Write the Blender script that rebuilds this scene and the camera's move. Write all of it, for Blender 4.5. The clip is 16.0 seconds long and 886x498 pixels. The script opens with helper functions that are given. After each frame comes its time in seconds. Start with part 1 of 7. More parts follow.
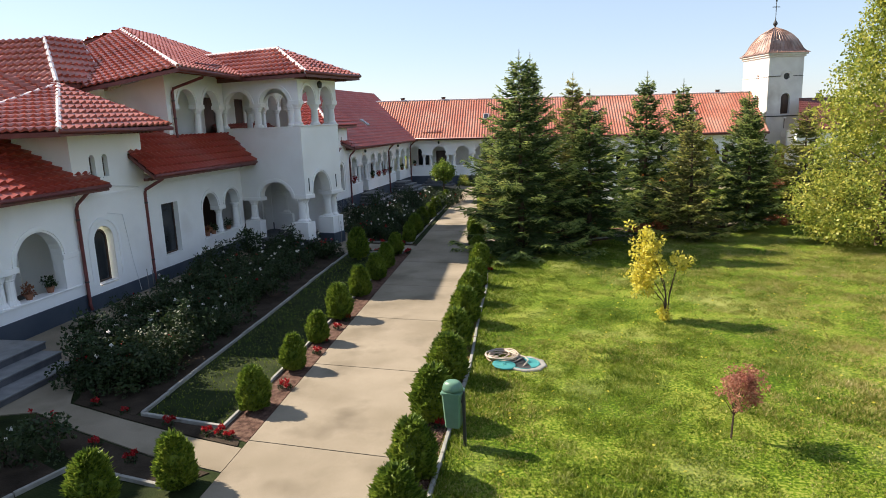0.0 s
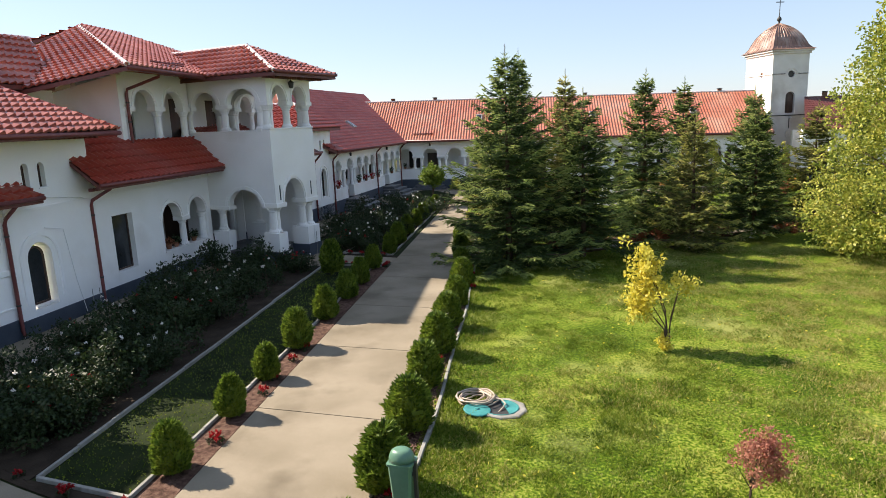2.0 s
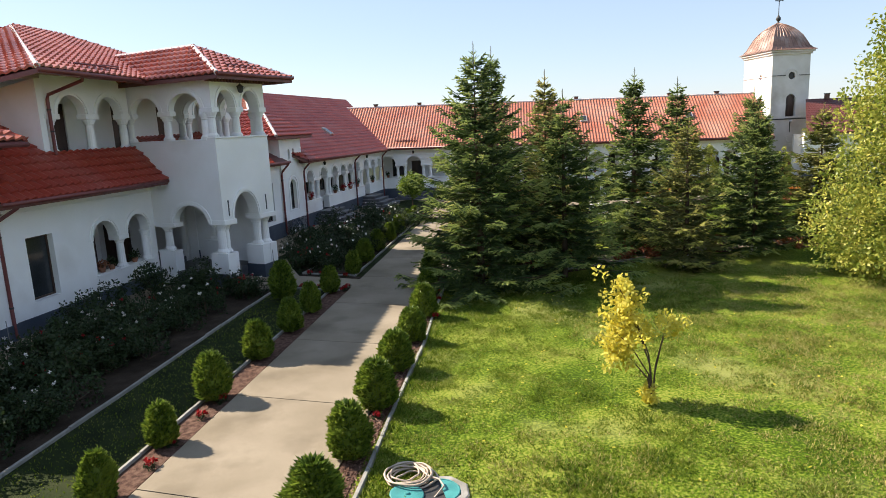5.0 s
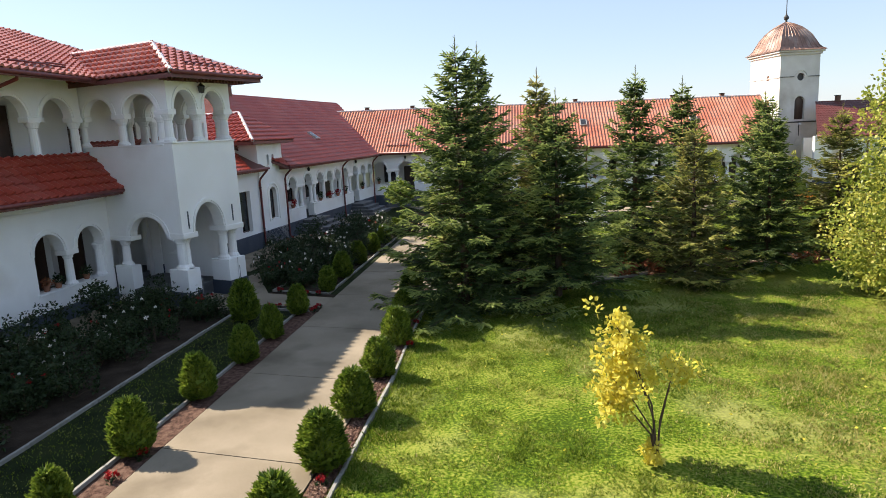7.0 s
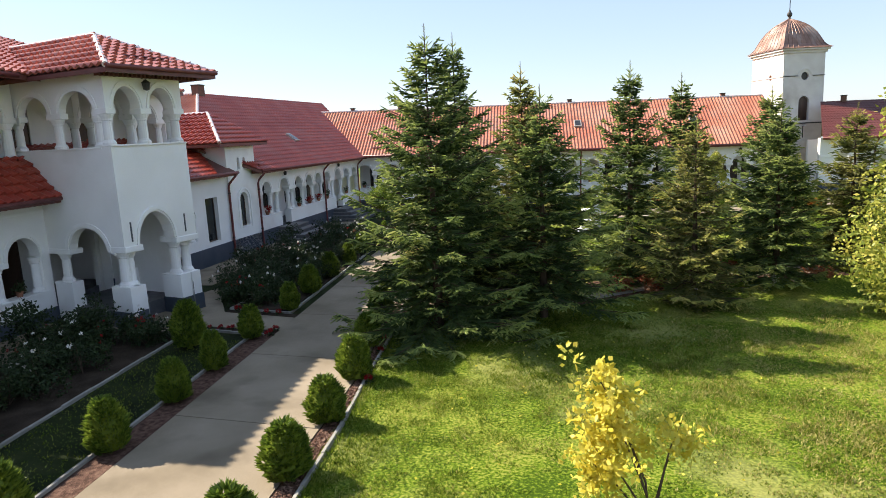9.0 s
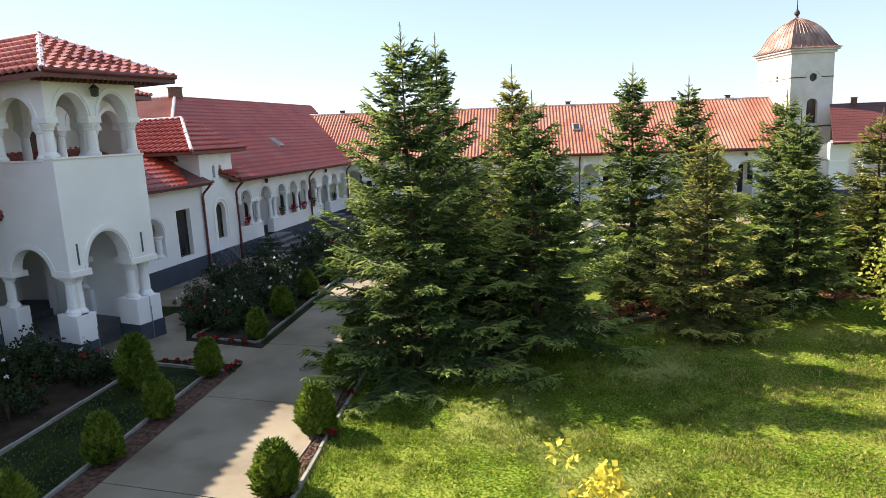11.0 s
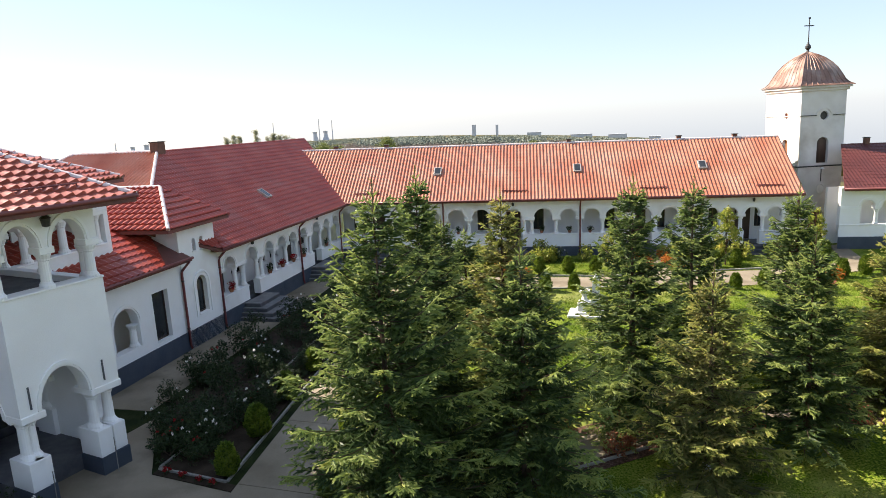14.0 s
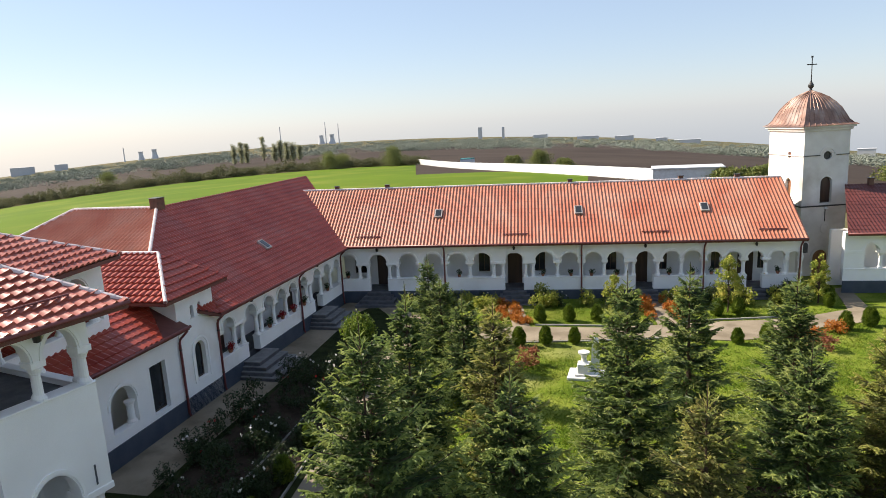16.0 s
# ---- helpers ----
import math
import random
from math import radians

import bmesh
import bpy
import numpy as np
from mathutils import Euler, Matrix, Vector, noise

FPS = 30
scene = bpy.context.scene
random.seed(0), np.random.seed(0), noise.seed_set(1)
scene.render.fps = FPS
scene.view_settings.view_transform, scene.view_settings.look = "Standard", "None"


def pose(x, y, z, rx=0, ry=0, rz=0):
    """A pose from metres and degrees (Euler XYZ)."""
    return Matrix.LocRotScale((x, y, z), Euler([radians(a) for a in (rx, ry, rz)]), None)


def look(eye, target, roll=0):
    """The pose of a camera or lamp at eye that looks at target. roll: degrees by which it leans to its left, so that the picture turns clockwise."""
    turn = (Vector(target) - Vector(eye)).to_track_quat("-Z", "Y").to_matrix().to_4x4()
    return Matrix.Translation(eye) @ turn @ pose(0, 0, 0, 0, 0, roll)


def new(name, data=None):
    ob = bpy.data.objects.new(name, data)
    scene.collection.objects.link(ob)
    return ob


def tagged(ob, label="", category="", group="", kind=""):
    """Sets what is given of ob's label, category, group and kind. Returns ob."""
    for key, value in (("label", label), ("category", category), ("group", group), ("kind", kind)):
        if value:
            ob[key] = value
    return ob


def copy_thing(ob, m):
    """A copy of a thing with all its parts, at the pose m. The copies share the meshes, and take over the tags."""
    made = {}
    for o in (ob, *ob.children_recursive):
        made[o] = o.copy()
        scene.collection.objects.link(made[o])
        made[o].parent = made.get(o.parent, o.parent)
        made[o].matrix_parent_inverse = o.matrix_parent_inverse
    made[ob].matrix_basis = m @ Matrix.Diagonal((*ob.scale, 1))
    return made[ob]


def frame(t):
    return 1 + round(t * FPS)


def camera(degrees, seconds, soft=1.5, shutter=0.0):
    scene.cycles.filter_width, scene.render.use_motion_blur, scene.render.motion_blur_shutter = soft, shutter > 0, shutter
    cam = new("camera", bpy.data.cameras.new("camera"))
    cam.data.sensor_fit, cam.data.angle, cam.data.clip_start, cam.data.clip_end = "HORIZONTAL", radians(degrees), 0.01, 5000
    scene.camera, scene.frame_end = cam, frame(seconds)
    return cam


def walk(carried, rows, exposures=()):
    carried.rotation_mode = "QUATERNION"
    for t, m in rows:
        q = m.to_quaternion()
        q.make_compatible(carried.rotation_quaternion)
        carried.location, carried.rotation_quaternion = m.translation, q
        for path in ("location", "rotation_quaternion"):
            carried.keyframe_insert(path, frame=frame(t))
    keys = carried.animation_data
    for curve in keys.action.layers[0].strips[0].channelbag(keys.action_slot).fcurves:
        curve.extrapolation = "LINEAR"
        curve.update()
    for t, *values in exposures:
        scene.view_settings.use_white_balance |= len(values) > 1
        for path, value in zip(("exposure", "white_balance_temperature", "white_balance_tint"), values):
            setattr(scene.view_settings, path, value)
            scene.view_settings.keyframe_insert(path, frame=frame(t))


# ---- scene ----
from mathutils.geometry import tessellate_polygon

cam = camera(69.0, 16.0, soft=0.35)
ROWS = [
    (0.0, 0.014, 0.005, 5.646, 16.47, -11.23, 2.04),
    (0.5, 0.033, 0.667, 5.627, 16.53, -11.18, 2.15),
    (1.0, 0.046, 1.253, 5.608, 16.53, -11.20, 2.23),
    (1.5, 0.074, 1.797, 5.639, 16.52, -11.16, 2.31),
    (2.0, 0.123, 2.378, 5.673, 16.49, -11.18, 2.32),
    (2.5, 0.218, 2.915, 5.706, 16.39, -11.19, 2.43),
    (3.0, 0.308, 3.414, 5.730, 16.26, -11.17, 2.57),
    (3.5, 0.397, 3.849, 5.751, 16.26, -11.17, 2.54),
    (4.0, 0.471, 4.289, 5.725, 16.27, -11.02, 2.63),
    (6.5, 0.608, 7.152, 5.609, 16.65, -10.40, 2.69),
    (7.0, 0.606, 7.753, 5.599, 16.65, -10.32, 2.76),
    (7.5, 0.643, 8.357, 5.613, 16.60, -10.31, 2.79),
    (8.0, 0.680, 8.967, 5.616, 16.56, -10.30, 2.82),
    (8.5, 0.692, 9.575, 5.578, 16.50, -10.25, 2.75),
    (9.0, 0.714, 10.192, 5.564, 16.54, -10.19, 2.76),
    (11.5, 0.515, 12.852, 6.141, 16.47, -10.30, 2.76),
    (12.0, 0.437, 13.344, 6.629, 16.45, -10.49, 2.71),
    (12.5, 0.397, 13.774, 7.170, 16.46, -10.72, 2.65),
    (13.0, 0.402, 14.146, 7.834, 16.48, -10.98, 2.68),
    (13.5, 0.530, 14.445, 8.589, 16.65, -11.10, 2.75),
    (14.0, 0.690, 14.635, 9.453, 16.86, -11.28, 2.81),
    (14.5, 0.910, 14.819, 10.261, 17.12, -11.27, 2.86),
    (15.0, 1.085, 14.956, 11.137, 17.32, -11.45, 2.96),
    (15.5, 0.955, 15.215, 11.727, 17.28, -11.32, 3.03),
    (16.0, 1.024, 15.417, 12.195, 17.40, -11.08, 3.22),
]
walk(cam, [(t, pose(x, y, z, 90 + pitch, roll, yaw)) for t, x, y, z, yaw, pitch, roll in ROWS],
     [(t, ev, 6750, 12) for t, ev in ((0.0, 1.20), (4.0, 1.22), (9.0, 1.34), (12.5, 1.48), (14.0, 1.38), (16.0, 1.0))])

# ---- light ----
SUN_TRAVEL, SUN_HEIGHT = -8.0, 39.0      # degrees from +x towards +y; elevation
world = bpy.data.worlds.new("sky")
scene.world = world
world.use_nodes = True
wn = world.node_tree
sky = wn.nodes.new("ShaderNodeTexSky")
sky.sky_type, sky.sun_disc = "NISHITA", False
sky.sun_elevation = radians(SUN_HEIGHT)
sky.sun_rotation = radians(270 - SUN_TRAVEL)
sky.air_density, sky.dust_density, sky.ozone_density, sky.altitude = 1.0, 0.35, 1.5, 100
haze = wn.nodes.new("ShaderNodeMixRGB")       # thin even haze over the clear sky
haze.inputs[0].default_value = 0.56
haze.inputs[2].default_value = (2.85, 3.65, 5.05, 1)
wn.links.new(sky.outputs[0], haze.inputs[1])
wn.links.new(haze.outputs[0], wn.nodes["Background"].inputs[0])
wn.nodes["Background"].inputs[1].default_value = 0.085
sun_data = bpy.data.lights.new("sun", "SUN")
sun_data.energy, sun_data.angle, sun_data.color = 5.0, radians(0.53), (1.0, 0.92, 0.79)
sun = new("sun", sun_data)
a, e = radians(SUN_TRAVEL), radians(SUN_HEIGHT)
sun.matrix_world = look((0, 0, 60), Vector((0, 0, 60)) + Vector((math.cos(a) * math.cos(e), math.sin(a) * math.cos(e), -math.sin(e))))


# ---- materials ----
def material(name, colours, scale=4.0, rough=0.7, bump=0.2, fine=60.0, metallic=0.0, spread=0.0, stain=None, trans=0.0, detail=6, stretch=(1, 1, 1), grain=0.3):
    """Noise-mixed base colours at two scales, with fine relief; spread: lightness varied from object to object."""
    m = bpy.data.materials.new(name)
    m.use_nodes = True
    nt = m.node_tree
    p = nt.nodes["Principled BSDF"]
    tc = nt.nodes.new("ShaderNodeTexCoord")
    mp = nt.nodes.new("ShaderNodeMapping")
    mp.inputs["Scale"].default_value = stretch
    nt.links.new(tc.outputs["Object"], mp.inputs[0])
    n1, n2 = nt.nodes.new("ShaderNodeTexNoise"), nt.nodes.new("ShaderNodeTexNoise")
    for n, s, d in ((n1, scale, detail), (n2, fine, 3)):
        n.inputs["Scale"].default_value, n.inputs["Detail"].default_value = s, d
        nt.links.new(mp.outputs[0], n.inputs["Vector"])
    ramp = nt.nodes.new("ShaderNodeValToRGB")
    while len(ramp.color_ramp.elements) < len(colours):
        ramp.color_ramp.elements.new(0.5)
    for i, c in enumerate(colours):
        el = ramp.color_ramp.elements[i]
        el.position = 0.3 + 0.4 * i / max(1, len(colours) - 1)
        el.color = (*c, 1)
    mix = nt.nodes.new("ShaderNodeMath")
    mix.operation = "MULTIPLY_ADD"
    mix.inputs[1].default_value = grain
    sub = nt.nodes.new("ShaderNodeMath")
    sub.operation = "SUBTRACT"
    sub.inputs[1].default_value = grain / 2
    nt.links.new(n1.outputs[0], sub.inputs[0])
    nt.links.new(n2.outputs[0], mix.inputs[0])
    nt.links.new(sub.outputs[0], mix.inputs[2])
    nt.links.new(mix.outputs[0], ramp.inputs[0])
    col = ramp.outputs[0]
    if stain:
        n3 = nt.nodes.new("ShaderNodeTexNoise")
        n3.inputs["Scale"].default_value, n3.inputs["Detail"].default_value = stain[1], 5
        nt.links.new(tc.outputs["Object"], n3.inputs["Vector"])
        r3 = nt.nodes.new("ShaderNodeValToRGB")
        r3.color_ramp.elements[0].position, r3.color_ramp.elements[1].position = stain[2], stain[3]
        mx = nt.nodes.new("ShaderNodeMixRGB")
        mx.inputs[2].default_value = (*stain[0], 1)
        nt.links.new(n3.outputs[0], r3.inputs[0])
        nt.links.new(r3.outputs[0], mx.inputs[0])
        nt.links.new(col, mx.inputs[1])
        col = mx.outputs[0]
    if spread:
        info = nt.nodes.new("ShaderNodeObjectInfo")
        hsv = nt.nodes.new("ShaderNodeHueSaturation")
        mr = nt.nodes.new("ShaderNodeMapRange")
        mr.inputs["To Min"].default_value, mr.inputs["To Max"].default_value = 1 - spread, 1 + spread
        nt.links.new(info.outputs["Random"], mr.inputs["Value"])
        nt.links.new(mr.outputs[0], hsv.inputs["Value"])
        nt.links.new(col, hsv.inputs["Color"])
        col = hsv.outputs[0]
    nt.links.new(col, p.inputs["Base Color"])
    p.inputs["Roughness"].default_value, p.inputs["Metallic"].default_value = rough, metallic
    p.inputs["Specular IOR Level"].default_value = 0.1 if rough > 0.86 else 0.5
    if bump:
        b = nt.nodes.new("ShaderNodeBump")
        b.inputs["Strength"].default_value, b.inputs["Distance"].default_value = bump, 0.02
        nt.links.new(n2.outputs[0], b.inputs["Height"])
        nt.links.new(b.outputs[0], p.inputs["Normal"])
    if trans:
        tr = nt.nodes.new("ShaderNodeBsdfTranslucent")
        nt.links.new(col, tr.inputs[0])
        ms = nt.nodes.new("ShaderNodeMixShader")
        ms.inputs[0].default_value = trans
        nt.links.new(p.outputs[0], ms.inputs[1])
        nt.links.new(tr.outputs[0], ms.inputs[2])
        nt.links.new(ms.outputs[0], nt.nodes["Material Output"].inputs[0])
    return m


def leaf_material(name, colours, rough=0.55, trans=0.3):
    """Foliage: each leaf or clump takes its own shade between the colours."""
    m = bpy.data.materials.new(name)
    m.use_nodes = True
    nt = m.node_tree
    p = nt.nodes["Principled BSDF"]
    geo = nt.nodes.new("ShaderNodeNewGeometry")
    tc = nt.nodes.new("ShaderNodeTexCoord")
    n1 = nt.nodes.new("ShaderNodeTexNoise")
    n1.inputs["Scale"].default_value, n1.inputs["Detail"].default_value = 1.3, 3
    nt.links.new(tc.outputs["Object"], n1.inputs["Vector"])
    mix = nt.nodes.new("ShaderNodeMath")
    mix.operation = "MULTIPLY_ADD"
    mix.inputs[1].default_value = 0.55
    half = nt.nodes.new("ShaderNodeMath")
    half.operation = "MULTIPLY_ADD"
    half.inputs[1].default_value, half.inputs[2].default_value = 1.3, -0.42
    nt.links.new(n1.outputs[0], half.inputs[0])
    nt.links.new(geo.outputs["Random Per Island"], mix.inputs[0])
    nt.links.new(half.outputs[0], mix.inputs[2])
    ramp = nt.nodes.new("ShaderNodeValToRGB")
    while len(ramp.color_ramp.elements) < len(colours):
        ramp.color_ramp.elements.new(0.5)
    for i, c in enumerate(colours):
        el = ramp.color_ramp.elements[i]
        el.position, el.color = i / max(1, len(colours) - 1), (*c, 1)
    nt.links.new(mix.outputs[0], ramp.inputs[0])
    nt.links.new(ramp.outputs[0], p.inputs["Base Color"])
    p.inputs["Roughness"].default_value = rough
    p.inputs["Specular IOR Level"].default_value = 0.25
    tr = nt.nodes.new("ShaderNodeBsdfTranslucent")
    nt.links.new(ramp.outputs[0], tr.inputs[0])
    ms = nt.nodes.new("ShaderNodeMixShader")
    ms.inputs[0].default_value = trans
    nt.links.new(p.outputs[0], ms.inputs[1])
    nt.links.new(tr.outputs[0], ms.inputs[2])
    nt.links.new(ms.outputs[0], nt.nodes["Material Output"].inputs[0])
    return m


PLASTER = material("plaster", [(0.84, 0.825, 0.80), (0.91, 0.90, 0.885)], 0.7, 0.85, 0.25, 40, stain=((0.66, 0.62, 0.57), 0.35, 0.58, 0.80))
PLASTER_OLD_SHADED = material("old_shaded_plaster", [(0.594, 0.558, 0.522), (0.702, 0.675, 0.639)], 0.9, 0.9, 0.4, 25, stain=((0.45, 0.405, 0.36), 0.5, 0.52, 0.75))
TRIM = material("trim_plaster", [(0.85, 0.835, 0.81), (0.91, 0.90, 0.885)], 1.5, 0.8, 0.15, 50)
PLINTH = material("plinth_paint", [(0.035, 0.05, 0.075), (0.06, 0.075, 0.10)], 1.5, 0.6, 0.3, 50)
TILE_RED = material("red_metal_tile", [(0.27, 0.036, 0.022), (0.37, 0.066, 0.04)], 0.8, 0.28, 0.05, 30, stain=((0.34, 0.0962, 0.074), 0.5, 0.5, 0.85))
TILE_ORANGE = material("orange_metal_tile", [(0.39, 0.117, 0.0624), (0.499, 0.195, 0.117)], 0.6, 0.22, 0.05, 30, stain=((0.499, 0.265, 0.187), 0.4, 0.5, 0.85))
# Cap metal is tile red; its white sun glint is put into this colour.
CAP_GLINT = material("ridge_cap", [(0.62, 0.50, 0.47), (0.80, 0.72, 0.69)], 3, 0.2, 0.05, 30)
TILE_BROWN = material("brown_red_metal_tile", [(0.26, 0.0676, 0.0468), (0.416, 0.124, 0.0858)], 0.8, 0.27, 0.05, 30, stain=((0.546, 0.221, 0.169), 0.5, 0.5, 0.85))
FASCIA = material("fascia_paint", [(0.11, 0.035, 0.03), (0.16, 0.05, 0.04)], 3, 0.5, 0.1, 40)
PIPE = material("pipe_paint", [(0.13, 0.03, 0.028), (0.19, 0.05, 0.045)], 3, 0.45, 0.05, 40)
GLASS_DARK = material("window_glass", [(0.018, 0.02, 0.022), (0.04, 0.045, 0.05)], 1.2, 0.08, 0.0, 20)
WOOD_DARK = material("dark_wood", [(0.035, 0.018, 0.012), (0.075, 0.04, 0.025)], 3, 0.45, 0.2, 60, stretch=(1, 1, 0.15))
WOOD_WARM = material("warm_wood", [(0.16, 0.065, 0.025), (0.28, 0.12, 0.05)], 3, 0.45, 0.2, 60, stretch=(1, 1, 0.15))
STONE_STEP = material("step_stone", [(0.06, 0.065, 0.075), (0.12, 0.12, 0.13)], 3, 0.6, 0.2, 60)
TREAD = material("tread_stone", [(0.13, 0.13, 0.135), (0.22, 0.22, 0.22)], 3, 0.6, 0.2, 60)
CONCRETE = material("path_concrete", [(0.185, 0.152, 0.107), (0.296, 0.248, 0.185)], 0.5, 0.92, 0.22, 70, stain=((0.141, 0.115, 0.0814), 0.8, 0.52, 0.78), grain=0.45)
KERB = material("kerb_concrete", [(0.221, 0.212, 0.187), (0.357, 0.34, 0.315)], 3, 0.9, 0.4, 60, spread=0.12, stain=((0.136, 0.128, 0.0935), 2.5, 0.5, 0.75))
LAWN = material("lawn", [(0.0336, 0.0648, 0.00355), (0.0977, 0.151, 0.00888), (0.211, 0.23, 0.04)], 0.45, 0.95, 1.0, 17, stain=((0.274, 0.262, 0.0977), 0.28, 0.53, 0.79), grain=1.5)
MULCH = material("bark_mulch", [(0.04, 0.022, 0.016), (0.10, 0.055, 0.04), (0.16, 0.10, 0.075)], 9, 0.95, 1.0, 45, grain=0.8)
EARTH = material("earth", [(0.022, 0.016, 0.011), (0.055, 0.04, 0.028)], 2, 0.95, 1.0, 30)
COPPER = material("dome_sheet", [(0.15, 0.085, 0.065), (0.33, 0.19, 0.14)], 1.8, 0.45, 0.1, 12, metallic=0.35, stain=((0.48, 0.416, 0.376), 0.8, 0.5, 0.8))
IRON = material("dark_iron", [(0.02, 0.02, 0.02), (0.05, 0.045, 0.04)], 5, 0.5, 0.1, 60)
BARK = material("bark", [(0.05, 0.035, 0.025), (0.12, 0.085, 0.06)], 6, 0.95, 0.8, 30, stretch=(1, 1, 0.3))
# Old inner needles darker than the tips, with crown shade put into the colour.
SPRUCE = leaf_material("spruce_needles", [(0.0262, 0.05, 0.019), (0.0535, 0.0892, 0.0286), (0.089, 0.137, 0.0393), (0.143, 0.184, 0.0536)], 0.5, 0.3)
SPRUCE_TIP = leaf_material("spruce_tips", [(0.112, 0.17, 0.055), (0.215, 0.28, 0.08), (0.325, 0.38, 0.11), (0.45, 0.46, 0.155)], 0.5, 0.4)
SPRUCE_TAN = leaf_material("spruce_tan", [(0.049, 0.07, 0.0252), (0.105, 0.126, 0.0364), (0.182, 0.182, 0.056), (0.28, 0.224, 0.084)], 0.5, 0.3)
SPRUCE_TAN_TIP = leaf_material("spruce_tan_tips", [(0.143, 0.198, 0.0495), (0.286, 0.319, 0.077), (0.418, 0.396, 0.11), (0.55, 0.462, 0.176)], 0.5, 0.4)
THUJA = leaf_material("thuja_leaves", [(0.026, 0.055, 0.009), (0.082, 0.135, 0.016), (0.19, 0.255, 0.032), (0.32, 0.355, 0.056)], 0.5, 0.34)
BROAD = leaf_material("broad_leaves", [(0.085, 0.125, 0.02), (0.20, 0.25, 0.04), (0.40, 0.40, 0.075), (0.64, 0.54, 0.13)], 0.45, 0.4)
YELLOW = leaf_material("yellow_leaves", [(0.51, 0.425, 0.0425), (0.629, 0.535, 0.068), (0.68, 0.595, 0.119), (0.425, 0.442, 0.068)], 0.5, 0.45)
RUSSET = leaf_material("russet_leaves", [(0.16, 0.05, 0.03), (0.26, 0.09, 0.05), (0.32, 0.14, 0.07), (0.12, 0.08, 0.03)], 0.6, 0.35)
ROSE_LEAF = leaf_material("rose_leaves", [(0.0108, 0.0216, 0.0081), (0.0198, 0.0378, 0.0126), (0.036, 0.0585, 0.018), (0.054, 0.0405, 0.018)], 0.55, 0.2)
ORANGE_LEAF = leaf_material("orange_leaves", [(0.24, 0.064, 0.012), (0.4, 0.12, 0.016), (0.48, 0.192, 0.032), (0.2, 0.128, 0.024)], 0.5, 0.3)
RED_PETAL = leaf_material("red_petals", [(0.198, 0.0054, 0.0072), (0.324, 0.009, 0.0126), (0.405, 0.027, 0.027)], 0.5, 0.3)
WHITE_PETAL = leaf_material("white_petals", [(0.70, 0.68, 0.62), (0.82, 0.80, 0.76), (0.80, 0.65, 0.62)], 0.5, 0.3)
GRASS = leaf_material("grass_blades", [(0.0338, 0.0704, 0.0048), (0.0986, 0.156, 0.0096), (0.204, 0.248, 0.028), (0.338, 0.336, 0.12)], 0.6, 0.4)
GRASS_DRY = leaf_material("dry_grass_blades", [(0.14, 0.15, 0.03), (0.26, 0.24, 0.06), (0.40, 0.34, 0.12), (0.50, 0.42, 0.20)], 0.6, 0.35)
CHIPS = leaf_material("bark_chips", [(0.05, 0.026, 0.018), (0.13, 0.07, 0.05), (0.24, 0.14, 0.10), (0.36, 0.25, 0.19)], 0.8, 0.0)
BIN_GREEN = material("green_plastic", [(0.0836, 0.175, 0.114), (0.114, 0.22, 0.152)], 4, 0.4, 0.05, 60)
LID_TEAL = material("teal_paint", [(0.024, 0.176, 0.176), (0.048, 0.264, 0.256)], 3, 0.55, 0.2, 50)
HOSE = material("hose_rubber", [(0.36, 0.28, 0.21), (0.47, 0.38, 0.30)], 5, 0.5, 0.05, 60)
# Red tile with the bell tower's shadow put into the colour.
TILE_SHADOWED = material("shadowed_red_metal_tile", [(0.075, 0.015, 0.012), (0.11, 0.024, 0.019)], 0.8, 0.5, 0.05, 30, stain=((0.13, 0.04, 0.032), 0.5, 0.5, 0.85))
CHIMNEY_BRICK = material("sooty_brick", [(0.11, 0.055, 0.038), (0.18, 0.09, 0.06)], 5, 0.85, 0.3, 50)
SKY_FRAME = material("grey_sheet_frame", [(0.30, 0.27, 0.25), (0.42, 0.38, 0.35)], 3, 0.45, 0.05, 40)
MARBLE = material("white_marble", [(0.612, 0.603, 0.585), (0.72, 0.72, 0.711)], 2, 0.4, 0.1, 40)
POT = material("clay_pot", [(0.22, 0.09, 0.05), (0.32, 0.14, 0.08)], 3, 0.8, 0.2, 60)
CROP = material("green_field", [(0.062, 0.112, 0.003), (0.10, 0.155, 0.006)], 0.02, 0.95, 0.3, 2, stain=((0.158, 0.18, 0.0225), 0.05, 0.5, 0.8))
PLOUGH = material("ploughed_field", [(0.036, 0.0256, 0.02), (0.0576, 0.0432, 0.0344)], 0.02, 0.95, 0.5, 0.6)
# Distant foliage, paled: the air's haze is mixed into the colour.
HAZED_LEAF = material("hazed_far_foliage", [(0.19, 0.215, 0.17), (0.30, 0.32, 0.26)], 0.02, 0.95, 0.0, 0.3)
SCRUB = material("rough_land", [(0.06, 0.0638, 0.0263), (0.112, 0.0975, 0.045), (0.15, 0.12, 0.0675)], 0.03, 0.95, 0.5, 0.8)
# Thin turf on earth, with the house's shade put into its colour.
SHADE_TURF = material("shade_dark_turf", [(0.0084, 0.012, 0.0048), (0.018, 0.027, 0.0072), (0.03, 0.036, 0.012)], 1.5, 0.95, 1.0, 35)
# Far poplars, their green lightened to carry the haze of distance.
HAZED_POPLAR = leaf_material("hazed_poplar_leaves", [(0.20, 0.215, 0.13), (0.27, 0.28, 0.17), (0.34, 0.34, 0.21), (0.40, 0.38, 0.24)], 0.7, 0.5)
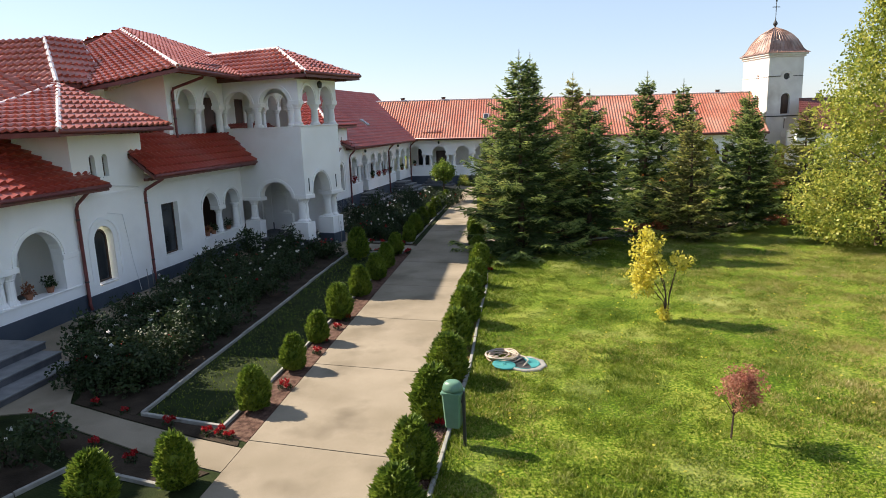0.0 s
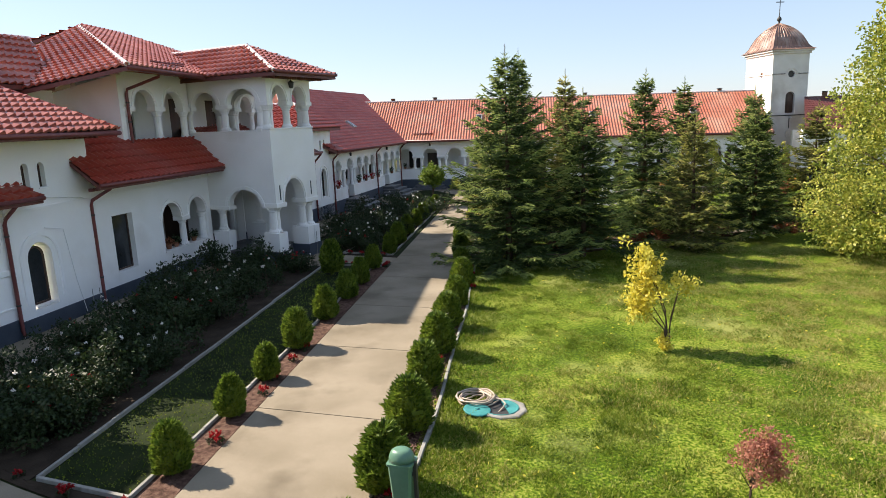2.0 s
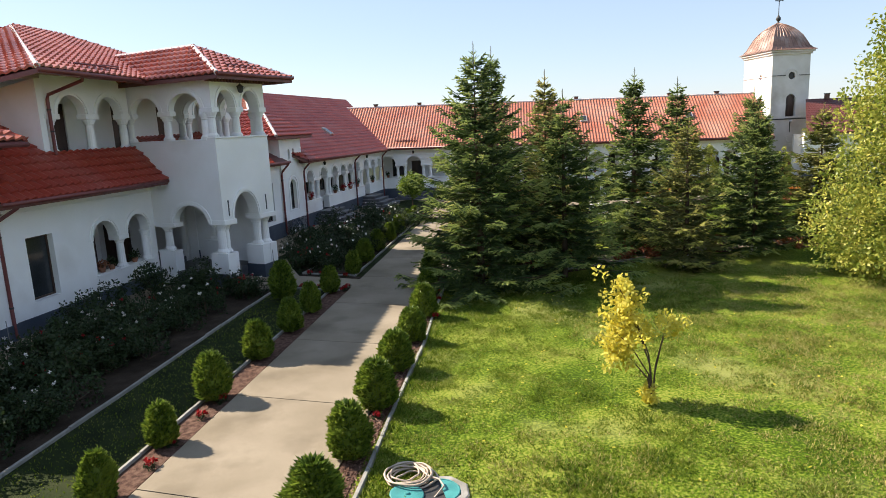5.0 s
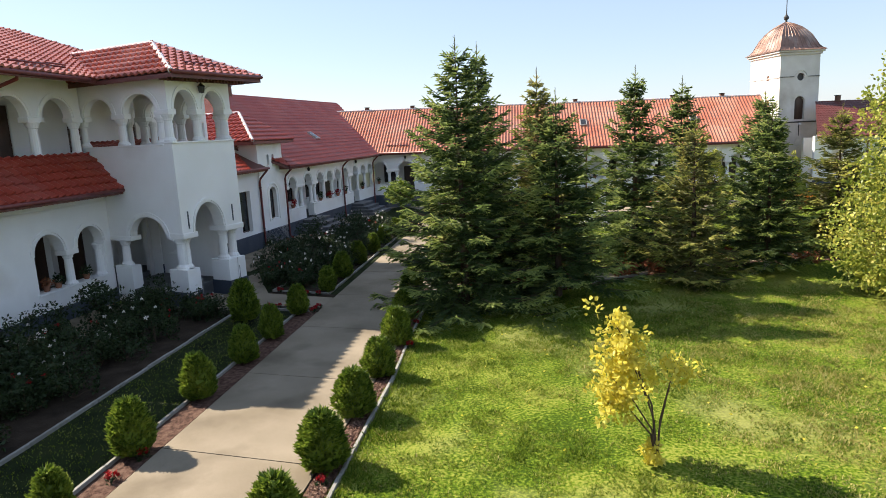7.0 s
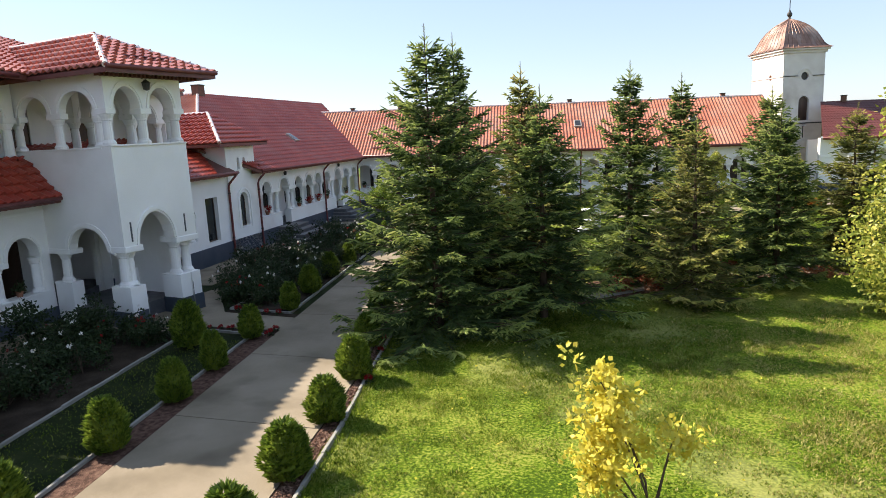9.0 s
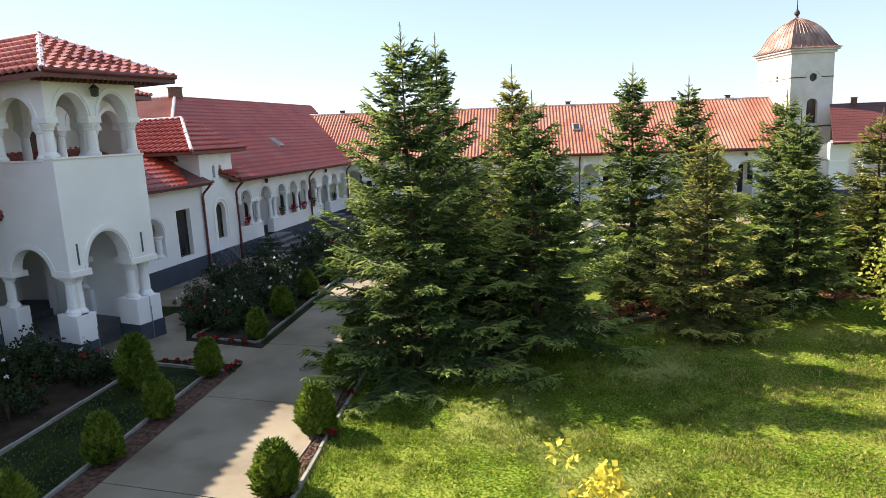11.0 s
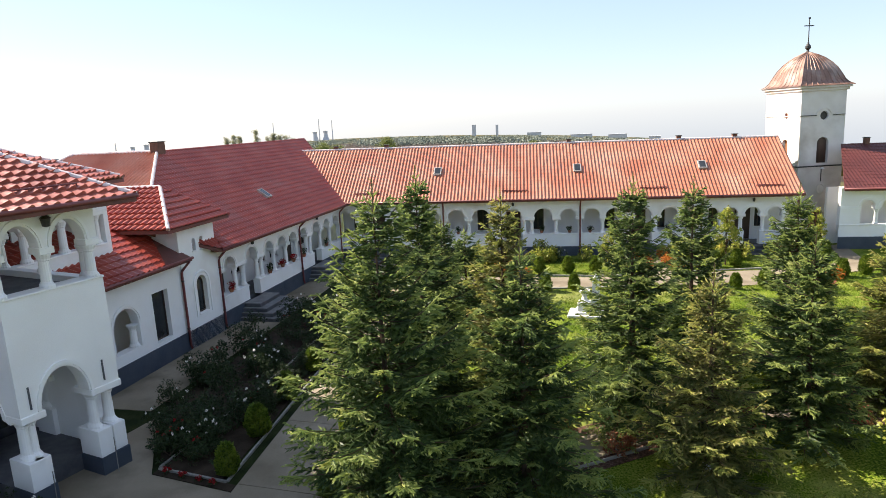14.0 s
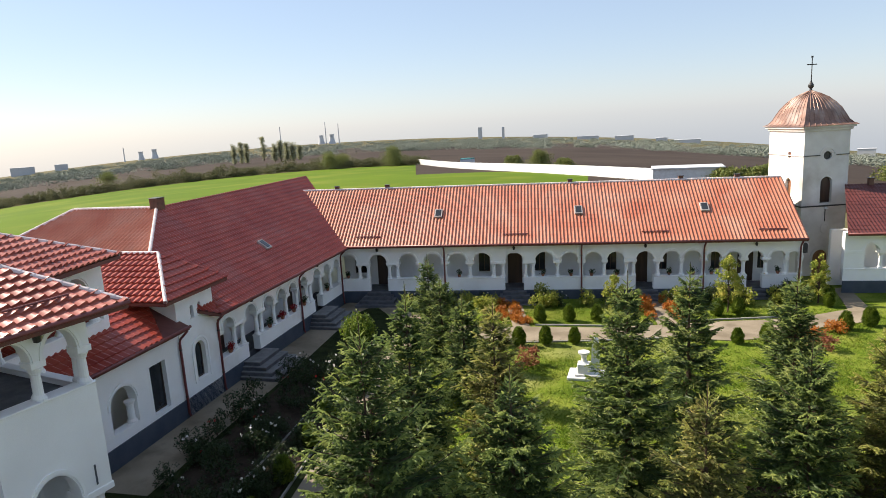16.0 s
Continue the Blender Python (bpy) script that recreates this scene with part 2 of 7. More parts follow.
FEATHER = leaf_material("feathery_red_leaves", [(0.255, 0.085, 0.0595), (0.374, 0.145, 0.102), (0.442, 0.212, 0.145), (0.255, 0.153, 0.068)], 0.6, 0.4)
HEDGE_LEAF = leaf_material("hedge_leaves", [(0.05, 0.062, 0.026), (0.09, 0.10, 0.042), (0.14, 0.135, 0.062), (0.19, 0.16, 0.085)], 0.6, 0.3)
FIELD_LEAF = leaf_material("field_tree_leaves", [(0.075, 0.105, 0.03), (0.13, 0.165, 0.045), (0.20, 0.22, 0.06), (0.29, 0.26, 0.085)], 0.6, 0.3)

# ---- building blocks ----
def thing(name, label, category, at=(0, 0, 0), group="", kind=""):
    ob = new(name)
    ob.empty_display_size = 0.2
    ob.location = at
    ob.matrix_world = Matrix.Translation(at)
    return tagged(ob, label, category, group, kind)


def as_mesh(name, geom):
    if isinstance(geom, bpy.types.Mesh):
        return geom
    me = bpy.data.meshes.new(name)
    bmesh.ops.recalc_face_normals(geom, faces=geom.faces)
    geom.to_mesh(me)
    geom.free()
    return me


def world_of(ob):
    m = Matrix.LocRotScale(ob.location, ob.rotation_euler, ob.scale)
    return world_of(ob.parent) @ ob.matrix_parent_inverse @ m if ob.parent else m


def part(name, geom, mat, parent=None, label="", smooth=False):
    me = as_mesh(name, geom)
    if mat and not me.materials:
        me.materials.append(mat)
    if smooth:
        for p in me.polygons:
            p.use_smooth = True
    ob = new(name, me)
    if parent:
        ob.parent = parent
        ob.matrix_parent_inverse = world_of(parent).inverted()
    return tagged(ob, label)


def mesh_np(name, verts, faces):
    me = bpy.data.meshes.new(name)
    me.from_pydata([tuple(v) for v in verts], [], [tuple(f) for f in faces])
    me.update()
    return me


def bm_box(x0, x1, y0, y1, z0, z1, bevel=0.0):
    bm = bmesh.new()
    bmesh.ops.create_cube(bm, size=1, matrix=Matrix.Translation(((x0 + x1) / 2, (y0 + y1) / 2, (z0 + z1) / 2)) @ Matrix.Diagonal((abs(x1 - x0), abs(y1 - y0), abs(z1 - z0), 1)))
    if bevel:
        bmesh.ops.bevel(bm, geom=bm.edges[:], offset=bevel, segments=1, affect="EDGES")
    return bm


def lathe(bm, cx, cy, profile, sides=14):
    rings = []
    for r, z in profile:
        rings.append([bm.verts.new((cx + r * math.cos(2 * math.pi * i / sides), cy + r * math.sin(2 * math.pi * i / sides), z)) for i in range(sides)])
    for lo, hi in zip(rings, rings[1:]):
        for i in range(sides):
            bm.faces.new((lo[i], lo[(i + 1) % sides], hi[(i + 1) % sides], hi[i]))
    bm.faces.new(rings[0][::-1])
    bm.faces.new(rings[-1])
    return bm


def tube(points, r, sides=8):
    """A round bar along points."""
    bm = bmesh.new()
    pts = [Vector(p) for p in points]
    rings = []
    for i, p in enumerate(pts):
        t = (pts[min(i + 1, len(pts) - 1)] - pts[max(i - 1, 0)]).normalized()
        a = t.cross(Vector((0, 0, 1)) if abs(t.z) < 0.95 else Vector((1, 0, 0))).normalized()
        b = t.cross(a)
        rr = r[i] if isinstance(r, (list, tuple)) else r
        rings.append([bm.verts.new(p + rr * (math.cos(2 * math.pi * k / sides) * a + math.sin(2 * math.pi * k / sides) * b)) for k in range(sides)])
    for lo, hi in zip(rings, rings[1:]):
        for k in range(sides):
            bm.faces.new((lo[k], lo[(k + 1) % sides], hi[(k + 1) % sides], hi[k]))
    bm.faces.new(rings[0])
    bm.faces.new(rings[-1][::-1])
    return bm


class Frame:
    """A facade's own axes: s along it, d inwards from it, z up."""

    def __init__(self, parent, x, y, turn, tilt=0.0):
        self.parent, self.m = parent, pose(x, y, 0, 0, tilt, turn)

    def p(self, s, d, z):
        return self.m @ Vector((s, d, z))

    def put(self, name, bm, mat, label="", parent=None, smooth=False):
        bm.transform(self.m)
        return part(name, bm, mat, parent or self.parent, label, smooth)

    def box(self, name, mat, s0, s1, d0, d1, z0, z1, bevel=0.0, label="", parent=None):
        return self.put(name, bm_box(s0, s1, d0, d1, z0, z1, bevel), mat, label, parent)

    def panel(self, name, mat, outline, holes=(), d0=0.0, d1=0.3, side=None, label="", parent=None):
        """A slab with holes. Outline in (s, z) between depths d0 and d1, or, with side, in (d, z) between s = d0 and s = d1."""
        loops = [list(outline), *[list(h) for h in holes]]
        flat = [q for l in loops for q in l]
        tris = tessellate_polygon([[Vector((a, z, 0)) for a, z in l] for l in loops])
        bm = bmesh.new()
        at = (lambda a, z, d: (a, d, z)) if side is None else (lambda a, z, d: (d, a, z))
        front, back = ([bm.verts.new(at(a, z, d)) for a, z in flat] for d in (d0, d1))
        for vs in (front, back):
            for t in tris:
                try:
                    bm.faces.new([vs[i] for i in t])
                except ValueError:
                    pass
        k = 0
        for l in loops:
            n = len(l)
            for i in range(n):
                j = (i + 1) % n
                bm.faces.new((front[k + i], front[k + j], back[k + j], back[k + i]))
            k += n
        return self.put(name, bm, mat, label, parent)


def arc(c, r, z, n=14, flat=1.0):
    """Points of an arch from its left springing to its right one."""
    return [(c - r * math.cos(math.pi * i / n), z + flat * r * math.sin(math.pi * i / n)) for i in range(n + 1)]


def column(fr, s, d, z0, z1, r=0.13, parent=None):
    """A round column with a square base and a flared capital."""
    bm = bmesh.new()
    lathe(bm, s, d, [(r * 1.45, z0), (r * 1.45, z0 + 0.06), (r * 1.2, z0 + 0.11), (r * 1.02, z0 + 0.15), (r, z0 + (z1 - z0) * 0.5), (r * 0.92, z1 - 0.2), (r * 1.15, z1 - 0.17), (r * 1.15, z1 - 0.13), (r * 1.5, z1 - 0.04), (r * 1.55, z1)], 14)
    return fr.put("column", bm, TRIM, parent=parent, smooth=False)


def arch_ring(fr, c, r, z, d, side=None, flat=1.0):
    """A raised moulding round an arch."""
    outer, inner = arc(c, r + 0.17, z, flat=flat), arc(c, r + 0.06, z, flat=flat)
    d0, d1 = (d - 0.035, d + 0.02) if side is None else (side - 0.035, side + 0.02)
    return fr.panel("arch_moulding", TRIM, outer + inner[::-1], (), d0, d1, side=side)


def arcade(fr, bays, d, th, s0, s1, z_floor, z_par, z_spring, z_top, doors=(), side=None, name="wall", edge=(True, True), pr=0.13, sill=True):
    """Arches on columns over a parapet. bays: (centre, radius); side: the s of a wall that runs inwards instead."""
    outline = [(s0, z_spring)]
    for c, r in bays:
        outline += arc(c, r, z_spring)
    outline += [(s1, z_spring), (s1, z_top), (s0, z_top)]
    clean = [outline[0]]
    for q in outline[1:]:
        if abs(q[0] - clean[-1][0]) + abs(q[1] - clean[-1][1]) > 1e-4:
            clean.append(q)
    lo, hi = (d, d + th) if side is None else (side, side + th)
    fr.panel(name, PLASTER, clean, (), lo, hi, side=side)
    mid = (lo + hi) / 2
    put = (lambda n, m, a0, a1, b0, b1, z0, z1, bev=0.0: fr.box(n, m, a0, a1, b0, b1, z0, z1, bev)) if side is None else (lambda n, m, a0, a1, b0, b1, z0, z1, bev=0.0: fr.box(n, m, b0, b1, a0, a1, z0, z1, bev))
    col = (lambda a, z0, z1: column(fr, a, mid, z0, z1, pr)) if side is None else (lambda a, z0, z1: column(fr, mid, a, z0, z1, pr))
    for c, r in bays:
        arch_ring(fr, c, r, z_spring, d, side)
    # supports: one or two columns between neighbours
    edges = [s0] + [v for c, r in bays for v in (c - r, c + r)] + [s1]
    for i in range(0, len(edges), 2):
        a0, a1 = edges[i], edges[i + 1]
        end = i == 0 or i == len(edges) - 2
        if end and not edge[0 if i == 0 else 1]:
            continue
        w = a1 - a0
        if end and w > 0.7:
            put("pier", PLASTER, a0, a1, lo + 0.01, hi - 0.01, z_floor, z_spring - 0.12)
            put("corbel", TRIM, a0, a1 + 0.0, lo - 0.03, hi + 0.03, z_spring - 0.15, z_spring + 0.02, 0.01)
            continue
        put("corbel", TRIM, a0 - 0.05, a1 + 0.05, lo - 0.03, hi + 0.03, z_spring - 0.16, z_spring + 0.02, 0.015)
        if w > 0.62:
            col(a0 + 0.14, z_par, z_spring - 0.16)
            col(a1 - 0.14, z_par, z_spring - 0.16)
        else:
            col((a0 + a1) / 2, z_par, z_spring - 0.16)
    # parapets between doors
    runs, start = [], s0
    for k in doors:
        c, r = bays[k]
        runs.append((start, c - r - 0.02))
        start = c + r + 0.02
    runs.append((start, s1))
    for a0, a1 in runs:
        if a1 - a0 > 0.1:
            put("parapet", PLASTER, a0, a1, lo, hi, z_floor, z_par - 0.06)
            if sill:
                put("parapet_coping", TRIM, a0 - 0.02, a1 + 0.02, lo - 0.04, hi + 0.04, z_par - 0.06, z_par, 0.012)


def window(fr, s0, s1, z0, z1, d, name="window", arched=False, bars=1, parent=None):
    """A window in its reveal: frame, bars, pane and sill."""
    top = arc((s0 + s1) / 2, (s1 - s0) / 2, z1 - (s1 - s0) / 2, 10) if arched else [(s0, z1), (s1, z1)]
    out = [(s0, z0)] + top + [(s1, z0)]
    c, zc = (s0 + s1) / 2, (z0 + z1) / 2
    w, h = s1 - s0, z1 - z0
    inner = [(c + (a - c) * (w - 0.12) / w, zc + (z - zc) * (h - 0.12) / h) for a, z in out]
    frame_ob = fr.panel("window", WOOD_DARK, out, [inner], d, d + 0.07, label="dark timber window with a recessed frame", parent=parent)
    fr.panel("pane", GLASS_DARK, inner, (), d + 0.03, d + 0.04, parent=frame_ob)
    for i in range(bars):
        s = s0 + w * (i + 1) / (bars + 1)
        fr.box("glazing_bar", WOOD_DARK, s - 0.025, s + 0.025, d + 0.012, d + 0.06, z0 + 0.06, z1 - 0.07, parent=frame_ob)
    fr.box("window_sill", TRIM, s0 - 0.06, s1 + 0.06, d - 0.2, d + 0.02, z0 - 0.05, z0 - 0.004, 0.008, parent=frame_ob)
    return frame_ob


def tiles(parent, pts, mat, name="tile_sheet", wave=0.31, row=0.38, lift=0.085, step=0.028):
    """A sheet of pressed roof tiles over a convex polygon; its first edge is the eave."""
    pts = [Vector(p) for p in pts]
    e = (pts[1] - pts[0]).normalized()
    n = e.cross(pts[2] - pts[0]).normalized()
    if n.z < 0:
        n = -n
    u = n.cross(e).normalized()
    if u.z < 0:
        u = -u
    loc = [((p - pts[0]).dot(e), (p - pts[0]).dot(u)) for p in pts]
    a0, a1 = min(q[0] for q in loc), max(q[0] for q in loc)
    b1 = max(q[1] for q in loc)
    na, nb = int((a1 - a0) / wave) + 2, int(b1 / row) + 2
    sub, dip = 6, min(0.45, step * 14)
    prof = [0.0, 0.16, 0.38, 0.64, 0.92, 0.70]
    av = np.array([a0 - wave + (i + k / sub) * wave for i in range(na) for k in range(sub)])
    ah = np.array([prof[k] for i in range(na) for k in range(sub)]) * lift
    bv, bh = [], []
    for j in range(nb):
        bv += [j * row - 0.02, j * row - 0.015, (j + 0.5) * row]
        bh += [0.0, step, step * 0.45]
    bv, bh = np.array(bv), np.array(bh)
    A, Bv = np.meshgrid(av, bv)
    Hh = ah[None, :] * (1 - dip + dip * (bh[:, None] / step)) + bh[:, None]
    o = np.array(pts[0])
    V = o + A[..., None] * np.array(e) + Bv[..., None] * np.array(u) + Hh[..., None] * np.array(n)
    rows, cols = A.shape
    idx = np.arange(rows * cols).reshape(rows, cols)
    F = np.stack([idx[:-1, :-1], idx[:-1, 1:], idx[1:, 1:], idx[1:, :-1]], -1).reshape(-1, 4)
    # leave out cells far outside, then trim to the outline
    cen = np.array([sum(q[0] for q in loc) / len(loc), sum(q[1] for q in loc) / len(loc)])
    ca, cb = A[:-1, :-1].ravel() + wave / 10, Bv[:-1, :-1].ravel() + row / 6
    keep = np.ones(len(ca), bool)
    for i in range(len(loc)):
        p, q = np.array(loc[i]), np.array(loc[(i + 1) % len(loc)])
        t = q - p
        nn = np.array([-t[1], t[0]]) / max(1e-9, np.hypot(*t))
        if nn @ (cen - p) < 0:
            nn = -nn
        keep &= (nn[0] * (ca - p[0]) + nn[1] * (cb - p[1])) > -0.3
    F = F[keep]
    used = np.unique(F)
    remap = np.full(rows * cols, -1)
    remap[used] = np.arange(len(used))
    me = mesh_np(name, V.reshape(-1, 3)[used].tolist(), remap[F].tolist())
    bm = bmesh.new()
    bm.from_mesh(me)
    c3 = sum(pts, Vector()) / len(pts)
    for i in range(len(pts)):
        p, q = pts[i], pts[(i + 1) % len(pts)]
        nn = n.cross(q - p).normalized()
        if nn.dot(c3 - p) > 0:
            nn = -nn
        bmesh.ops.bisect_plane(bm, geom=bm.verts[:] + bm.edges[:] + bm.faces[:], plane_co=p + nn * 0.02, plane_no=nn, clear_outer=True)
    bm.to_mesh(me)
    bm.free()
    me.polygons.foreach_set("use_smooth", [True] * len(me.polygons))
    me.set_sharp_from_angle(angle=radians(42))
    return part(name, me, mat, parent)


def slab(parent, pts, thick, mat, name="roof_deck", up=(0, 0, 1), drop=0.03):
    """The boarding under a roof plane, with its fascia edge."""
    bm = bmesh.new()
    up = Vector(up)
    lo = [bm.verts.new(Vector(p) - up * (thick + drop)) for p in pts]
    hi = [bm.verts.new(Vector(p) - up * drop) for p in pts]
    bm.faces.new(lo)
    bm.faces.new(hi)
    for i in range(len(pts)):
        j = (i + 1) % len(pts)
        bm.faces.new((lo[i], lo[j], hi[j], hi[i]))
    return part(name, bm, mat, parent)


def cap(parent, a, b, r=0.085, mat=None):
    """A half-round capping along a hip or ridge."""
    a, b = Vector(a), Vector(b)
    n = max(2, int((b - a).length / 0.35))
    pts, rad = [], []
    for i in range(n):
        for f, k in ((0.0, 1.06), (0.92, 0.94)):
            pts.append(a.lerp(b, (i + f) / n))
            rad.append(r * k)
    return part("ridge_cap", tube(pts, rad, 8), mat or CAP_GLINT, parent)


def roof(parent, fr, faces, mat, hips=(), thick=0.14, step=0.028, wave=0.31, lift=0.085):
    """Roof planes given in a facade's axes, with caps along the hips."""
    for f in faces:
        w = [fr.p(*q) for q in f]
        slab(parent, w, thick, FASCIA)
        tiles(parent, w, mat, step=step, wave=wave, lift=lift)
    for a, b in hips:
        cap(parent, fr.p(*a) + Vector((0, 0, 0.03)), fr.p(*b) + Vector((0, 0, 0.03)))


def dentils(fr, s0, s1, d, z, step=0.22):
    """A row of small blocks under an eave, as one strip."""
    bm = bmesh.new()
    n = int((s1 - s0) / step)
    for i in range(n):
        s = s0 + (i + 0.5) * step
        b = bmesh.ops.create_cube(bm, size=1, matrix=Matrix.Translation((s, d, z)) @ Matrix.Diagonal((0.09, 0.16, 0.10, 1)))
    return tagged(fr.put("dentil_course", bm, FASCIA), kind="stuff")


def downpipe(fr, s, d, z_eave, z0=0.1, reach=0.55):
    pts = [(s, d - reach, z_eave), (s, d - reach + 0.02, z_eave - 0.12), (s, d - 0.14, z_eave - 0.5), (s, d - 0.09, z_eave - 0.65), (s, d - 0.09, z0 + 0.15), (s, d - 0.16, z0)]
    pipe = fr.put("downpipe", tube(pts, 0.055, 8), PIPE, "dark red metal downpipe on the wall", smooth=True)
    for z in (z0 + 0.9, z_eave - 1.0):
        fr.put("pipe_clip", tube([(s, d - 0.09, z), (s, d - 0.09, z + 0.05)], 0.068, 8), IRON, parent=pipe)
    return pipe


def gutter(fr, s0, s1, d, z):
    return fr.put("gutter", tube([(s0, d, z), ((s0 + s1) / 2, d, z - 0.01), (s1, d, z)], 0.07, 8), PIPE, smooth=True)


def snow_guard(fr, s0, s1, d, z, slope):
    """A low rail on brackets on the roof."""
    bm = tube([(s0, d, z + 0.10), (s1, d, z + 0.10)], 0.03, 6)
    b2 = tube([(s0, d, z + 0.03), (s1, d, z + 0.03)], 0.03, 6)
    g = fr.put("snow_guard", bm, PIPE)
    fr.put("lower_rail", b2, PIPE, parent=g)
    k = max(2, int((s1 - s0) / 0.3))
    for i in range(k + 1):
        s = s0 + (s1 - s0) * i / k
        fr.box("bracket", PIPE, s - 0.012, s + 0.012, d - 0.012, d + 0.03, z - 0.06, z + 0.11, parent=g)


def steps(fr, s0, s1, d, z_top, count, run=0.33, mat=None):
    st = []
    h = z_top / count
    for i in range(count):
        grow = run * (count - 1 - i)
        st.append(fr.box("step", mat or STONE_STEP, s0 - grow * 0.6, s1 + grow * 0.6, d - run - grow, d + 0.05, i * h, (i + 1) * h - 0.003, 0.015))
    return st

# ---- ground ----
CX, CY = 1.0, 15.0


def fall(az):
    """How far the land drops away, in degrees, by compass direction from the court."""
    return min(4.2, 1.0 + ((az + 27.0) / 44.0) ** 2 * 2.9)


def land(x, y):
    dx, dy = x - CX, y - CY
    r = math.hypot(dx, dy)
    s = min(1.0, max(0.0, (r - 78) / 190))
    s = s * s * (3 - 2 * s)
    return -math.tan(radians(fall(math.degrees(math.atan2(dx, dy))))) * r * s - 0.004


def ground_sheet():
    radii = [0, 4, 8, 12, 17, 22, 28, 34, 41, 48, 56, 64, 72, 80, 90, 100, 115, 130, 150, 170, 190, 215, 240, 265, 290, 320, 360, 420, 500, 600, 750, 950, 1200, 1600, 2200, 3000, 4200]
    n = 144
    verts, faces, mats = [(CX, CY, 0.0)], [], []
    for r in radii[1:]:
        for k in range(n):
            t = 2 * math.pi * k / n
            x, y = CX + r * math.sin(t), CY + r * math.cos(t)
            verts.append((x, y, land(x, y)))
    for i in range(len(radii) - 1):
        for k in range(n):
            a, b = 1 + (i - 1) * n + k, 1 + (i - 1) * n + (k + 1) % n
            c, d = 1 + i * n + (k + 1) % n, 1 + i * n + k
            faces.append((0, d, c) if i == 0 else (a, d, c, b))
            r = (radii[i] + radii[i + 1]) / 2
            az = ((k + 0.5) * 360 / n + 180) % 360 - 180
            if r < 72:
                m = 0
            elif r < 92:
                m = 3
            elif az < -19 and r < 290:
                m = 1
            elif az < -4 and r < 190:
                m = 1
            elif r < 320 and az < -19:
                m = 3
            elif r < 1000:
                m = 2 if (r > 340 or az > -19) else 3
            else:
                m = 3
            mats.append(m)
    me = mesh_np("ground", verts, faces)
    for mat in (LAWN, CROP, PLOUGH, SCRUB):
        me.materials.append(mat)
    me.polygons.foreach_set("material_index", mats)
    me.update()
    ob = new("ground", me)
    return tagged(ob, "mown lawn of the court running out into open fields", "ground", kind="structure")


ground_sheet()


def left_edge(y):
    return -5.15 - 0.163 * y


def right_edge(y):
    return -2.15 - 0.147 * y if y < 24 else -5.678 - 0.252 * (y - 24)


def poly_prism(pts, z0, z1, bevel=0.0):
    bm = bmesh.new()
    lo = [bm.verts.new((x, y, z0)) for x, y in pts]
    hi = [bm.verts.new((x, y, z1)) for x, y in pts]
    bm.faces.new(hi)
    for i in range(len(pts)):
        j = (i + 1) % len(pts)
        bm.faces.new((lo[i], lo[j], hi[j], hi[i]))
    return bm


path = thing("path", "broad concrete path in cast slabs with dark joints", "path", (-6, 20, 0), kind="structure")
part("path_bed", poly_prism([(left_edge(-6) - 0.02, -6), (right_edge(-6) + 0.02, -6), (right_edge(24) + 0.02, 24), (right_edge(50) + 0.02, 50), (left_edge(50) - 0.02, 50)], -0.05, 0.012), EARTH, path)
y = -5.6
while y < 50:
    y2 = min(y + 3.75, 50)
    cuts = [v for v in (24,) if y < v < y2]
    ys = [y + 0.012, *cuts, y2 - 0.012]
    part("slab", poly_prism([(left_edge(v), v) for v in ys] + [(right_edge(v), v) for v in ys[::-1]], 0.0, 0.035), CONCRETE, path)
    y = y2


def strip(name, pts, z, mat, label, category, kind="structure"):
    ob = part(name, poly_prism(pts, -0.05, z), mat)
    return tagged(ob, label, category, kind=kind)


def kerb_run(pts, label, w=0.07, h=0.085, piece=1.0):
    """A kerb of short cast pieces along a line."""
    k = thing("kerb", label, "kerb", (pts[0][0], pts[0][1], 0), kind="structure")
    for (x0, y0), (x1, y1) in zip(pts, pts[1:]):
        ln = math.hypot(x1 - x0, y1 - y0)
        n = max(1, round(ln / piece))
        ang = math.atan2(y1 - y0, x1 - x0)
        me = bpy.data.meshes.new("kerbstone")
        bm = bm_box(-ln / n / 2 + 0.006, ln / n / 2 - 0.006, -w / 2, w / 2, -0.05, h, 0.008)
        bm.to_mesh(me)
        bm.free()
        me.materials.append(KERB)
        for i in range(n):
            f = (i + 0.5) / n
            ob = new("kerbstone", me)
            ob.parent = k
            ob.matrix_parent_inverse = Matrix.Translation((-pts[0][0], -pts[0][1], 0))
            ob.matrix_basis = Matrix.Translation((x0 + (x1 - x0) * f, y0 + (y1 - y0) * f, random.uniform(-0.012, 0.006))) @ Matrix.Rotation(ang + random.uniform(-0.012, 0.012), 4, "Z")
    return k


LAWN_KERB = [(-2.05, 2.0), (-2.94, 8.67), (-3.6, 13.75), (-4.28, 17.55), (-4.8, 20.8), (-5.34, 23.4), (-5.95, 26.6), (-7.9, 34.6)]
kerb_run(LAWN_KERB, "pale concrete kerb between the lawn and the clipped bushes")
strip("flower_bed", [(right_edge(v) + 0.03, v) for v in (2, 8.67, 17.55, 24, 34)] + [(-7.8, 34), (-5.42, 23.4), (-4.36, 17.55), (-3.02, 8.67), (-2.13, 2)], 0.02, MULCH, "narrow bed of red-brown bark mulch beside the path", "flower bed")
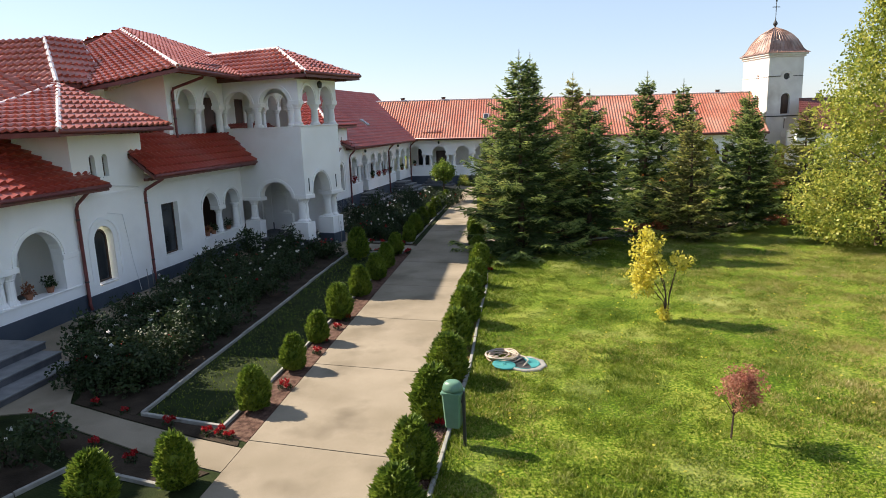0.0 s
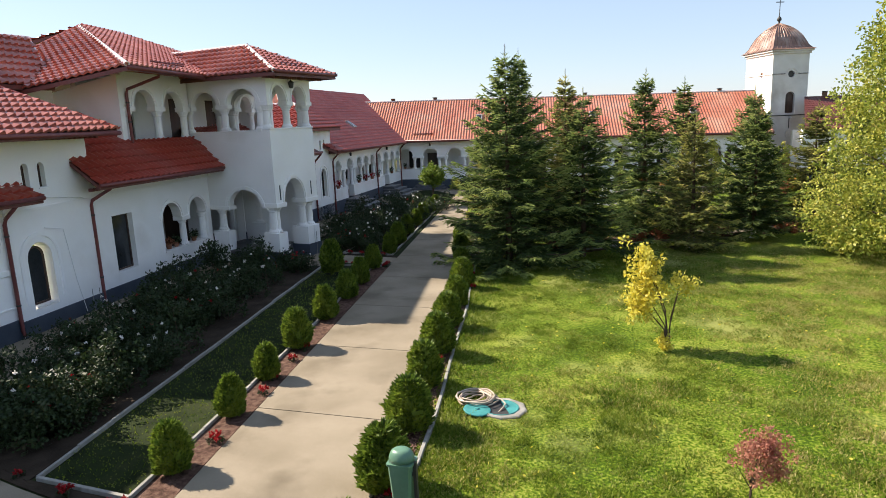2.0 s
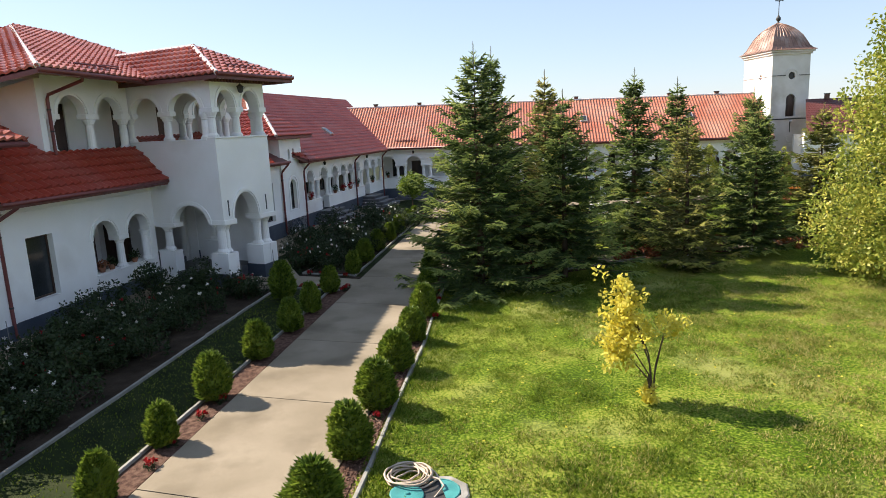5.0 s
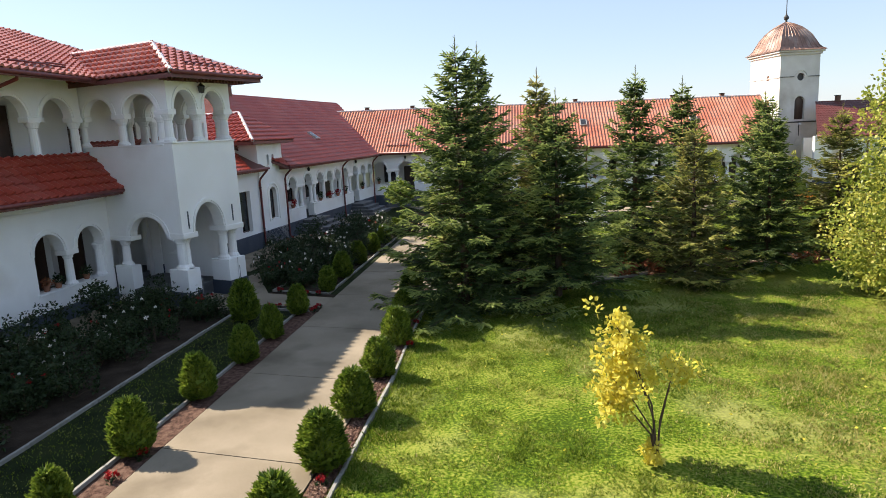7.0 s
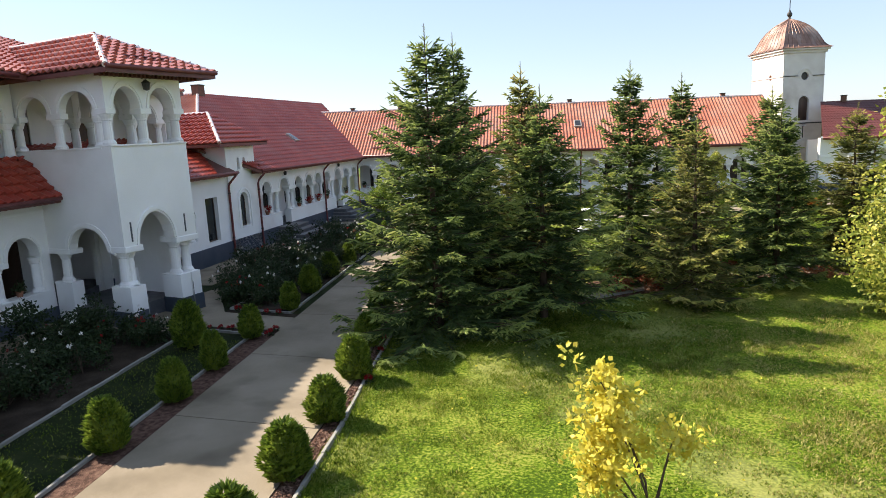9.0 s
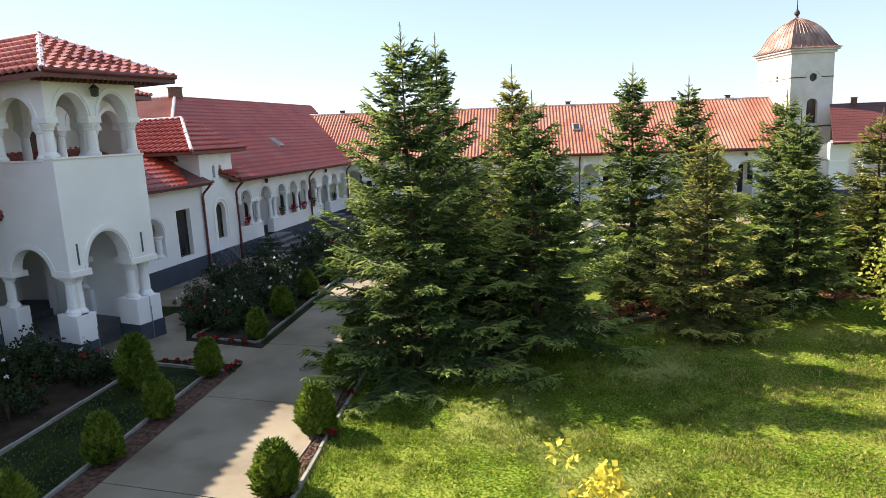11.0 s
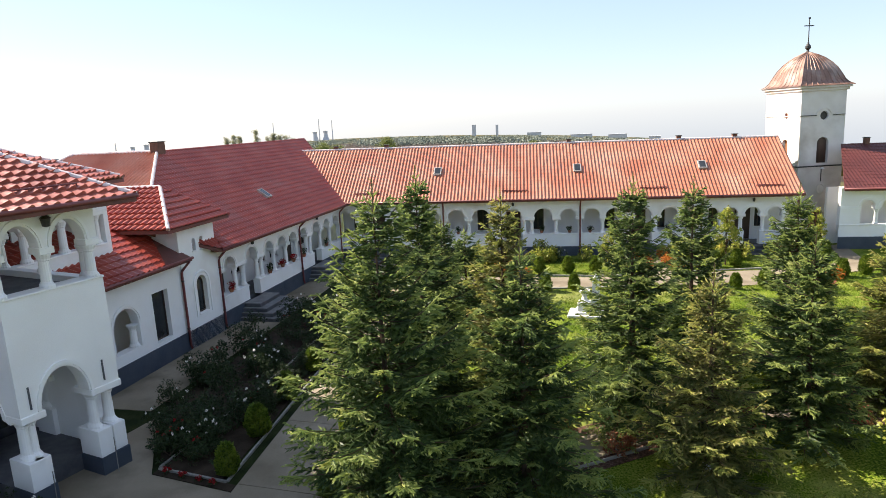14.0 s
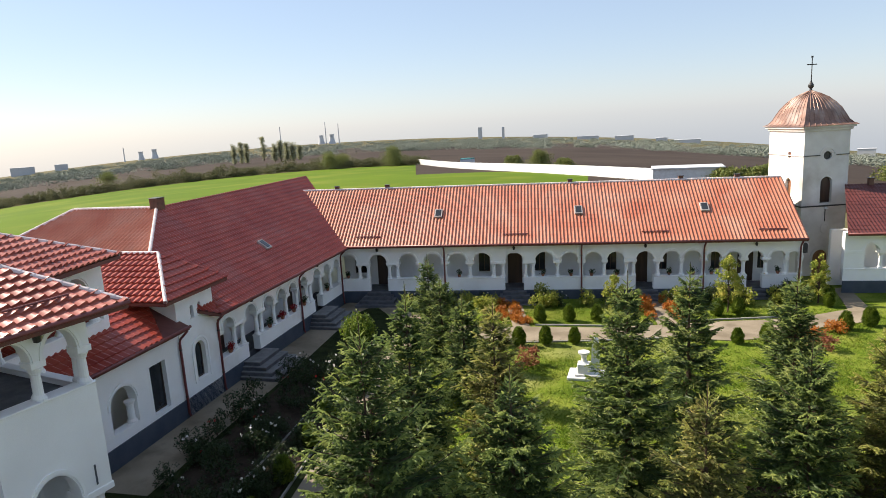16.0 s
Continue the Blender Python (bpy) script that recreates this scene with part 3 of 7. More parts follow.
# beds left of the path: north and south of the near walkway
kerb_run([(-7.45, 9.74), (-7.47, 9.74), (-7.95, 13.2), (-8.55, 17.0), (-9.3, 21.5), (-10.0, 25.6)], "pale concrete kerb along a strip of turf")
kerb_run([(-7.45, 9.74), (-9.5, 9.9), (-10.05, 13.0), (-10.62, 16.46), (-11.53, 21.5), (-12.2, 25.6)], "pale concrete kerb along the rose bed")
kerb_run([(-7.0, 7.7), (-9.2, 7.9), (-9.6, 6.0)], "pale concrete kerb beside the walkway")
strip("flower_bed", [(left_edge(v) - 0.03, v) for v in (9.35, 13, 17, 21.5, 26.4)] + [(-10.06, 25.6), (-9.36, 21.5), (-8.61, 17), (-8.0, 13.2), (-7.45, 9.6)], 0.02, MULCH, "narrow bed of bark mulch with red flowers beside the path", "flower bed")
strip("court_edge", [(left_edge(v) - 0.02, v) for v in (0, 8, 17, 26, 36, 48)] + [(-14, 54), (-19.6, 54.8), (-18.6, 40), (-17.4, 26), (-16.2, 14), (-15, 2)], 0.006, SHADE_TURF, "earth and turf along the court's house side, shade put into the colour", "ground")
strip("turf_strip", [(-7.5, 9.8), (-8.0, 13.2), (-8.6, 17.0), (-9.35, 21.5), (-10.05, 25.6), (-12.1, 25.6), (-11.45, 21.5), (-10.55, 16.46), (-9.98, 13.0), (-9.4, 9.95)], 0.012, SHADE_TURF, "thin turf on earth between two kerbs, shade put into its colour", "turf")
strip("turf_strip", [(-6.9, 7.6), (-9.15, 7.8), (-9.55, 6.0), (-9.0, 4.0), (-6.6, 4.0)], 0.012, SHADE_TURF, "thin turf on earth beside the walkway, shade put into its colour", "turf")
strip("rose_bed", [(-9.6, 9.8), (-10.15, 13), (-10.72, 16.46), (-11.6, 21.5), (-12.3, 25.8), (-15.4, 25.8), (-15.2, 22), (-14.6, 16), (-12.8, 12.2), (-11.5, 10.3)], 0.03, EARTH, "dark earth bed planted with roses", "flower bed")
strip("rose_bed", [(-9.6, 5.0), (-9.3, 7.7), (-12.2, 8.6), (-13.5, 6.5), (-13.2, 4.0)], 0.03, EARTH, "dark earth bed planted with roses", "flower bed")
strip("walkway", [(left_edge(8.33) - 0.02, 8.33), (left_edge(9.12) - 0.02, 9.12), (-7.83, 9.27), (-9.6, 9.6), (-11.44, 10.0), (-12.3, 11.0), (-12.9, 11.6), (-15.5, 12.6), (-15.9, 10.4), (-12.9, 9.0), (-11.81, 9.5), (-10.19, 9.02), (-8.15, 8.54)], 0.03, CONCRETE, "worn concrete walkway to the entrance steps", "walkway")
strip("flower_bed", [(-6.78, 9.17), (-7.83, 9.32), (-9.6, 9.65), (-11.4, 10.05), (-11.5, 10.3), (-9.55, 9.84), (-7.47, 9.68), (-6.85, 9.33)], 0.024, EARTH, "narrow bed of dark earth with red flowers beside the walkway", "flower bed")
strip("flower_bed", [(-6.72, 8.28), (-8.15, 8.49), (-10.19, 8.97), (-11.7, 9.42), (-11.5, 9.0), (-9.25, 8.0), (-7.02, 7.78)], 0.024, EARTH, "narrow bed of dark earth with red flowers beside the walkway", "flower bed")
strip("walkway", [(left_edge(26.45) - 0.02, 26.45), (left_edge(27.75) - 0.02, 27.75), (-12.5, 28.05), (-13.8, 29.7), (-15.0, 31.4), (-15.6, 25.6), (-12.4, 25.6), (-12.05, 26.5)], 0.024, CONCRETE, "concrete walkway to the tower porch", "walkway")
strip("flower_bed", [(left_edge(26.1) - 0.04, 26.02), (left_edge(26.4) - 0.04, 26.42), (-12.0, 26.46), (-12.0, 26.12)], 0.03, EARTH, "narrow bed of dark earth with red flowers beside the walkway", "flower bed")
strip("flower_bed", [(left_edge(27.8) - 0.04, 27.8), (left_edge(28.0) - 0.04, 28.1), (-12.5, 28.3), (-12.5, 28.08)], 0.03, EARTH, "narrow bed of dark earth with red flowers beside the walkway", "flower bed")
kerb_run([(left_edge(25.95) - 0.3, 25.95), (-12.0, 26.08)], "pale concrete kerb beside the walkway")
kerb_run([(left_edge(28.2) - 0.35, 28.15), (-12.5, 28.35)], "pale concrete kerb beside the walkway")
strip("rose_bed", [(left_edge(28.3) - 0.5, 28.2), (left_edge(44) - 0.5, 44), (-16.4, 44), (-15.2, 32.0), (-12.55, 28.4)], 0.03, EARTH, "dark earth bed planted with roses", "flower bed")
kerb_run([(left_edge(28.2) - 0.35, 28.2), (left_edge(37) - 0.35, 37), (left_edge(43) - 0.35, 43)], "pale concrete kerb along the far rose bed")
kerb_run([(-12.5, 28.4), (-12.9, 36.0), (-13.6, 42.5)], "pale concrete kerb inside the far rose bed")
strip("facade_walk", [(-12.9, 11.6), (-14.7, 16), (-15.35, 22), (-15.5, 26), (-18.2, 26), (-16.2, 12)], 0.02, CONCRETE, "narrow concrete strip along the wall", "walkway")
strip("facade_walk", [(-15.6, 31.6), (-16.6, 44), (-17.6, 53), (-17, 55.5), (-20, 55.5), (-18.2, 31.4)], 0.02, CONCRETE, "narrow concrete strip along the wall", "walkway")
GARDEN_WALK = [(-7.6, 29.75), (-6.0, 29.8), (-4.2, 30.05), (-2.4, 30.75), (-0.8, 32.0), (0.6, 33.2), (2.3, 34.3), (4.5, 35.4), (7.0, 36.2), (10.5, 37.6)]


def ribbon(pts, half):
    """The outline of a band of the given half width along a line."""
    out = []
    for sgn in (-1, 1):
        side = []
        for i, (x, y) in enumerate(pts):
            (xa, ya), (xb, yb) = pts[max(0, i - 1)], pts[min(len(pts) - 1, i + 1)]
            ln = math.hypot(xb - xa, yb - ya)
            side.append((x + sgn * half * (yb - ya) / ln, y - sgn * half * (xb - xa) / ln))
        out += side if sgn < 0 else side[::-1]
    return out


strip("flower_bed", ribbon(GARDEN_WALK, 1.15), 0.012, MULCH, "bed of dark mulch beside the winding garden walk", "flower bed")
strip("walkway", ribbon(GARDEN_WALK, 0.6), 0.03, CONCRETE, "winding concrete garden walk under the spruces", "walkway")
kerb_run([(-6.4, 28.95), (-4.1, 29.2), (-2.1, 29.95), (-0.4, 31.25), (1.0, 32.45)], "pale concrete kerb beside the winding garden walk")
COURT_WALKS = [
    ([(-17, 55), (-12.6, 50), (-10.8, 49.5), (-6.5, 49.1), (-6.5, 51.6), (-11.2, 51.6), (-15.8, 56.0)], 0.03),
    ([(-6.48, 51.6), (-6.48, 49.1), (-5.0, 49.4), (-2.2, 50.0), (1.9, 51.0), (5.3, 50.9), (7.0, 51.5), (9.6, 53.3), (12.5, 55.1), (13.5, 56.8), (13.6, 62.9), (12.7, 62.3), (12.3, 57.5), (8.9, 55.2), (5.3, 54.3), (2.6, 53.4), (-1.5, 52.2), (-5.8, 51.8)], 0.03),
    ([(-8.3, 57.2), (-7.3, 57.3), (-5.6, 51.6), (-6.6, 51.4)], 0.025),
    ([(0.6, 59.2), (1.6, 59.4), (2.7, 53.3), (1.6, 52.9)], 0.025),
]
for outline, top in COURT_WALKS:
    strip("walkway", outline, top, CONCRETE, "pale concrete garden walk before the long wing", "walkway")
kerb_run([(-5.4, 52.15), (-1.5, 52.5), (1.3, 53.2)], "white concrete kerb along the garden lawn", 0.1, 0.1)
kerb_run([(2.9, 53.75), (5.3, 54.6), (8.8, 55.5)], "white concrete kerb along the garden lawn", 0.1, 0.1)
kerb_run([(-6.3, 48.85), (-5.0, 49.15), (-2.2, 49.75), (1.8, 50.75)], "white concrete kerb along the garden lawn", 0.1, 0.08)

# ---- near building: two storeys, porch tower ----
house = thing("monastery_house", "white two-storey house with red tiled roofs and porch tower", "house", (-18, 22, 0))
N = Frame(house, -17.87, 26.5, 96.0)      # s runs along the wall, d into the house
Z_FL = 0.6

# ground-floor walls, from the arcade past the turret block to the porch
BLK = -10.65
arcade(N, [(-20.6, 0.72), (-18.75, 0.72), (-16.9, 0.72), (-14.6, 0.8), (-12.3, 0.85)], 0.0, 0.4, -21.8, BLK, Z_FL, 1.0, 2.05, 3.95, doors=(2,))
N.box("plinth", PLINTH, -21.8, -17.7, -0.04, 0.4, 0.0, Z_FL)
N.box("plinth", PLINTH, -16.1, BLK, -0.04, 0.4, 0.0, Z_FL)
N.box("gallery_floor", STONE_STEP, -21.8, BLK, 0.4, 2.4, 0.0, Z_FL - 0.02)
N.box("gallery_ceiling", PLASTER, -21.8, BLK, 0.4, 2.4, 3.6, 3.7)
N.panel("wall", PLASTER, [(-21.8, 0), (BLK, 0), (BLK, 3.7), (-21.8, 3.7)], [[(-18.4, 0.7), (-17.4, 0.7), (-17.4, 2.8), (-18.4, 2.8)], [(-13.1, 1.2), (-12.0, 1.2), (-12.0, 2.9), (-13.1, 2.9)]], 2.4, 2.7)
window(N, -13.1, -12.0, 1.2, 2.9, 2.5)
N.box("door", WOOD_DARK, -18.4, -17.4, 2.5, 2.56, 0.7, 2.8, label="dark timber gallery door")
st1 = thing("entrance_steps", "broad dark stone entrance steps before the arcade", "steps", N.p(-17.0, -1.6, 0))
for i, (front, end) in enumerate(((-3.3, -15.2), (-2.75, -15.05), (-2.2, -14.9))):
    N.box("step", STONE_STEP, -19.4, end, front, -0.045, i * 0.195, (i + 1) * 0.195 - 0.045, parent=st1)
    N.box("tread", TREAD, -19.42, end + 0.02, front - 0.02, -0.045, (i + 1) * 0.195 - 0.045, (i + 1) * 0.195 - 0.003, 0.01, parent=st1)
N.box("wall", PLASTER, BLK + 0.001, BLK + 0.25, 0.4, 2.4, 0.0, 3.7)
# turret block
W1 = [(-10.12, 0.72)] + arc(-9.66, 0.46, 2.2, 12) + [(-9.2, 0.72)]
slit = lambda c: [(c - 0.13, 4.25)] + arc(c, 0.13, 4.85, 8) + [(c + 0.13, 4.25)]
N.panel("wall", PLASTER, [(BLK, 0.0), (-7.15, 0.0), (-7.15, 5.75), (BLK, 5.75)], [W1, slit(-9.72), slit(-9.12)], -0.06, 0.4)
N.box("wall", PLASTER, BLK, BLK + 0.3, 0.4, 3.6, 3.0, 5.75)
N.box("wall", PLASTER, -7.45, -7.15, 0.4, 3.6, 3.0, 5.75)
N.box("plinth", PLINTH, BLK, -7.15, -0.11, -0.06, 0.0, 0.5)
window(N, -10.0, -9.32, 0.8, 2.55, 0.12, arched=True, bars=0)
for c in (-9.72, -9.12):
    window(N, c - 0.13, c + 0.13, 4.25, 4.98, 0.1, arched=True, bars=0)
N.panel("arch_moulding", TRIM, [(-10.42, 0.9)] + arc(-9.66, 0.76, 2.2, 14) + [(-8.9, 0.9), (-9.0, 0.9)] + arc(-9.66, 0.66, 2.2, 14)[::-1] + [(-10.32, 0.9)], (), -0.10, -0.05)
N.box("string_course", TRIM, BLK, -7.15, -0.09, -0.055, 3.62, 3.70)
# block between turret and tower
TW = [(-6.32, 0.95), (-6.32, 2.93), (-5.25, 2.93), (-5.25, 0.95)]
bays3 = [(-2.85, 0.62), (-1.0, 0.62)]
out3 = [(-7.15, 0.0), (0.0, 0.0), (0.0, 4.1), (-7.15, 4.1)]
N.panel("wall", PLASTER, out3, [TW, [(-3.5, 1.1), (-3.5, 2.32)] + arc(-2.85, 0.62, 2.34) + [(-2.2, 2.32), (-2.06, 2.2), (-1.78, 2.2), (-1.64, 2.32)] + arc(-1.0, 0.62, 2.34) + [(-0.36, 2.32), (-0.36, 1.1)]], 0.0, 0.4)
for c, r in bays3:
    arch_ring(N, c, r, 2.34, 0.0)
column(N, -1.92, 0.2, 1.1, 2.2, 0.14)
column(N, -0.45, 0.2, 1.1, 2.25, 0.14)
N.box("corbel", TRIM, -2.2, -1.64, -0.03, 0.43, 2.14, 2.32, 0.015)
N.box("parapet_coping", TRIM, -3.55, -0.3, -0.05, 0.45, 1.06, 1.12, 0.01)
N.box("plinth", PLINTH, -7.15, 0.0, -0.05, 0.0, 0.0, 0.5)
window(N, -6.32, -5.25, 0.95, 2.93, 0.2, bars=0)
N.box("loggia_floor", STONE_STEP, -3.6, 4.0, 0.4, 2.6, 0.0, Z_FL)
N.panel("wall", PLASTER, [(-4.4, 0), (4.0, 0), (4.0, 4.1), (-4.4, 4.1)], [[(1.0, 0.65), (2.2, 0.65), (2.2, 2.9), (1.0, 2.9)]], 2.6, 2.8)
N.box("door", WOOD_DARK, 1.0, 2.2, 2.66, 2.72, 0.65, 2.9, label="dark double door inside the porch")
N.box("wall", PLASTER, -3.95, -3.75, 0.4, 2.6, 0.0, 4.1)
N.box("string_course", TRIM, -7.15, 0.0, -0.04, 0.0, 3.66, 3.74)
N.box("wall", PLASTER, 0.0, 0.2, 0.4, 2.6, 0.0, 4.1)
N.box("wall", PLASTER, 3.6, 4.0, 0.84, 2.8, 0.0, 4.1)
N.box("loggia_ceiling", PLASTER, -3.75, 0.0, 0.4, 2.6, 3.4, 3.5)
N.box("door", WOOD_DARK, -1.75, -0.35, 2.52, 2.58, 0.62, 2.75, label="dark double door inside the loggia")
N.box("door", WOOD_DARK, -0.06, -0.01, 1.15, 2.3, 0.62, 2.7, label="dark timber door of the porch passage")

# porch tower, set a little askew to the wall
NT = Frame(house, 0, 0, 0)
NT.m = N.m @ Matrix.Rotation(radians(-16.0), 4, "Z") @ Matrix.Diagonal((0.695, 1.255, 1.0, 1.0))
T0, T1, TF, UPD = 0.0, 4.0, -3.0, 0.5
ZU, ZS, ZT = 5.7, 6.75, 7.95
NT.panel("wall", PLASTER, [(T0, 2.55)] + arc(1.75, 0.95, 2.62) + [(T1, 2.55), (T1, ZU - 0.5), (T0, ZU - 0.5)], (), TF, TF + 0.4)
NT.panel("wall", PLASTER, [(TF + 0.4, 2.35)] + arc(-1.62, 0.72, 2.45) + [(0.0, 2.35), (0.0, ZU - 0.5), (TF + 0.4, ZU - 0.5)], (), T0, T0 + 0.4, side=T0)
NT.box("wall", PLASTER, T0, T0 + 0.34, 0.0, UPD + 0.34, 4.0, ZU - 0.5)
NT.box("wall", PLASTER, T1 - 0.4, T1, TF + 0.72, UPD + 0.34, 0.0, ZU - 0.5)
arch_ring(NT, 1.75, 0.95, 2.62, TF)
arch_ring(NT, -1.62, 0.72, 2.45, 0, side=T0)
for s0, s1 in ((T0, 0.85), (2.75, T1)):
    NT.box("pedestal", PLASTER, s0, s0 + 0.62, TF + 0.0, TF + 0.7, 0.55, 1.35, 0.01)
    NT.box("pedestal", PLASTER, s1 - 0.55, s1, TF + 0.02, TF + 0.68, 0.55, 1.35, 0.01)
    NT.box("plinth", PLINTH, s0 - 0.02, s1 + 0.02, TF - 0.02, TF + 0.72, 0.0, 0.55)
    for s in (s0 + 0.3, s1 - 0.27):
        column(NT, s, TF + 0.33, 1.35, 2.42, 0.155)
    NT.box("corbel", TRIM, s0 - 0.02, s1 + 0.06, TF - 0.03, TF + 0.62, 2.42, 2.62, 0.02)
    NT.box("wall_slot", STONE_STEP, (s0 + s1) / 2 - 0.03, (s0 + s1) / 2 + 0.03, TF - 0.02, TF + 0.02, 2.75, 3.35)
for s in (T0 + 0.3, T1 - 0.3):
    NT.box("pedestal", PLASTER, s - 0.3, s + 0.3, -0.75, -0.05, 0.0, 1.35, 0.01)
    column(NT, s, -0.4, 1.35, 2.28, 0.155)
    NT.box("corbel", TRIM, s - 0.33, s + 0.33, -0.9, 0.02, 2.28, 2.46, 0.02)
NT.box("porch_floor", STONE_STEP, T0 + 0.02, T1 - 0.02, TF + 0.74, 0.4, 0.0, 0.5)
NT.box("porch_ceiling", PLASTER, T0 + 0.4, T1 - 0.4, TF + 0.4, 2.6, 4.05, 4.15)
# upper storey arcades: tower front and flanks, then the set-back wings
NT.box("tower_floor", STONE_STEP, T0 + 0.05, T1 - 0.05, TF + 0.05, 3.4, 5.3, 5.45)
arcade(NT, [(1.05, 0.66), (2.85, 0.66)], TF, 0.34, T0, T1, ZU - 0.5, ZU, ZS, ZT, edge=(True, True), pr=0.15)
for sd in (T0, T1 - 0.34):
    arcade(NT, [(-1.9, 0.64), (-0.2, 0.6)], 0, 0.34, TF + 0.34, UPD + 0.34, ZU - 0.5, ZU - 0.05, ZS - 0.05, ZT, side=sd, pr=0.15)
UP = 0.5
arcade(N, [(-2.98, 0.66), (-1.08, 0.66)], UP, 0.34, -4.2, T0, 4.6, 5.4, 6.68, ZT, pr=0.15)
N.box("wall", PLASTER, 2.5, 4.9, 0.3, 0.5, 0.0, 4.1)
arcade(N, [(3.5, 0.55), (5.2, 0.6), (6.8, 0.6)], UP, 0.34, 2.6, 8.0, 4.6, 5.45, 6.72, ZT, pr=0.14)
N.box("upper_floor", STONE_STEP, -4.1, 8.5, UP + 0.34, 3.4, 5.1, 5.2)
N.panel("wall", PLASTER, [(UP, 3.9), (14.0, 3.9), (14.0, 7.0), (3.2, 7.3), (UP, 7.82)], (), -4.45, -4.2, side=-4.45)
N.box("wall", PLASTER, 8.0, 8.25, UP, 14.0, 3.9, ZT)
N.panel("wall", PLASTER, [(-4.2, 3.9), (8.6, 3.9), (8.6, ZT), (-4.2, ZT)], [[(a, 5.25), (b, 5.25), (b, 7.2), (a, 7.2)] for a, b in ((-2.1, -1.1), (1.5, 2.6), (4.6, 5.6))], 2.4, 2.6)
for a, b in ((-2.1, -1.1), (1.5, 2.6), (4.6, 5.6)):
    N.box("door", WOOD_DARK, a, b, 2.46, 2.52, 5.25, 7.2, label="dark timber door of the upper gallery")
N.box("gallery_ceiling", PLASTER, -4.2, 8.6, UP + 0.34, 2.4, ZT - 0.12, ZT - 0.02)
NT.box("gallery_ceiling", PLASTER, T0 + 0.34, T1 - 0.34, TF + 0.34, UP + 0.34, ZT - 0.12, ZT - 0.02)

# roofs of the near building
OV, ZE = 0.75, 7.9
e0, e1, ed, ed1 = -6.3, 8.5, UP - OV - 1.1, UP - OV
AP = (0.75, 5.8, 10.45)
AP2 = (3.6, 5.8, 10.45)
roof(house, N, [
    [(e0, ed, ZE), (e1, ed1, ZE), AP2, AP],
    [(e0, 8.6, 6.5), (e0, ed, ZE), AP],
    [(e1, ed1, ZE), (e1, 11.5, ZE), AP2],
    [(e1, 11.5, ZE), (e0, 11.5, 7.4), AP, AP2],
], TILE_BROWN, [((e0, ed, ZE), AP), ((e1, ed1, ZE), AP2), (AP, AP2)], step=0.05, lift=0.105)
t0, t1, tf = T0 - OV, T1 + 1.0, TF - OV
TA, TB = (2.3, -1.2, 9.2), (2.3, 3.2, 9.2)
roof(house, NT, [
    [(t0, tf, ZE - 0.05), (t1, tf, ZE - 0.05), TA],
    [(t0, 3.2, ZE - 0.05), (t0, tf, ZE - 0.05), TA, TB],
    [(t1, tf, ZE - 0.05), (t1, 3.2, ZE - 0.05), TB, TA],
], TILE_BROWN, [((t0, tf, ZE - 0.05), TA), ((t1, tf, ZE - 0.05), TA), (TA, TB)], step=0.05, lift=0.105)
cap(house, N.p(AP[0], AP[1], AP[2] + 0.03), N.p(e0, 8.6, 6.53), 0.09, TILE_RED)
gutter(NT, t0, t1, tf - 0.03, ZE - 0.04)
N.put("gutter", tube([(e0, ed - 0.03, ZE - 0.06), (-1.2, ed - 0.03 + (ed1 - ed) * (-1.2 - e0) / (e1 - e0), ZE - 0.06)], 0.07, 8), PIPE, smooth=True)
dentils(NT, t0 + 0.2, t1 - 0.2, TF - 0.2, ZE - 0.2)
snow_guard(NT, 1.0, 3.4, TF - 0.1, ZE + 0.30, 0.5)
snow_guard(N, -3.9, -2.4, ed + 0.75, ZE + 0.26, 0.5)
snow_guard(N, -2.2, -1.4, ed + 1.0, ZE + 0.34, 0.5)
# south roof behind the turret
roof(house, N, [
    [(-7.5, 9.0, 7.47), (-7.5, 2.7, 7.47), (-5.35, 4.8, 9.33), (-5.35, 9.0, 9.33)],
    [(-7.5, 2.7, 7.47), (-4.86, 2.7, 7.5), (-3.35, 4.8, 9.42), (-5.35, 4.8, 9.33)],
], TILE_BROWN, [((-7.5, 2.7, 7.47), (-5.35, 4.8, 9.33)), ((-5.35, 4.8, 9.33), (-3.35, 4.8, 9.42))], step=0.05, lift=0.105)
cap(house, N.p(-4.86, 2.7, 7.54), N.p(-3.35, 4.8, 9.46), 0.035)
N.box("wall", PLASTER, -6.7, -4.45, 3.2, 3.5, 3.5, 7.4)
N.box("wall", PLASTER, -6.7, -6.45, 3.5, 9.0, 3.5, 7.4)
# turret roof
roof(house, N, [
    [(-12.3, -1.25, 5.76), (-7.0, -1.2, 5.86), (-8.15, 2.1, 7.32)],
    [(-12.3, 3.7, 5.76), (-12.3, -1.25, 5.76), (-8.15, 2.1, 7.32)],
    [(-11.8, 5.5, 6.5), (-12.3, 3.7, 5.76), (-8.15, 2.1, 7.32), (-8.15, 5.5, 7.28)],
    [(-7.0, -1.2, 5.86), (-6.5, 5.5, 5.86), (-8.15, 5.5, 7.28), (-8.15, 2.1, 7.32)],
], TILE_BROWN, [((-12.3, -1.25, 5.76), (-8.15, 2.1, 7.32)), ((-12.3, 3.7, 5.76), (-8.15, 2.1, 7.32)), ((-8.15, 2.1, 7.32), (-8.15, 5.5, 7.28))], step=0.05, lift=0.105)
cap(house, N.p(-7.0, -1.2, 5.89), N.p(-8.15, 2.1, 7.35), 0.07, TILE_RED)
dentils(N, -11.6, -7.0, -0.6, 5.66)
gutter(N, -12.3, -7.0, -1.28, 5.74)
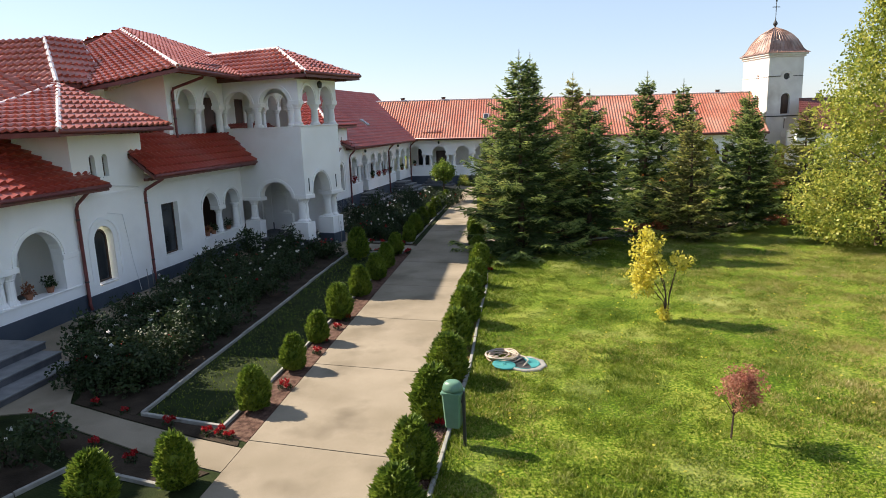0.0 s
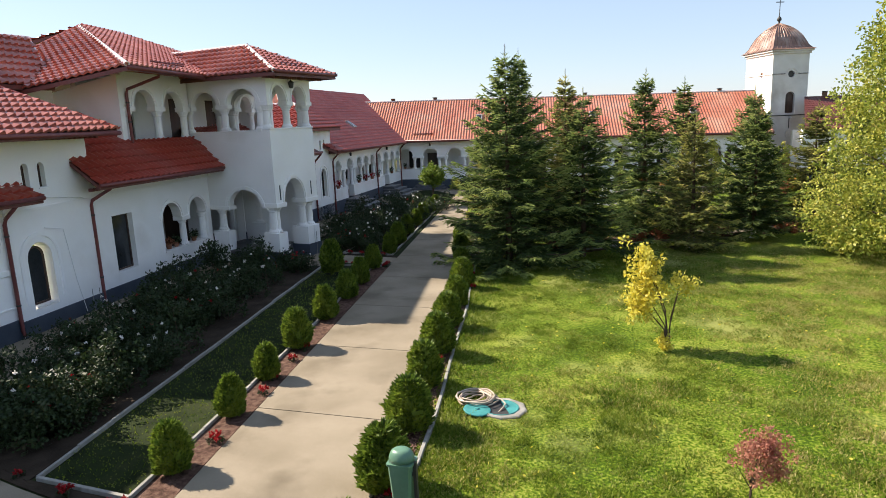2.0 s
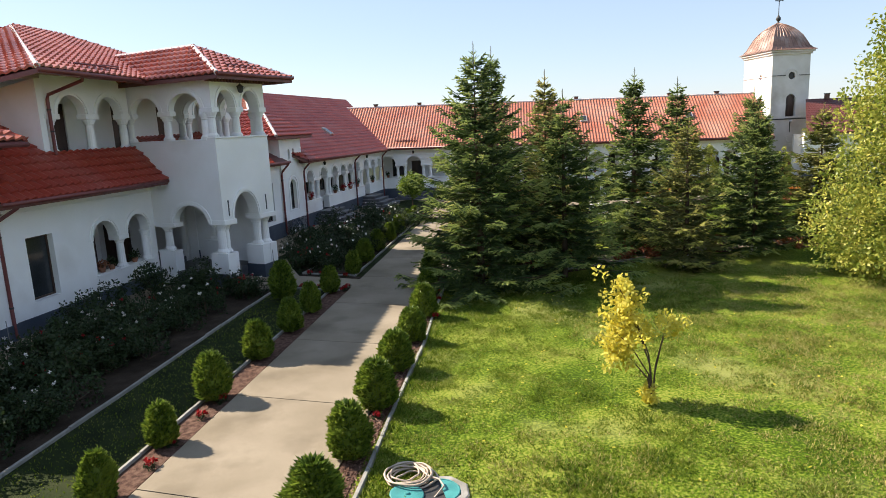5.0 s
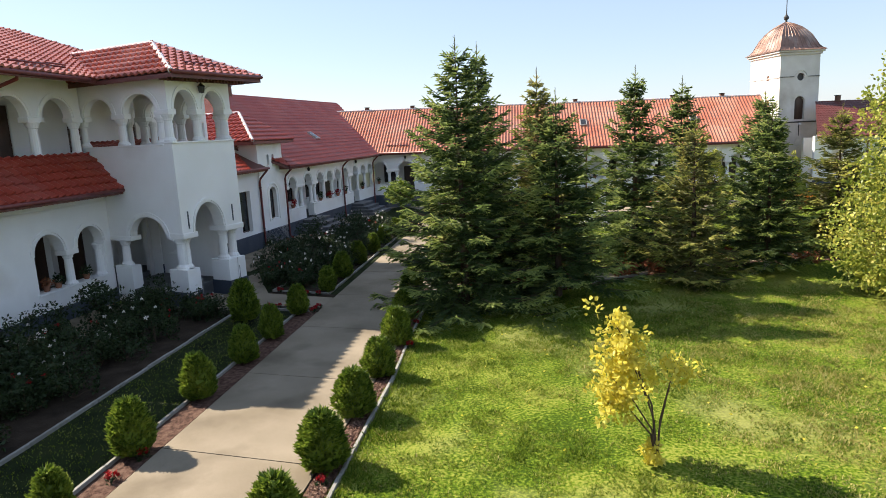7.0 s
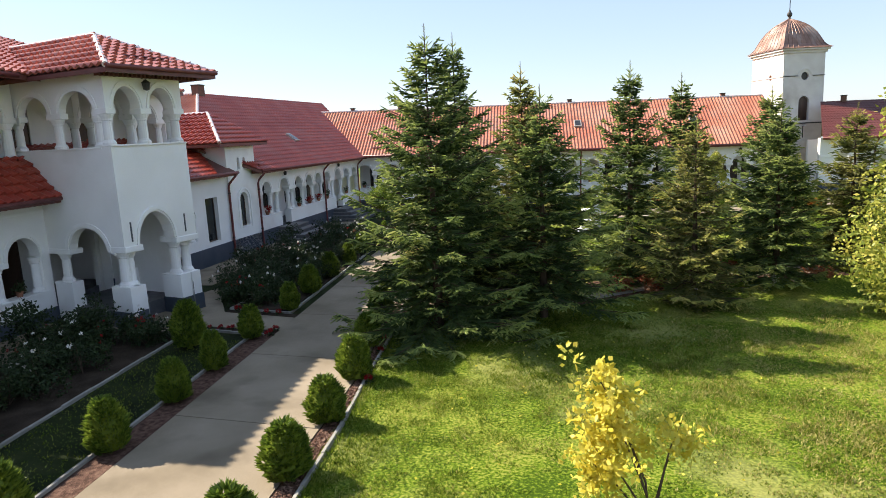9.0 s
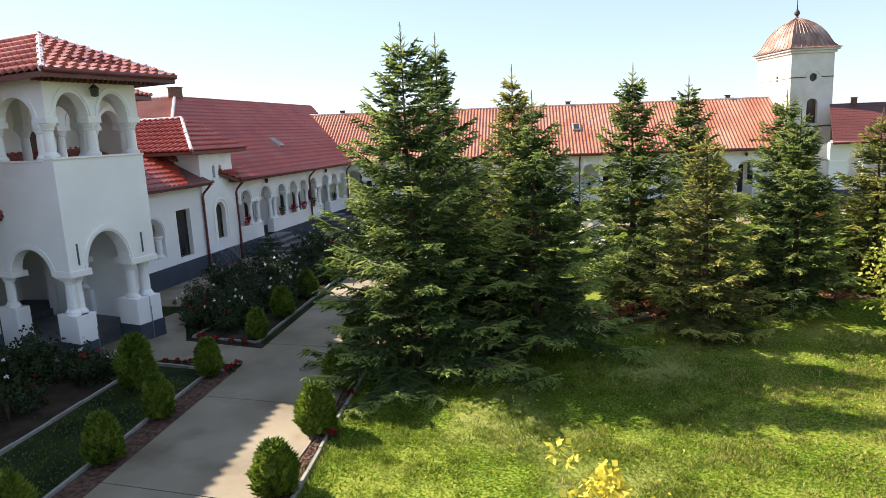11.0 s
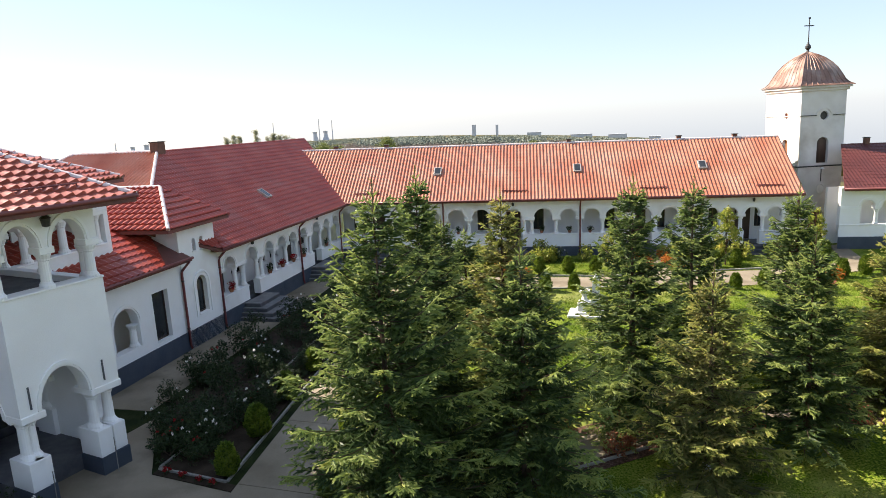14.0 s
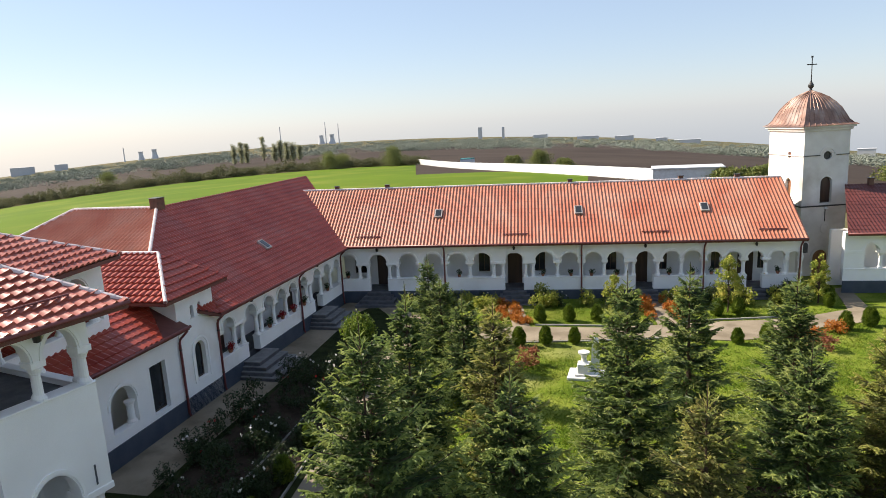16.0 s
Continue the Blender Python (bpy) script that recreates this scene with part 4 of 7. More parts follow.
# lower roofs
roof(house, N, [[(-23.0, -0.7, 4.02), (-9.9, -0.7, 4.02), (-9.9, 2.0, 5.43), (-23.0, 2.0, 5.43)], [(-14.6, 2.0, 5.43), (-9.9, 2.0, 5.43), (-9.9, 5.0, 7.0), (-14.6, 5.0, 7.0)]], TILE_RED, step=0.05, lift=0.105)
gutter(N, -23.0, -9.9, -0.74, 4.0)
dentils(N, -22.8, -10.1, -0.3, 3.86)
roof(house, N, [[(-7.95, -1.0, 4.15), (-0.02, -1.0, 4.15), (-0.02, UP - 0.02, 5.4), (-7.95, UP - 0.02, 5.4)]], TILE_RED, step=0.05, lift=0.105)
roof(house, N, [[(-7.95, UP - 0.02, 5.4), (-4.47, UP - 0.02, 5.4), (-4.47, 2.2, 6.5), (-7.95, 2.2, 6.5)]], TILE_RED, step=0.05, lift=0.105)
gutter(N, -7.95, -0.02, -1.04, 4.12)
dentils(N, -7.8, -0.1, -0.5, 3.98)
downpipe(N, -10.72, 0, 4.0, 0.1, 0.6)
downpipe(N, -7.3, 0, 4.1, 0.1, 0.9)
downpipe(N, -4.1, UP, 7.8, 5.2, 1.5)
# taller south end of the house: unseen, added to shade the near beds
N.box("wall", PLASTER, -26.0, -14.4, 1.8, 9.0, 3.5, 7.7)
roof(house, N, [
    [(-26.6, 1.0, 7.75), (-13.8, 1.0, 7.75), (-17.5, 5.0, 9.6), (-23.0, 5.0, 9.6)],
    [(-13.8, 1.0, 7.75), (-13.8, 9.0, 7.75), (-17.5, 5.0, 9.6)],
], TILE_RED)

# ---- far block of the near range ----
annex = thing("monastery_range", "long white arcaded range with a dark red tiled roof", "house", (-18.5, 42, 0))
R = Frame(annex, -18.0, 31.0, 93.5)
RZ = 0.85
rb = [(10.1, 0.5), (12.2, 0.55), (14.05, 0.5), (15.55, 0.5), (16.95, 0.5), (18.35, 0.5), (20.25, 0.55), (21.85, 0.5), (23.4, 0.48)]
hole_w = [(4.3, 1.05), (4.3, 3.12), (5.28, 3.12), (5.28, 1.05)]
hole_a = [(2.0, 1.3), (2.0, 2.3)] + arc(2.7, 0.68, 2.3) + [(3.4, 2.3), (3.4, 1.3)]
hole_n = [(7.25, 1.35)] + arc(7.62, 0.37, 2.75, 10) + [(7.99, 1.35)]
R.panel("wall", PLASTER, [(-2.0, 0), (6.3, 0), (6.3, 4.1), (-2.0, 4.1)], [hole_w, hole_a], 0.0, 0.4)
arch_ring(R, 2.7, 0.68, 2.3, 0)
column(R, 3.2, 0.2, 1.3, 2.2, 0.14)
window(R, 4.3, 5.28, 1.05, 3.12, 0.2, bars=0)
slit2 = lambda c: [(c - 0.12, 4.3)] + arc(c, 0.12, 4.75, 8) + [(c + 0.12, 4.3)]
R.panel("wall", PLASTER, [(6.3, 0), (9.0, 0), (9.0, 5.55), (6.3, 5.55)], [hole_n, slit2(7.4), slit2(7.95)], -0.05, 0.4)
window(R, 7.3, 7.94, 1.4, 3.05, 0.12, arched=True, bars=0)
for c in (7.4, 7.95):
    window(R, c - 0.12, c + 0.12, 4.3, 4.87, 0.1, arched=True, bars=0)
R.panel("arch_moulding", TRIM, [(7.0, 1.3)] + arc(7.62, 0.62, 2.75, 14) + [(8.24, 1.3), (8.15, 1.3)] + arc(7.62, 0.53, 2.75, 14)[::-1] + [(7.09, 1.3)], (), -0.09, -0.04)
for s in (6.3, 8.7):
    R.box("wall", PLASTER, s, s + 0.3, 0.4, 3.4, 3.0, 5.55)
arcade(R, rb, 0.0, 0.4, 9.0, 24.4, RZ, 1.62, 2.93, 4.1, doors=(1, 6), pr=0.12)
R.box("plinth", PLINTH, -2.0, 11.6, -0.05, 0.0, 0.0, RZ)
R.box("plinth", PLINTH, 12.8, 19.65, -0.05, 0.0, 0.0, RZ)
R.box("plinth", PLINTH, 20.85, 24.4, -0.05, 0.0, 0.0, RZ)
R.box("gallery_floor", STONE_STEP, 9.0, 24.4, 0.4, 2.2, 0.0, RZ - 0.02)
R.box("gallery_ceiling", PLASTER, 9.0, 24.4, 0.4, 2.2, 3.62, 3.7)
gw = [(13.6, 14.6), (16.4, 17.4), (18.0, 18.9), (22.0, 23.0)]
R.panel("wall", PLASTER, [(9.0, 0), (30.0, 0), (30.0, 3.7), (9.0, 3.7)], [[(a, 1.6), (b, 1.6), (b, 3.0), (a, 3.0)] for a, b in gw], 2.2, 2.5)
for a, b in gw:
    window(R, a, b, 1.6, 3.0, 2.3)
for s in (12.2, 20.25):
    R.box("door", WOOD_DARK, s - 0.5, s + 0.5, 2.14, 2.19, RZ, 3.0, label="dark timber gallery door")
    stp = thing("entrance_steps", "dark stone steps up to the arcade", "steps", R.p(s, -0.6, 0), "steps along the range")
    for i in range(4):
        zt = (i + 1) * (RZ - 0.02) / 4
        R.box("step", STONE_STEP, s - 1.75 + 0.16 * i, s + 1.25 - 0.16 * i, -2.15 + 0.4 * i, -0.055, i * (RZ - 0.02) / 4, zt - 0.04, parent=stp)
        R.box("tread", TREAD, s - 1.77 + 0.16 * i, s + 1.27 - 0.16 * i, -2.17 + 0.4 * i, -0.055, zt - 0.04, zt - 0.003, 0.008, parent=stp)
R.box("wall", PLASTER, 8.75, 9.0, 0.4, 2.2, 0.0, 3.7)
R.box("wall", PLASTER, 0.9, 1.1, 0.4, 1.6, 0.0, 4.1)
R.box("wall", PLASTER, -0.6, 6.3, 1.6, 1.8, 0.0, 4.1)
# roofs of the far block
RE, RD, RR = 4.12, -0.65, (5.6, 8.55)
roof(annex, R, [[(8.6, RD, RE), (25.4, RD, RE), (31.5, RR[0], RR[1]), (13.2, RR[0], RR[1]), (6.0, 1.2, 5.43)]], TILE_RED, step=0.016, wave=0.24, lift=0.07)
# End slope in the lighter orange tile: its sun is put into the colour.
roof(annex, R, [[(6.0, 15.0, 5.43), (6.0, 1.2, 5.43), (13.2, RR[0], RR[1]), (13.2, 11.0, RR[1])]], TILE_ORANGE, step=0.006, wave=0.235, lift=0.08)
cap(annex, R.p(13.2, RR[0], RR[1] + 0.03), R.p(13.2, 11.0, RR[1] + 0.03))
cap(annex, R.p(6.0, 15.0, 5.46), R.p(13.2, 11.0, RR[1] + 0.03))
cap(annex, R.p(13.2, RR[0], RR[1] + 0.01), R.p(31.5, RR[0], RR[1] + 0.01), 0.05, TILE_RED)
cap(annex, R.p(6.0, 1.2, 5.65), R.p(13.2, RR[0], RR[1] + 0.03))
roof(annex, R, [[(31.5, 12, 4.1), (6.0, 12, 5.2), (13.2, RR[0], RR[1]), (31.5, RR[0], RR[1])]], TILE_RED)
roof(annex, R, [[(-2.4, -0.5, 4.2), (6.5, -0.5, 4.2), (6.5, 1.55, 5.25), (9.5, 5.0, 7.0), (-2.4, 5.0, 7.0)]], TILE_RED)
gutter(R, -2.2, 6.5, -0.54, 4.17)
gutter(R, 8.6, 25.4, RD - 0.04, RE - 0.03)
roof(annex, R, [
    [(5.2, -0.5, 5.6), (9.7, -0.5, 5.6), (7.95, 1.7, 7.1)],
    [(5.2, 4.5, 5.6), (5.2, -0.5, 5.6), (7.95, 1.7, 7.1), (7.95, 4.8, 7.1)],
    [(9.7, -0.5, 5.6), (9.7, 4.5, 5.6), (7.95, 4.8, 7.1), (7.95, 1.7, 7.1)],
], TILE_RED, [((5.2, -0.5, 5.6), (7.95, 1.7, 7.1)), ((7.95, 1.7, 7.1), (7.95, 4.8, 7.1))], step=0.04, lift=0.1)
cap(annex, R.p(9.7, -0.5, 5.63), R.p(7.95, 1.7, 7.13), 0.06, TILE_RED)
dentils(R, 5.5, 9.5, -0.25, 5.46)
# little hipped gablet beside the turret
roof(annex, R, [[(8.6, RD - 0.05, 4.14), (10.0, RD - 0.05, 4.14), (9.6, 0.7, 5.0)], [(8.6, 0.6, 4.14), (8.6, RD - 0.05, 4.14), (9.6, 0.7, 5.0)]], TILE_RED)
for s, ze in ((6.25, 4.15), (9.1, 4.1), (17.7, 4.1), (24.0, 4.1)):
    downpipe(R, s, 0, ze, 0.1, 0.55)
sl = thing("skylight", "small roof window with a metal frame set in the tiles", "skylight", R.p(16.9, 1.55, 5.6), "roof windows")


def skylight(fr, s, d, z, slope, w=0.55, l=0.8, parent=None):
    """A roof window lying on a slope that rises inwards."""
    m = pose(s, d, z, math.degrees(slope), 0, 0)
    for nm, b, mat in (("frame", bm_box(-w / 2, w / 2, -l / 2, l / 2, 0.0, 0.13, 0.01), SKY_FRAME), ("pane", bm_box(-w / 2 + 0.08, w / 2 - 0.08, -l / 2 + 0.08, l / 2 - 0.08, 0.128, 0.136), GLASS_DARK)):
        b.transform(m)
        fr.put(nm, b, mat, parent=parent)


skylight(R, 16.9, 1.55, RE + (1.55 - RD) * (RR[1] - RE) / (RR[0] - RD) + 0.03, math.atan((RR[1] - RE) / (RR[0] - RD)), parent=sl)


def chimney(fr, s, d, z0, z1, k=0.16, label="short brick chimney stack with a metal cap"):
    ch = thing("chimney", label, "chimney", fr.p(s, d, z0), "chimneys")
    fr.box("chimney_body", CHIMNEY_BRICK, s - k, s + k, d - k * 0.85, d + k * 0.85, z0 - 0.4, z1, 0.01, parent=ch)
    fr.box("cap", IRON, s - k - 0.04, s + k + 0.04, d - k * 0.85 - 0.04, d + k * 0.85 + 0.04, z1 + 0.004, z1 + 0.05, 0.01, parent=ch)


chimney(R, 13.3, 5.6, 8.6, 9.05, 0.3)

# ---- long wing ----
wing = thing("monastery_wing", "long white arcaded wing with an orange tiled roof", "house", (-4, 58, 0))
L = Frame(wing, -19.4, 55.5, 10.0, 0.75)
WZ = 0.85
cs = [0.25, 2.4, 4.5, 6.25, 7.97, 9.7, 11.87, 13.9, 15.58, 17.14, 18.6, 20.48, 22.18, 23.51, 24.86, 26.05, 27.4, 28.79, 29.75]
wb = [(c, 0.62 if i < 8 else 0.56 if i < 14 else 0.47 if i < 18 else 0.40) for i, c in enumerate(cs)]
DOORS = (1, 6, 11, 16)
arcade(L, wb, 0.0, 0.4, -0.6, 30.25, WZ, 1.75, 2.85, 4.15, doors=DOORS, pr=0.12)
prev = -0.6
for k in DOORS:
    c, r = wb[k]
    L.box("plinth", PLINTH, prev, c - r, -0.05, 0.0, -0.3, WZ)
    prev = c + r
    stp = thing("entrance_steps", "dark stone steps up to the arcade", "steps", L.p(c, -0.6, 0), "steps along the wing")
    for ob in steps(L, c - 0.8, c + 0.8, -0.05, WZ - 0.02, 4, 0.36):
        ob.parent = stp
        ob.matrix_parent_inverse = world_of(stp).inverted()
    L.box("door", WOOD_DARK, c - 0.5, c + 0.5, 1.94, 1.98, WZ, 3.0, label="dark timber gallery door")
L.box("plinth", PLINTH, prev, 30.25, -0.05, 0.0, -0.3, WZ)
L.box("gallery_floor", STONE_STEP, -0.6, 30.25, 0.4, 2.0, -0.3, WZ - 0.02)
L.box("gallery_ceiling", PLASTER, -0.6, 30.25, 0.4, 2.0, 3.72, 3.8)
lw = [(0.2, 1.2), (9.3, 10.1), (13.2, 14.0), (18.1, 18.9), (21.6, 22.3), (25.2, 25.8), (28.2, 28.7)]
L.panel("wall", PLASTER, [(-0.6, 0), (30.25, 0), (30.25, 3.8), (-0.6, 3.8)], [[(a, 1.7), (b, 1.7), (b, 3.2), (a, 3.2)] for a, b in lw], 2.0, 2.3)
for a, b in lw:
    window(L, a, b, 1.7, 3.2, 2.1)
LE, LD, LRD, LRZ = 4.2, -0.65, 4.4, 7.6
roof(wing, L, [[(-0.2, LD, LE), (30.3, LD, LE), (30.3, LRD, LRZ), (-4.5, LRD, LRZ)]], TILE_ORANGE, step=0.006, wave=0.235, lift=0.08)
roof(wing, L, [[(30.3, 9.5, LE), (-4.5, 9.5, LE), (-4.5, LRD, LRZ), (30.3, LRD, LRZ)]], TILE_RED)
cap(wing, L.p(-4.5, LRD, LRZ + 0.03), L.p(30.3, LRD, LRZ + 0.03))
cap(wing, L.p(-0.2, LD, LE + 0.03), L.p(-4.5, LRD, LRZ + 0.03), 0.06, TILE_RED)
gutter(L, -0.2, 30.3, LD - 0.04, LE - 0.03)
for s in (-0.4, 7.1, 16.36, 24.2, 30.1):
    downpipe(L, s, 0, 4.2, 0.1, 0.5)
slope = (LRZ - LE) / (LRD - LD)
for s in (6.57, 16.3, 24.6):
    k = thing("skylight", "small roof window with a metal frame set in the tiles", "skylight", L.p(s, 2.0, 5.9), "roof windows")
    skylight(L, s, 1.9, LE + (1.9 - LD) * slope + 0.03, math.atan(slope), parent=k)
for s in (1.83, 12.0, 21.1, 28.4):
    snow_guard(L, s - 0.85, s + 0.85, 0.0, LE + 0.65 * slope + 0.02, slope)
for s in (-1.5, 2.4, 15.9, 23.6, 27.4):
    chimney(L, s, LRD + 0.1, LRZ, LRZ + 0.26)

# ---- bell tower ----
bell = thing("bell_tower", "square plastered bell tower with sheet-metal dome and iron cross", "bell tower", (12.2, 62.5, 0))
Q = Frame(bell, 11.2, 65.6, 21.0)
QW, QD = 3.25, 4.3
QT = 10.2
big = [(1.3, 5.2)] + arc(1.72, 0.42, 6.6, 10) + [(2.14, 5.2)]
door_h = [(1.0, 0.0)] + arc(1.55, 0.55, 1.3, 12) + [(2.1, 0.0)]
eye = [(1.72 + 0.30 * math.cos(2 * math.pi * i / 16), 8.5 + 0.30 * math.sin(2 * math.pi * i / 16)) for i in range(16)]
# Shaded faces in the duller old plaster, sunlit side in white: light by colour.
Q.panel("wall", PLASTER_OLD_SHADED, [(0, 0), (QW, 0), (QW, QT), (0, QT)], [big, eye, door_h], 0.0, 0.4)
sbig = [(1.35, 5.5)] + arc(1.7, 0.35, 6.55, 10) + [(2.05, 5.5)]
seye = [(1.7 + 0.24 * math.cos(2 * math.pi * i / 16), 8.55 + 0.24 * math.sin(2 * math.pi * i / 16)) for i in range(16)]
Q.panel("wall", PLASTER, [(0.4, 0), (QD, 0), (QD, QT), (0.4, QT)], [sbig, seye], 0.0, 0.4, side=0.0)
Q.box("wall", PLASTER_OLD_SHADED, QW - 0.4, QW, 0.4, QD, 0, QT)
Q.box("wall", PLASTER_OLD_SHADED, 0.4, QW - 0.4, QD - 0.4, QD, 0, QT)
Q.box("belfry_core", WOOD_WARM, 0.55, QW - 0.55, 0.6, QD - 0.55, 0.1, QT - 0.1)
for z, g in ((4.95, 0.07), (8.5, 0.05)):
    for a0, a1 in ((0.0, 1.15), (2.3, QW)) if z > 7 else ((-g, QW + g),):
        Q.box("string_course", IRON, a0, a1, -g, 0.0, z, z + (0.09 if z < 7 else 0.05))
Q.box("string_course", IRON, -0.06, -0.002, 0.002, QD, 4.95, 5.03)
Q.box("string_course", PLASTER_OLD_SHADED, -0.06, -0.002, 0.002, QD, 8.5, 8.56)
Q.box("cornice", PLASTER_OLD_SHADED, -0.12, QW + 0.12, -0.12, QD + 0.12, QT, QT + 0.18, 0.02)
Q.box("cornice", PLASTER_OLD_SHADED, -0.25, QW + 0.25, -0.25, QD + 0.25, QT + 0.18, QT + 0.34, 0.02)
Q.panel("louvre", WOOD_DARK, [(1.33, 5.23)] + arc(1.72, 0.39, 6.6, 10) + [(2.11, 5.23)], (), 0.2, 0.25)
Q.panel("louvre", WOOD_WARM, sbig, (), 0.2, 0.25, side=0.2)
Q.panel("louvre", IRON, eye, (), 0.15, 0.2)
Q.panel("louvre", POT, seye, (), 0.12, 0.2, side=0.12)
Q.panel("arch_moulding", PLASTER_OLD_SHADED, arc(1.72, 0.6, 8.5, 12) + arc(1.72, 0.48, 8.5, 12)[::-1], (), -0.04, 0.01)
Q.panel("arch_moulding", PLASTER_OLD_SHADED, arc(1.55, 0.77, 1.3, 12) + arc(1.55, 0.6, 1.3, 12)[::-1], (), -0.08, 0.01)
Q.panel("door", WOOD_WARM, door_h, (), 0.12, 0.18, label="brown arched timber tower door")
for s in (0.42, 2.75):
    Q.panel("niche", STONE_STEP, [(s - 0.2, 1.7)] + arc(s, 0.2, 2.25, 10) + [(s + 0.2, 1.7)], (), -0.012, 0.01)
    Q.panel("niche_moulding", TRIM, arc(s, 0.27, 2.25, 10) + arc(s, 0.21, 2.25, 10)[::-1], (), -0.05, 0.01)
med = bmesh.new()
lathe(med, 0, 0, [(0.32, 0.0), (0.34, 0.03), (0.26, 0.06), (0.2, 0.04)], 18)
med.transform(pose(1.72, -0.01, 3.4, 90, 0, 0) @ Matrix.Diagonal((1, 1.25, 1, 1)))
Q.put("medallion", med, PLASTER_OLD_SHADED, "grey carved round medallion")
Q.put("bell_rope_pipe", tube([(1.72, -0.03, 4.9), (1.72, -0.03, 3.9)], 0.03, 6), IRON)
lamp = bmesh.new()
lathe(lamp, 1.72, -0.14, [(0.02, 4.93), (0.12, 4.86), (0.14, 4.79), (0.05, 4.77)], 12)
Q.put("floodlight", lamp, MARBLE, "white floodlight on the tower")


def dome(fr, w, d, z, h, over, mat):
    """A square dome of standing-seam sheets, with a flared skirt."""
    prof = [(1.0, 0.0), (0.90, 0.05), (0.81, 0.15), (0.73, 0.32), (0.64, 0.50), (0.52, 0.66), (0.38, 0.80), (0.22, 0.91), (0.05, 1.0)]
    cx, cy = w / 2, d / 2
    hx, hy = w / 2 + over, d / 2 + over
    corners = ((-1, -1), (1, -1), (1, 1), (-1, 1))
    bm = bmesh.new()
    rings = [[bm.verts.new((cx + sx * hx * k, cy + sy * hy * k, z + h * t)) for sx, sy in corners] for k, t in prof]
    for lo, hi in zip(rings, rings[1:]):
        for i in range(4):
            bm.faces.new((lo[i], lo[(i + 1) % 4], hi[(i + 1) % 4], hi[i]))
    bm.faces.new(rings[0])
    bm.faces.new(rings[-1])
    body = fr.put("dome", bm, mat, "weathered copper-brown sheet-metal dome")
    for side in range(4):
        a, b = corners[side], corners[(side + 1) % 4]
        for i in range(0, 9):
            f = i / 9
            pts = []
            for k, t in prof:
                x0, y0, x1, y1 = a[0] * hx * k, a[1] * hy * k, b[0] * hx * k, b[1] * hy * k
                pts.append((cx + x0 + (x1 - x0) * f, cy + y0 + (y1 - y0) * f, z + h * t + 0.015))
            fr.put("seam", tube(pts, 0.022, 4), mat, parent=body)


dome(Q, QW, QD, QT + 0.34, 2.4, 0.34, COPPER)
fin = bmesh.new()
lathe(fin, QW / 2, QD / 2, [(0.22, 12.75), (0.12, 12.95), (0.08, 13.10), (0.19, 13.25), (0.19, 13.37), (0.07, 13.55), (0.05, 13.65)], 14)
Q.put("finial", fin, IRON)
cross = bm_box(QW / 2 - 0.024, QW / 2 + 0.024, QD / 2 - 0.02, QD / 2 + 0.02, 13.55, 15.30)
for b in (bm_box(QW / 2 - 0.36, QW / 2 + 0.36, QD / 2 - 0.018, QD / 2 + 0.018, 14.73, 14.80), bm_box(QW / 2 - 0.07, QW / 2 + 0.07, QD / 2 - 0.022, QD / 2 + 0.022, 15.23, 15.35)):
    tmp = bpy.data.meshes.new("tmp")
    b.to_mesh(tmp)
    cross.from_mesh(tmp)
    b.free()
    bpy.data.meshes.remove(tmp)
Q.put("cross", cross, IRON, "dark iron cross")

# ---- wing beyond the bell tower ----
east = thing("monastery_east_wing", "white arcaded wing beyond the bell tower, its red roof coloured as in shadow", "house", (20, 62.5, 0))
E2 = Frame(east, 13.6, 61.4, 9.0, 0.75)
arcade(E2, [(0.9, 0.42), (2.1, 0.42), (3.5, 0.42), (4.7, 0.42), (6.1, 0.42), (7.3, 0.42)], 0.0, 0.4, -0.75, 20.0, 0.8, 1.6, 2.75, 3.95, pr=0.11)
E2.box("plinth", PLINTH, -0.75, 20.0, -0.05, 0.0, -0.4, 0.8)
E2.box("gallery_floor", STONE_STEP, 0.15, 20, 0.4, 2.0, -0.3, 0.78)
E2.box("wall", PLASTER, -0.75, 20, 2.0, 2.3, 0.0, 3.8)
E2.box("gallery_ceiling", PLASTER, 0.15, 20, 0.4, 2.0, 3.6, 3.7)
roof(east, E2, [[(-0.85, -0.6, 4.0), (20, -0.6, 4.0), (20, 4.2, 6.5), (0.8, 4.2, 6.5)]], TILE_SHADOWED, step=0.012, wave=0.22, lift=0.05)
roof(east, E2, [[(20, 9.0, 4.0), (1.4, 9.0, 4.0), (1.4, 4.2, 6.5), (20, 4.2, 6.5)]], TILE_SHADOWED, step=0.012, wave=0.22, lift=0.05)
gutter(E2, -0.85, 20, -0.64, 3.97)
downpipe(E2, 2.8, 0, 3.95, 0.1, 0.5)
chimney(E2, 2.4, 4.2, 6.5, 6.9)

# ---- plants ----
rng = np.random.default_rng(7)


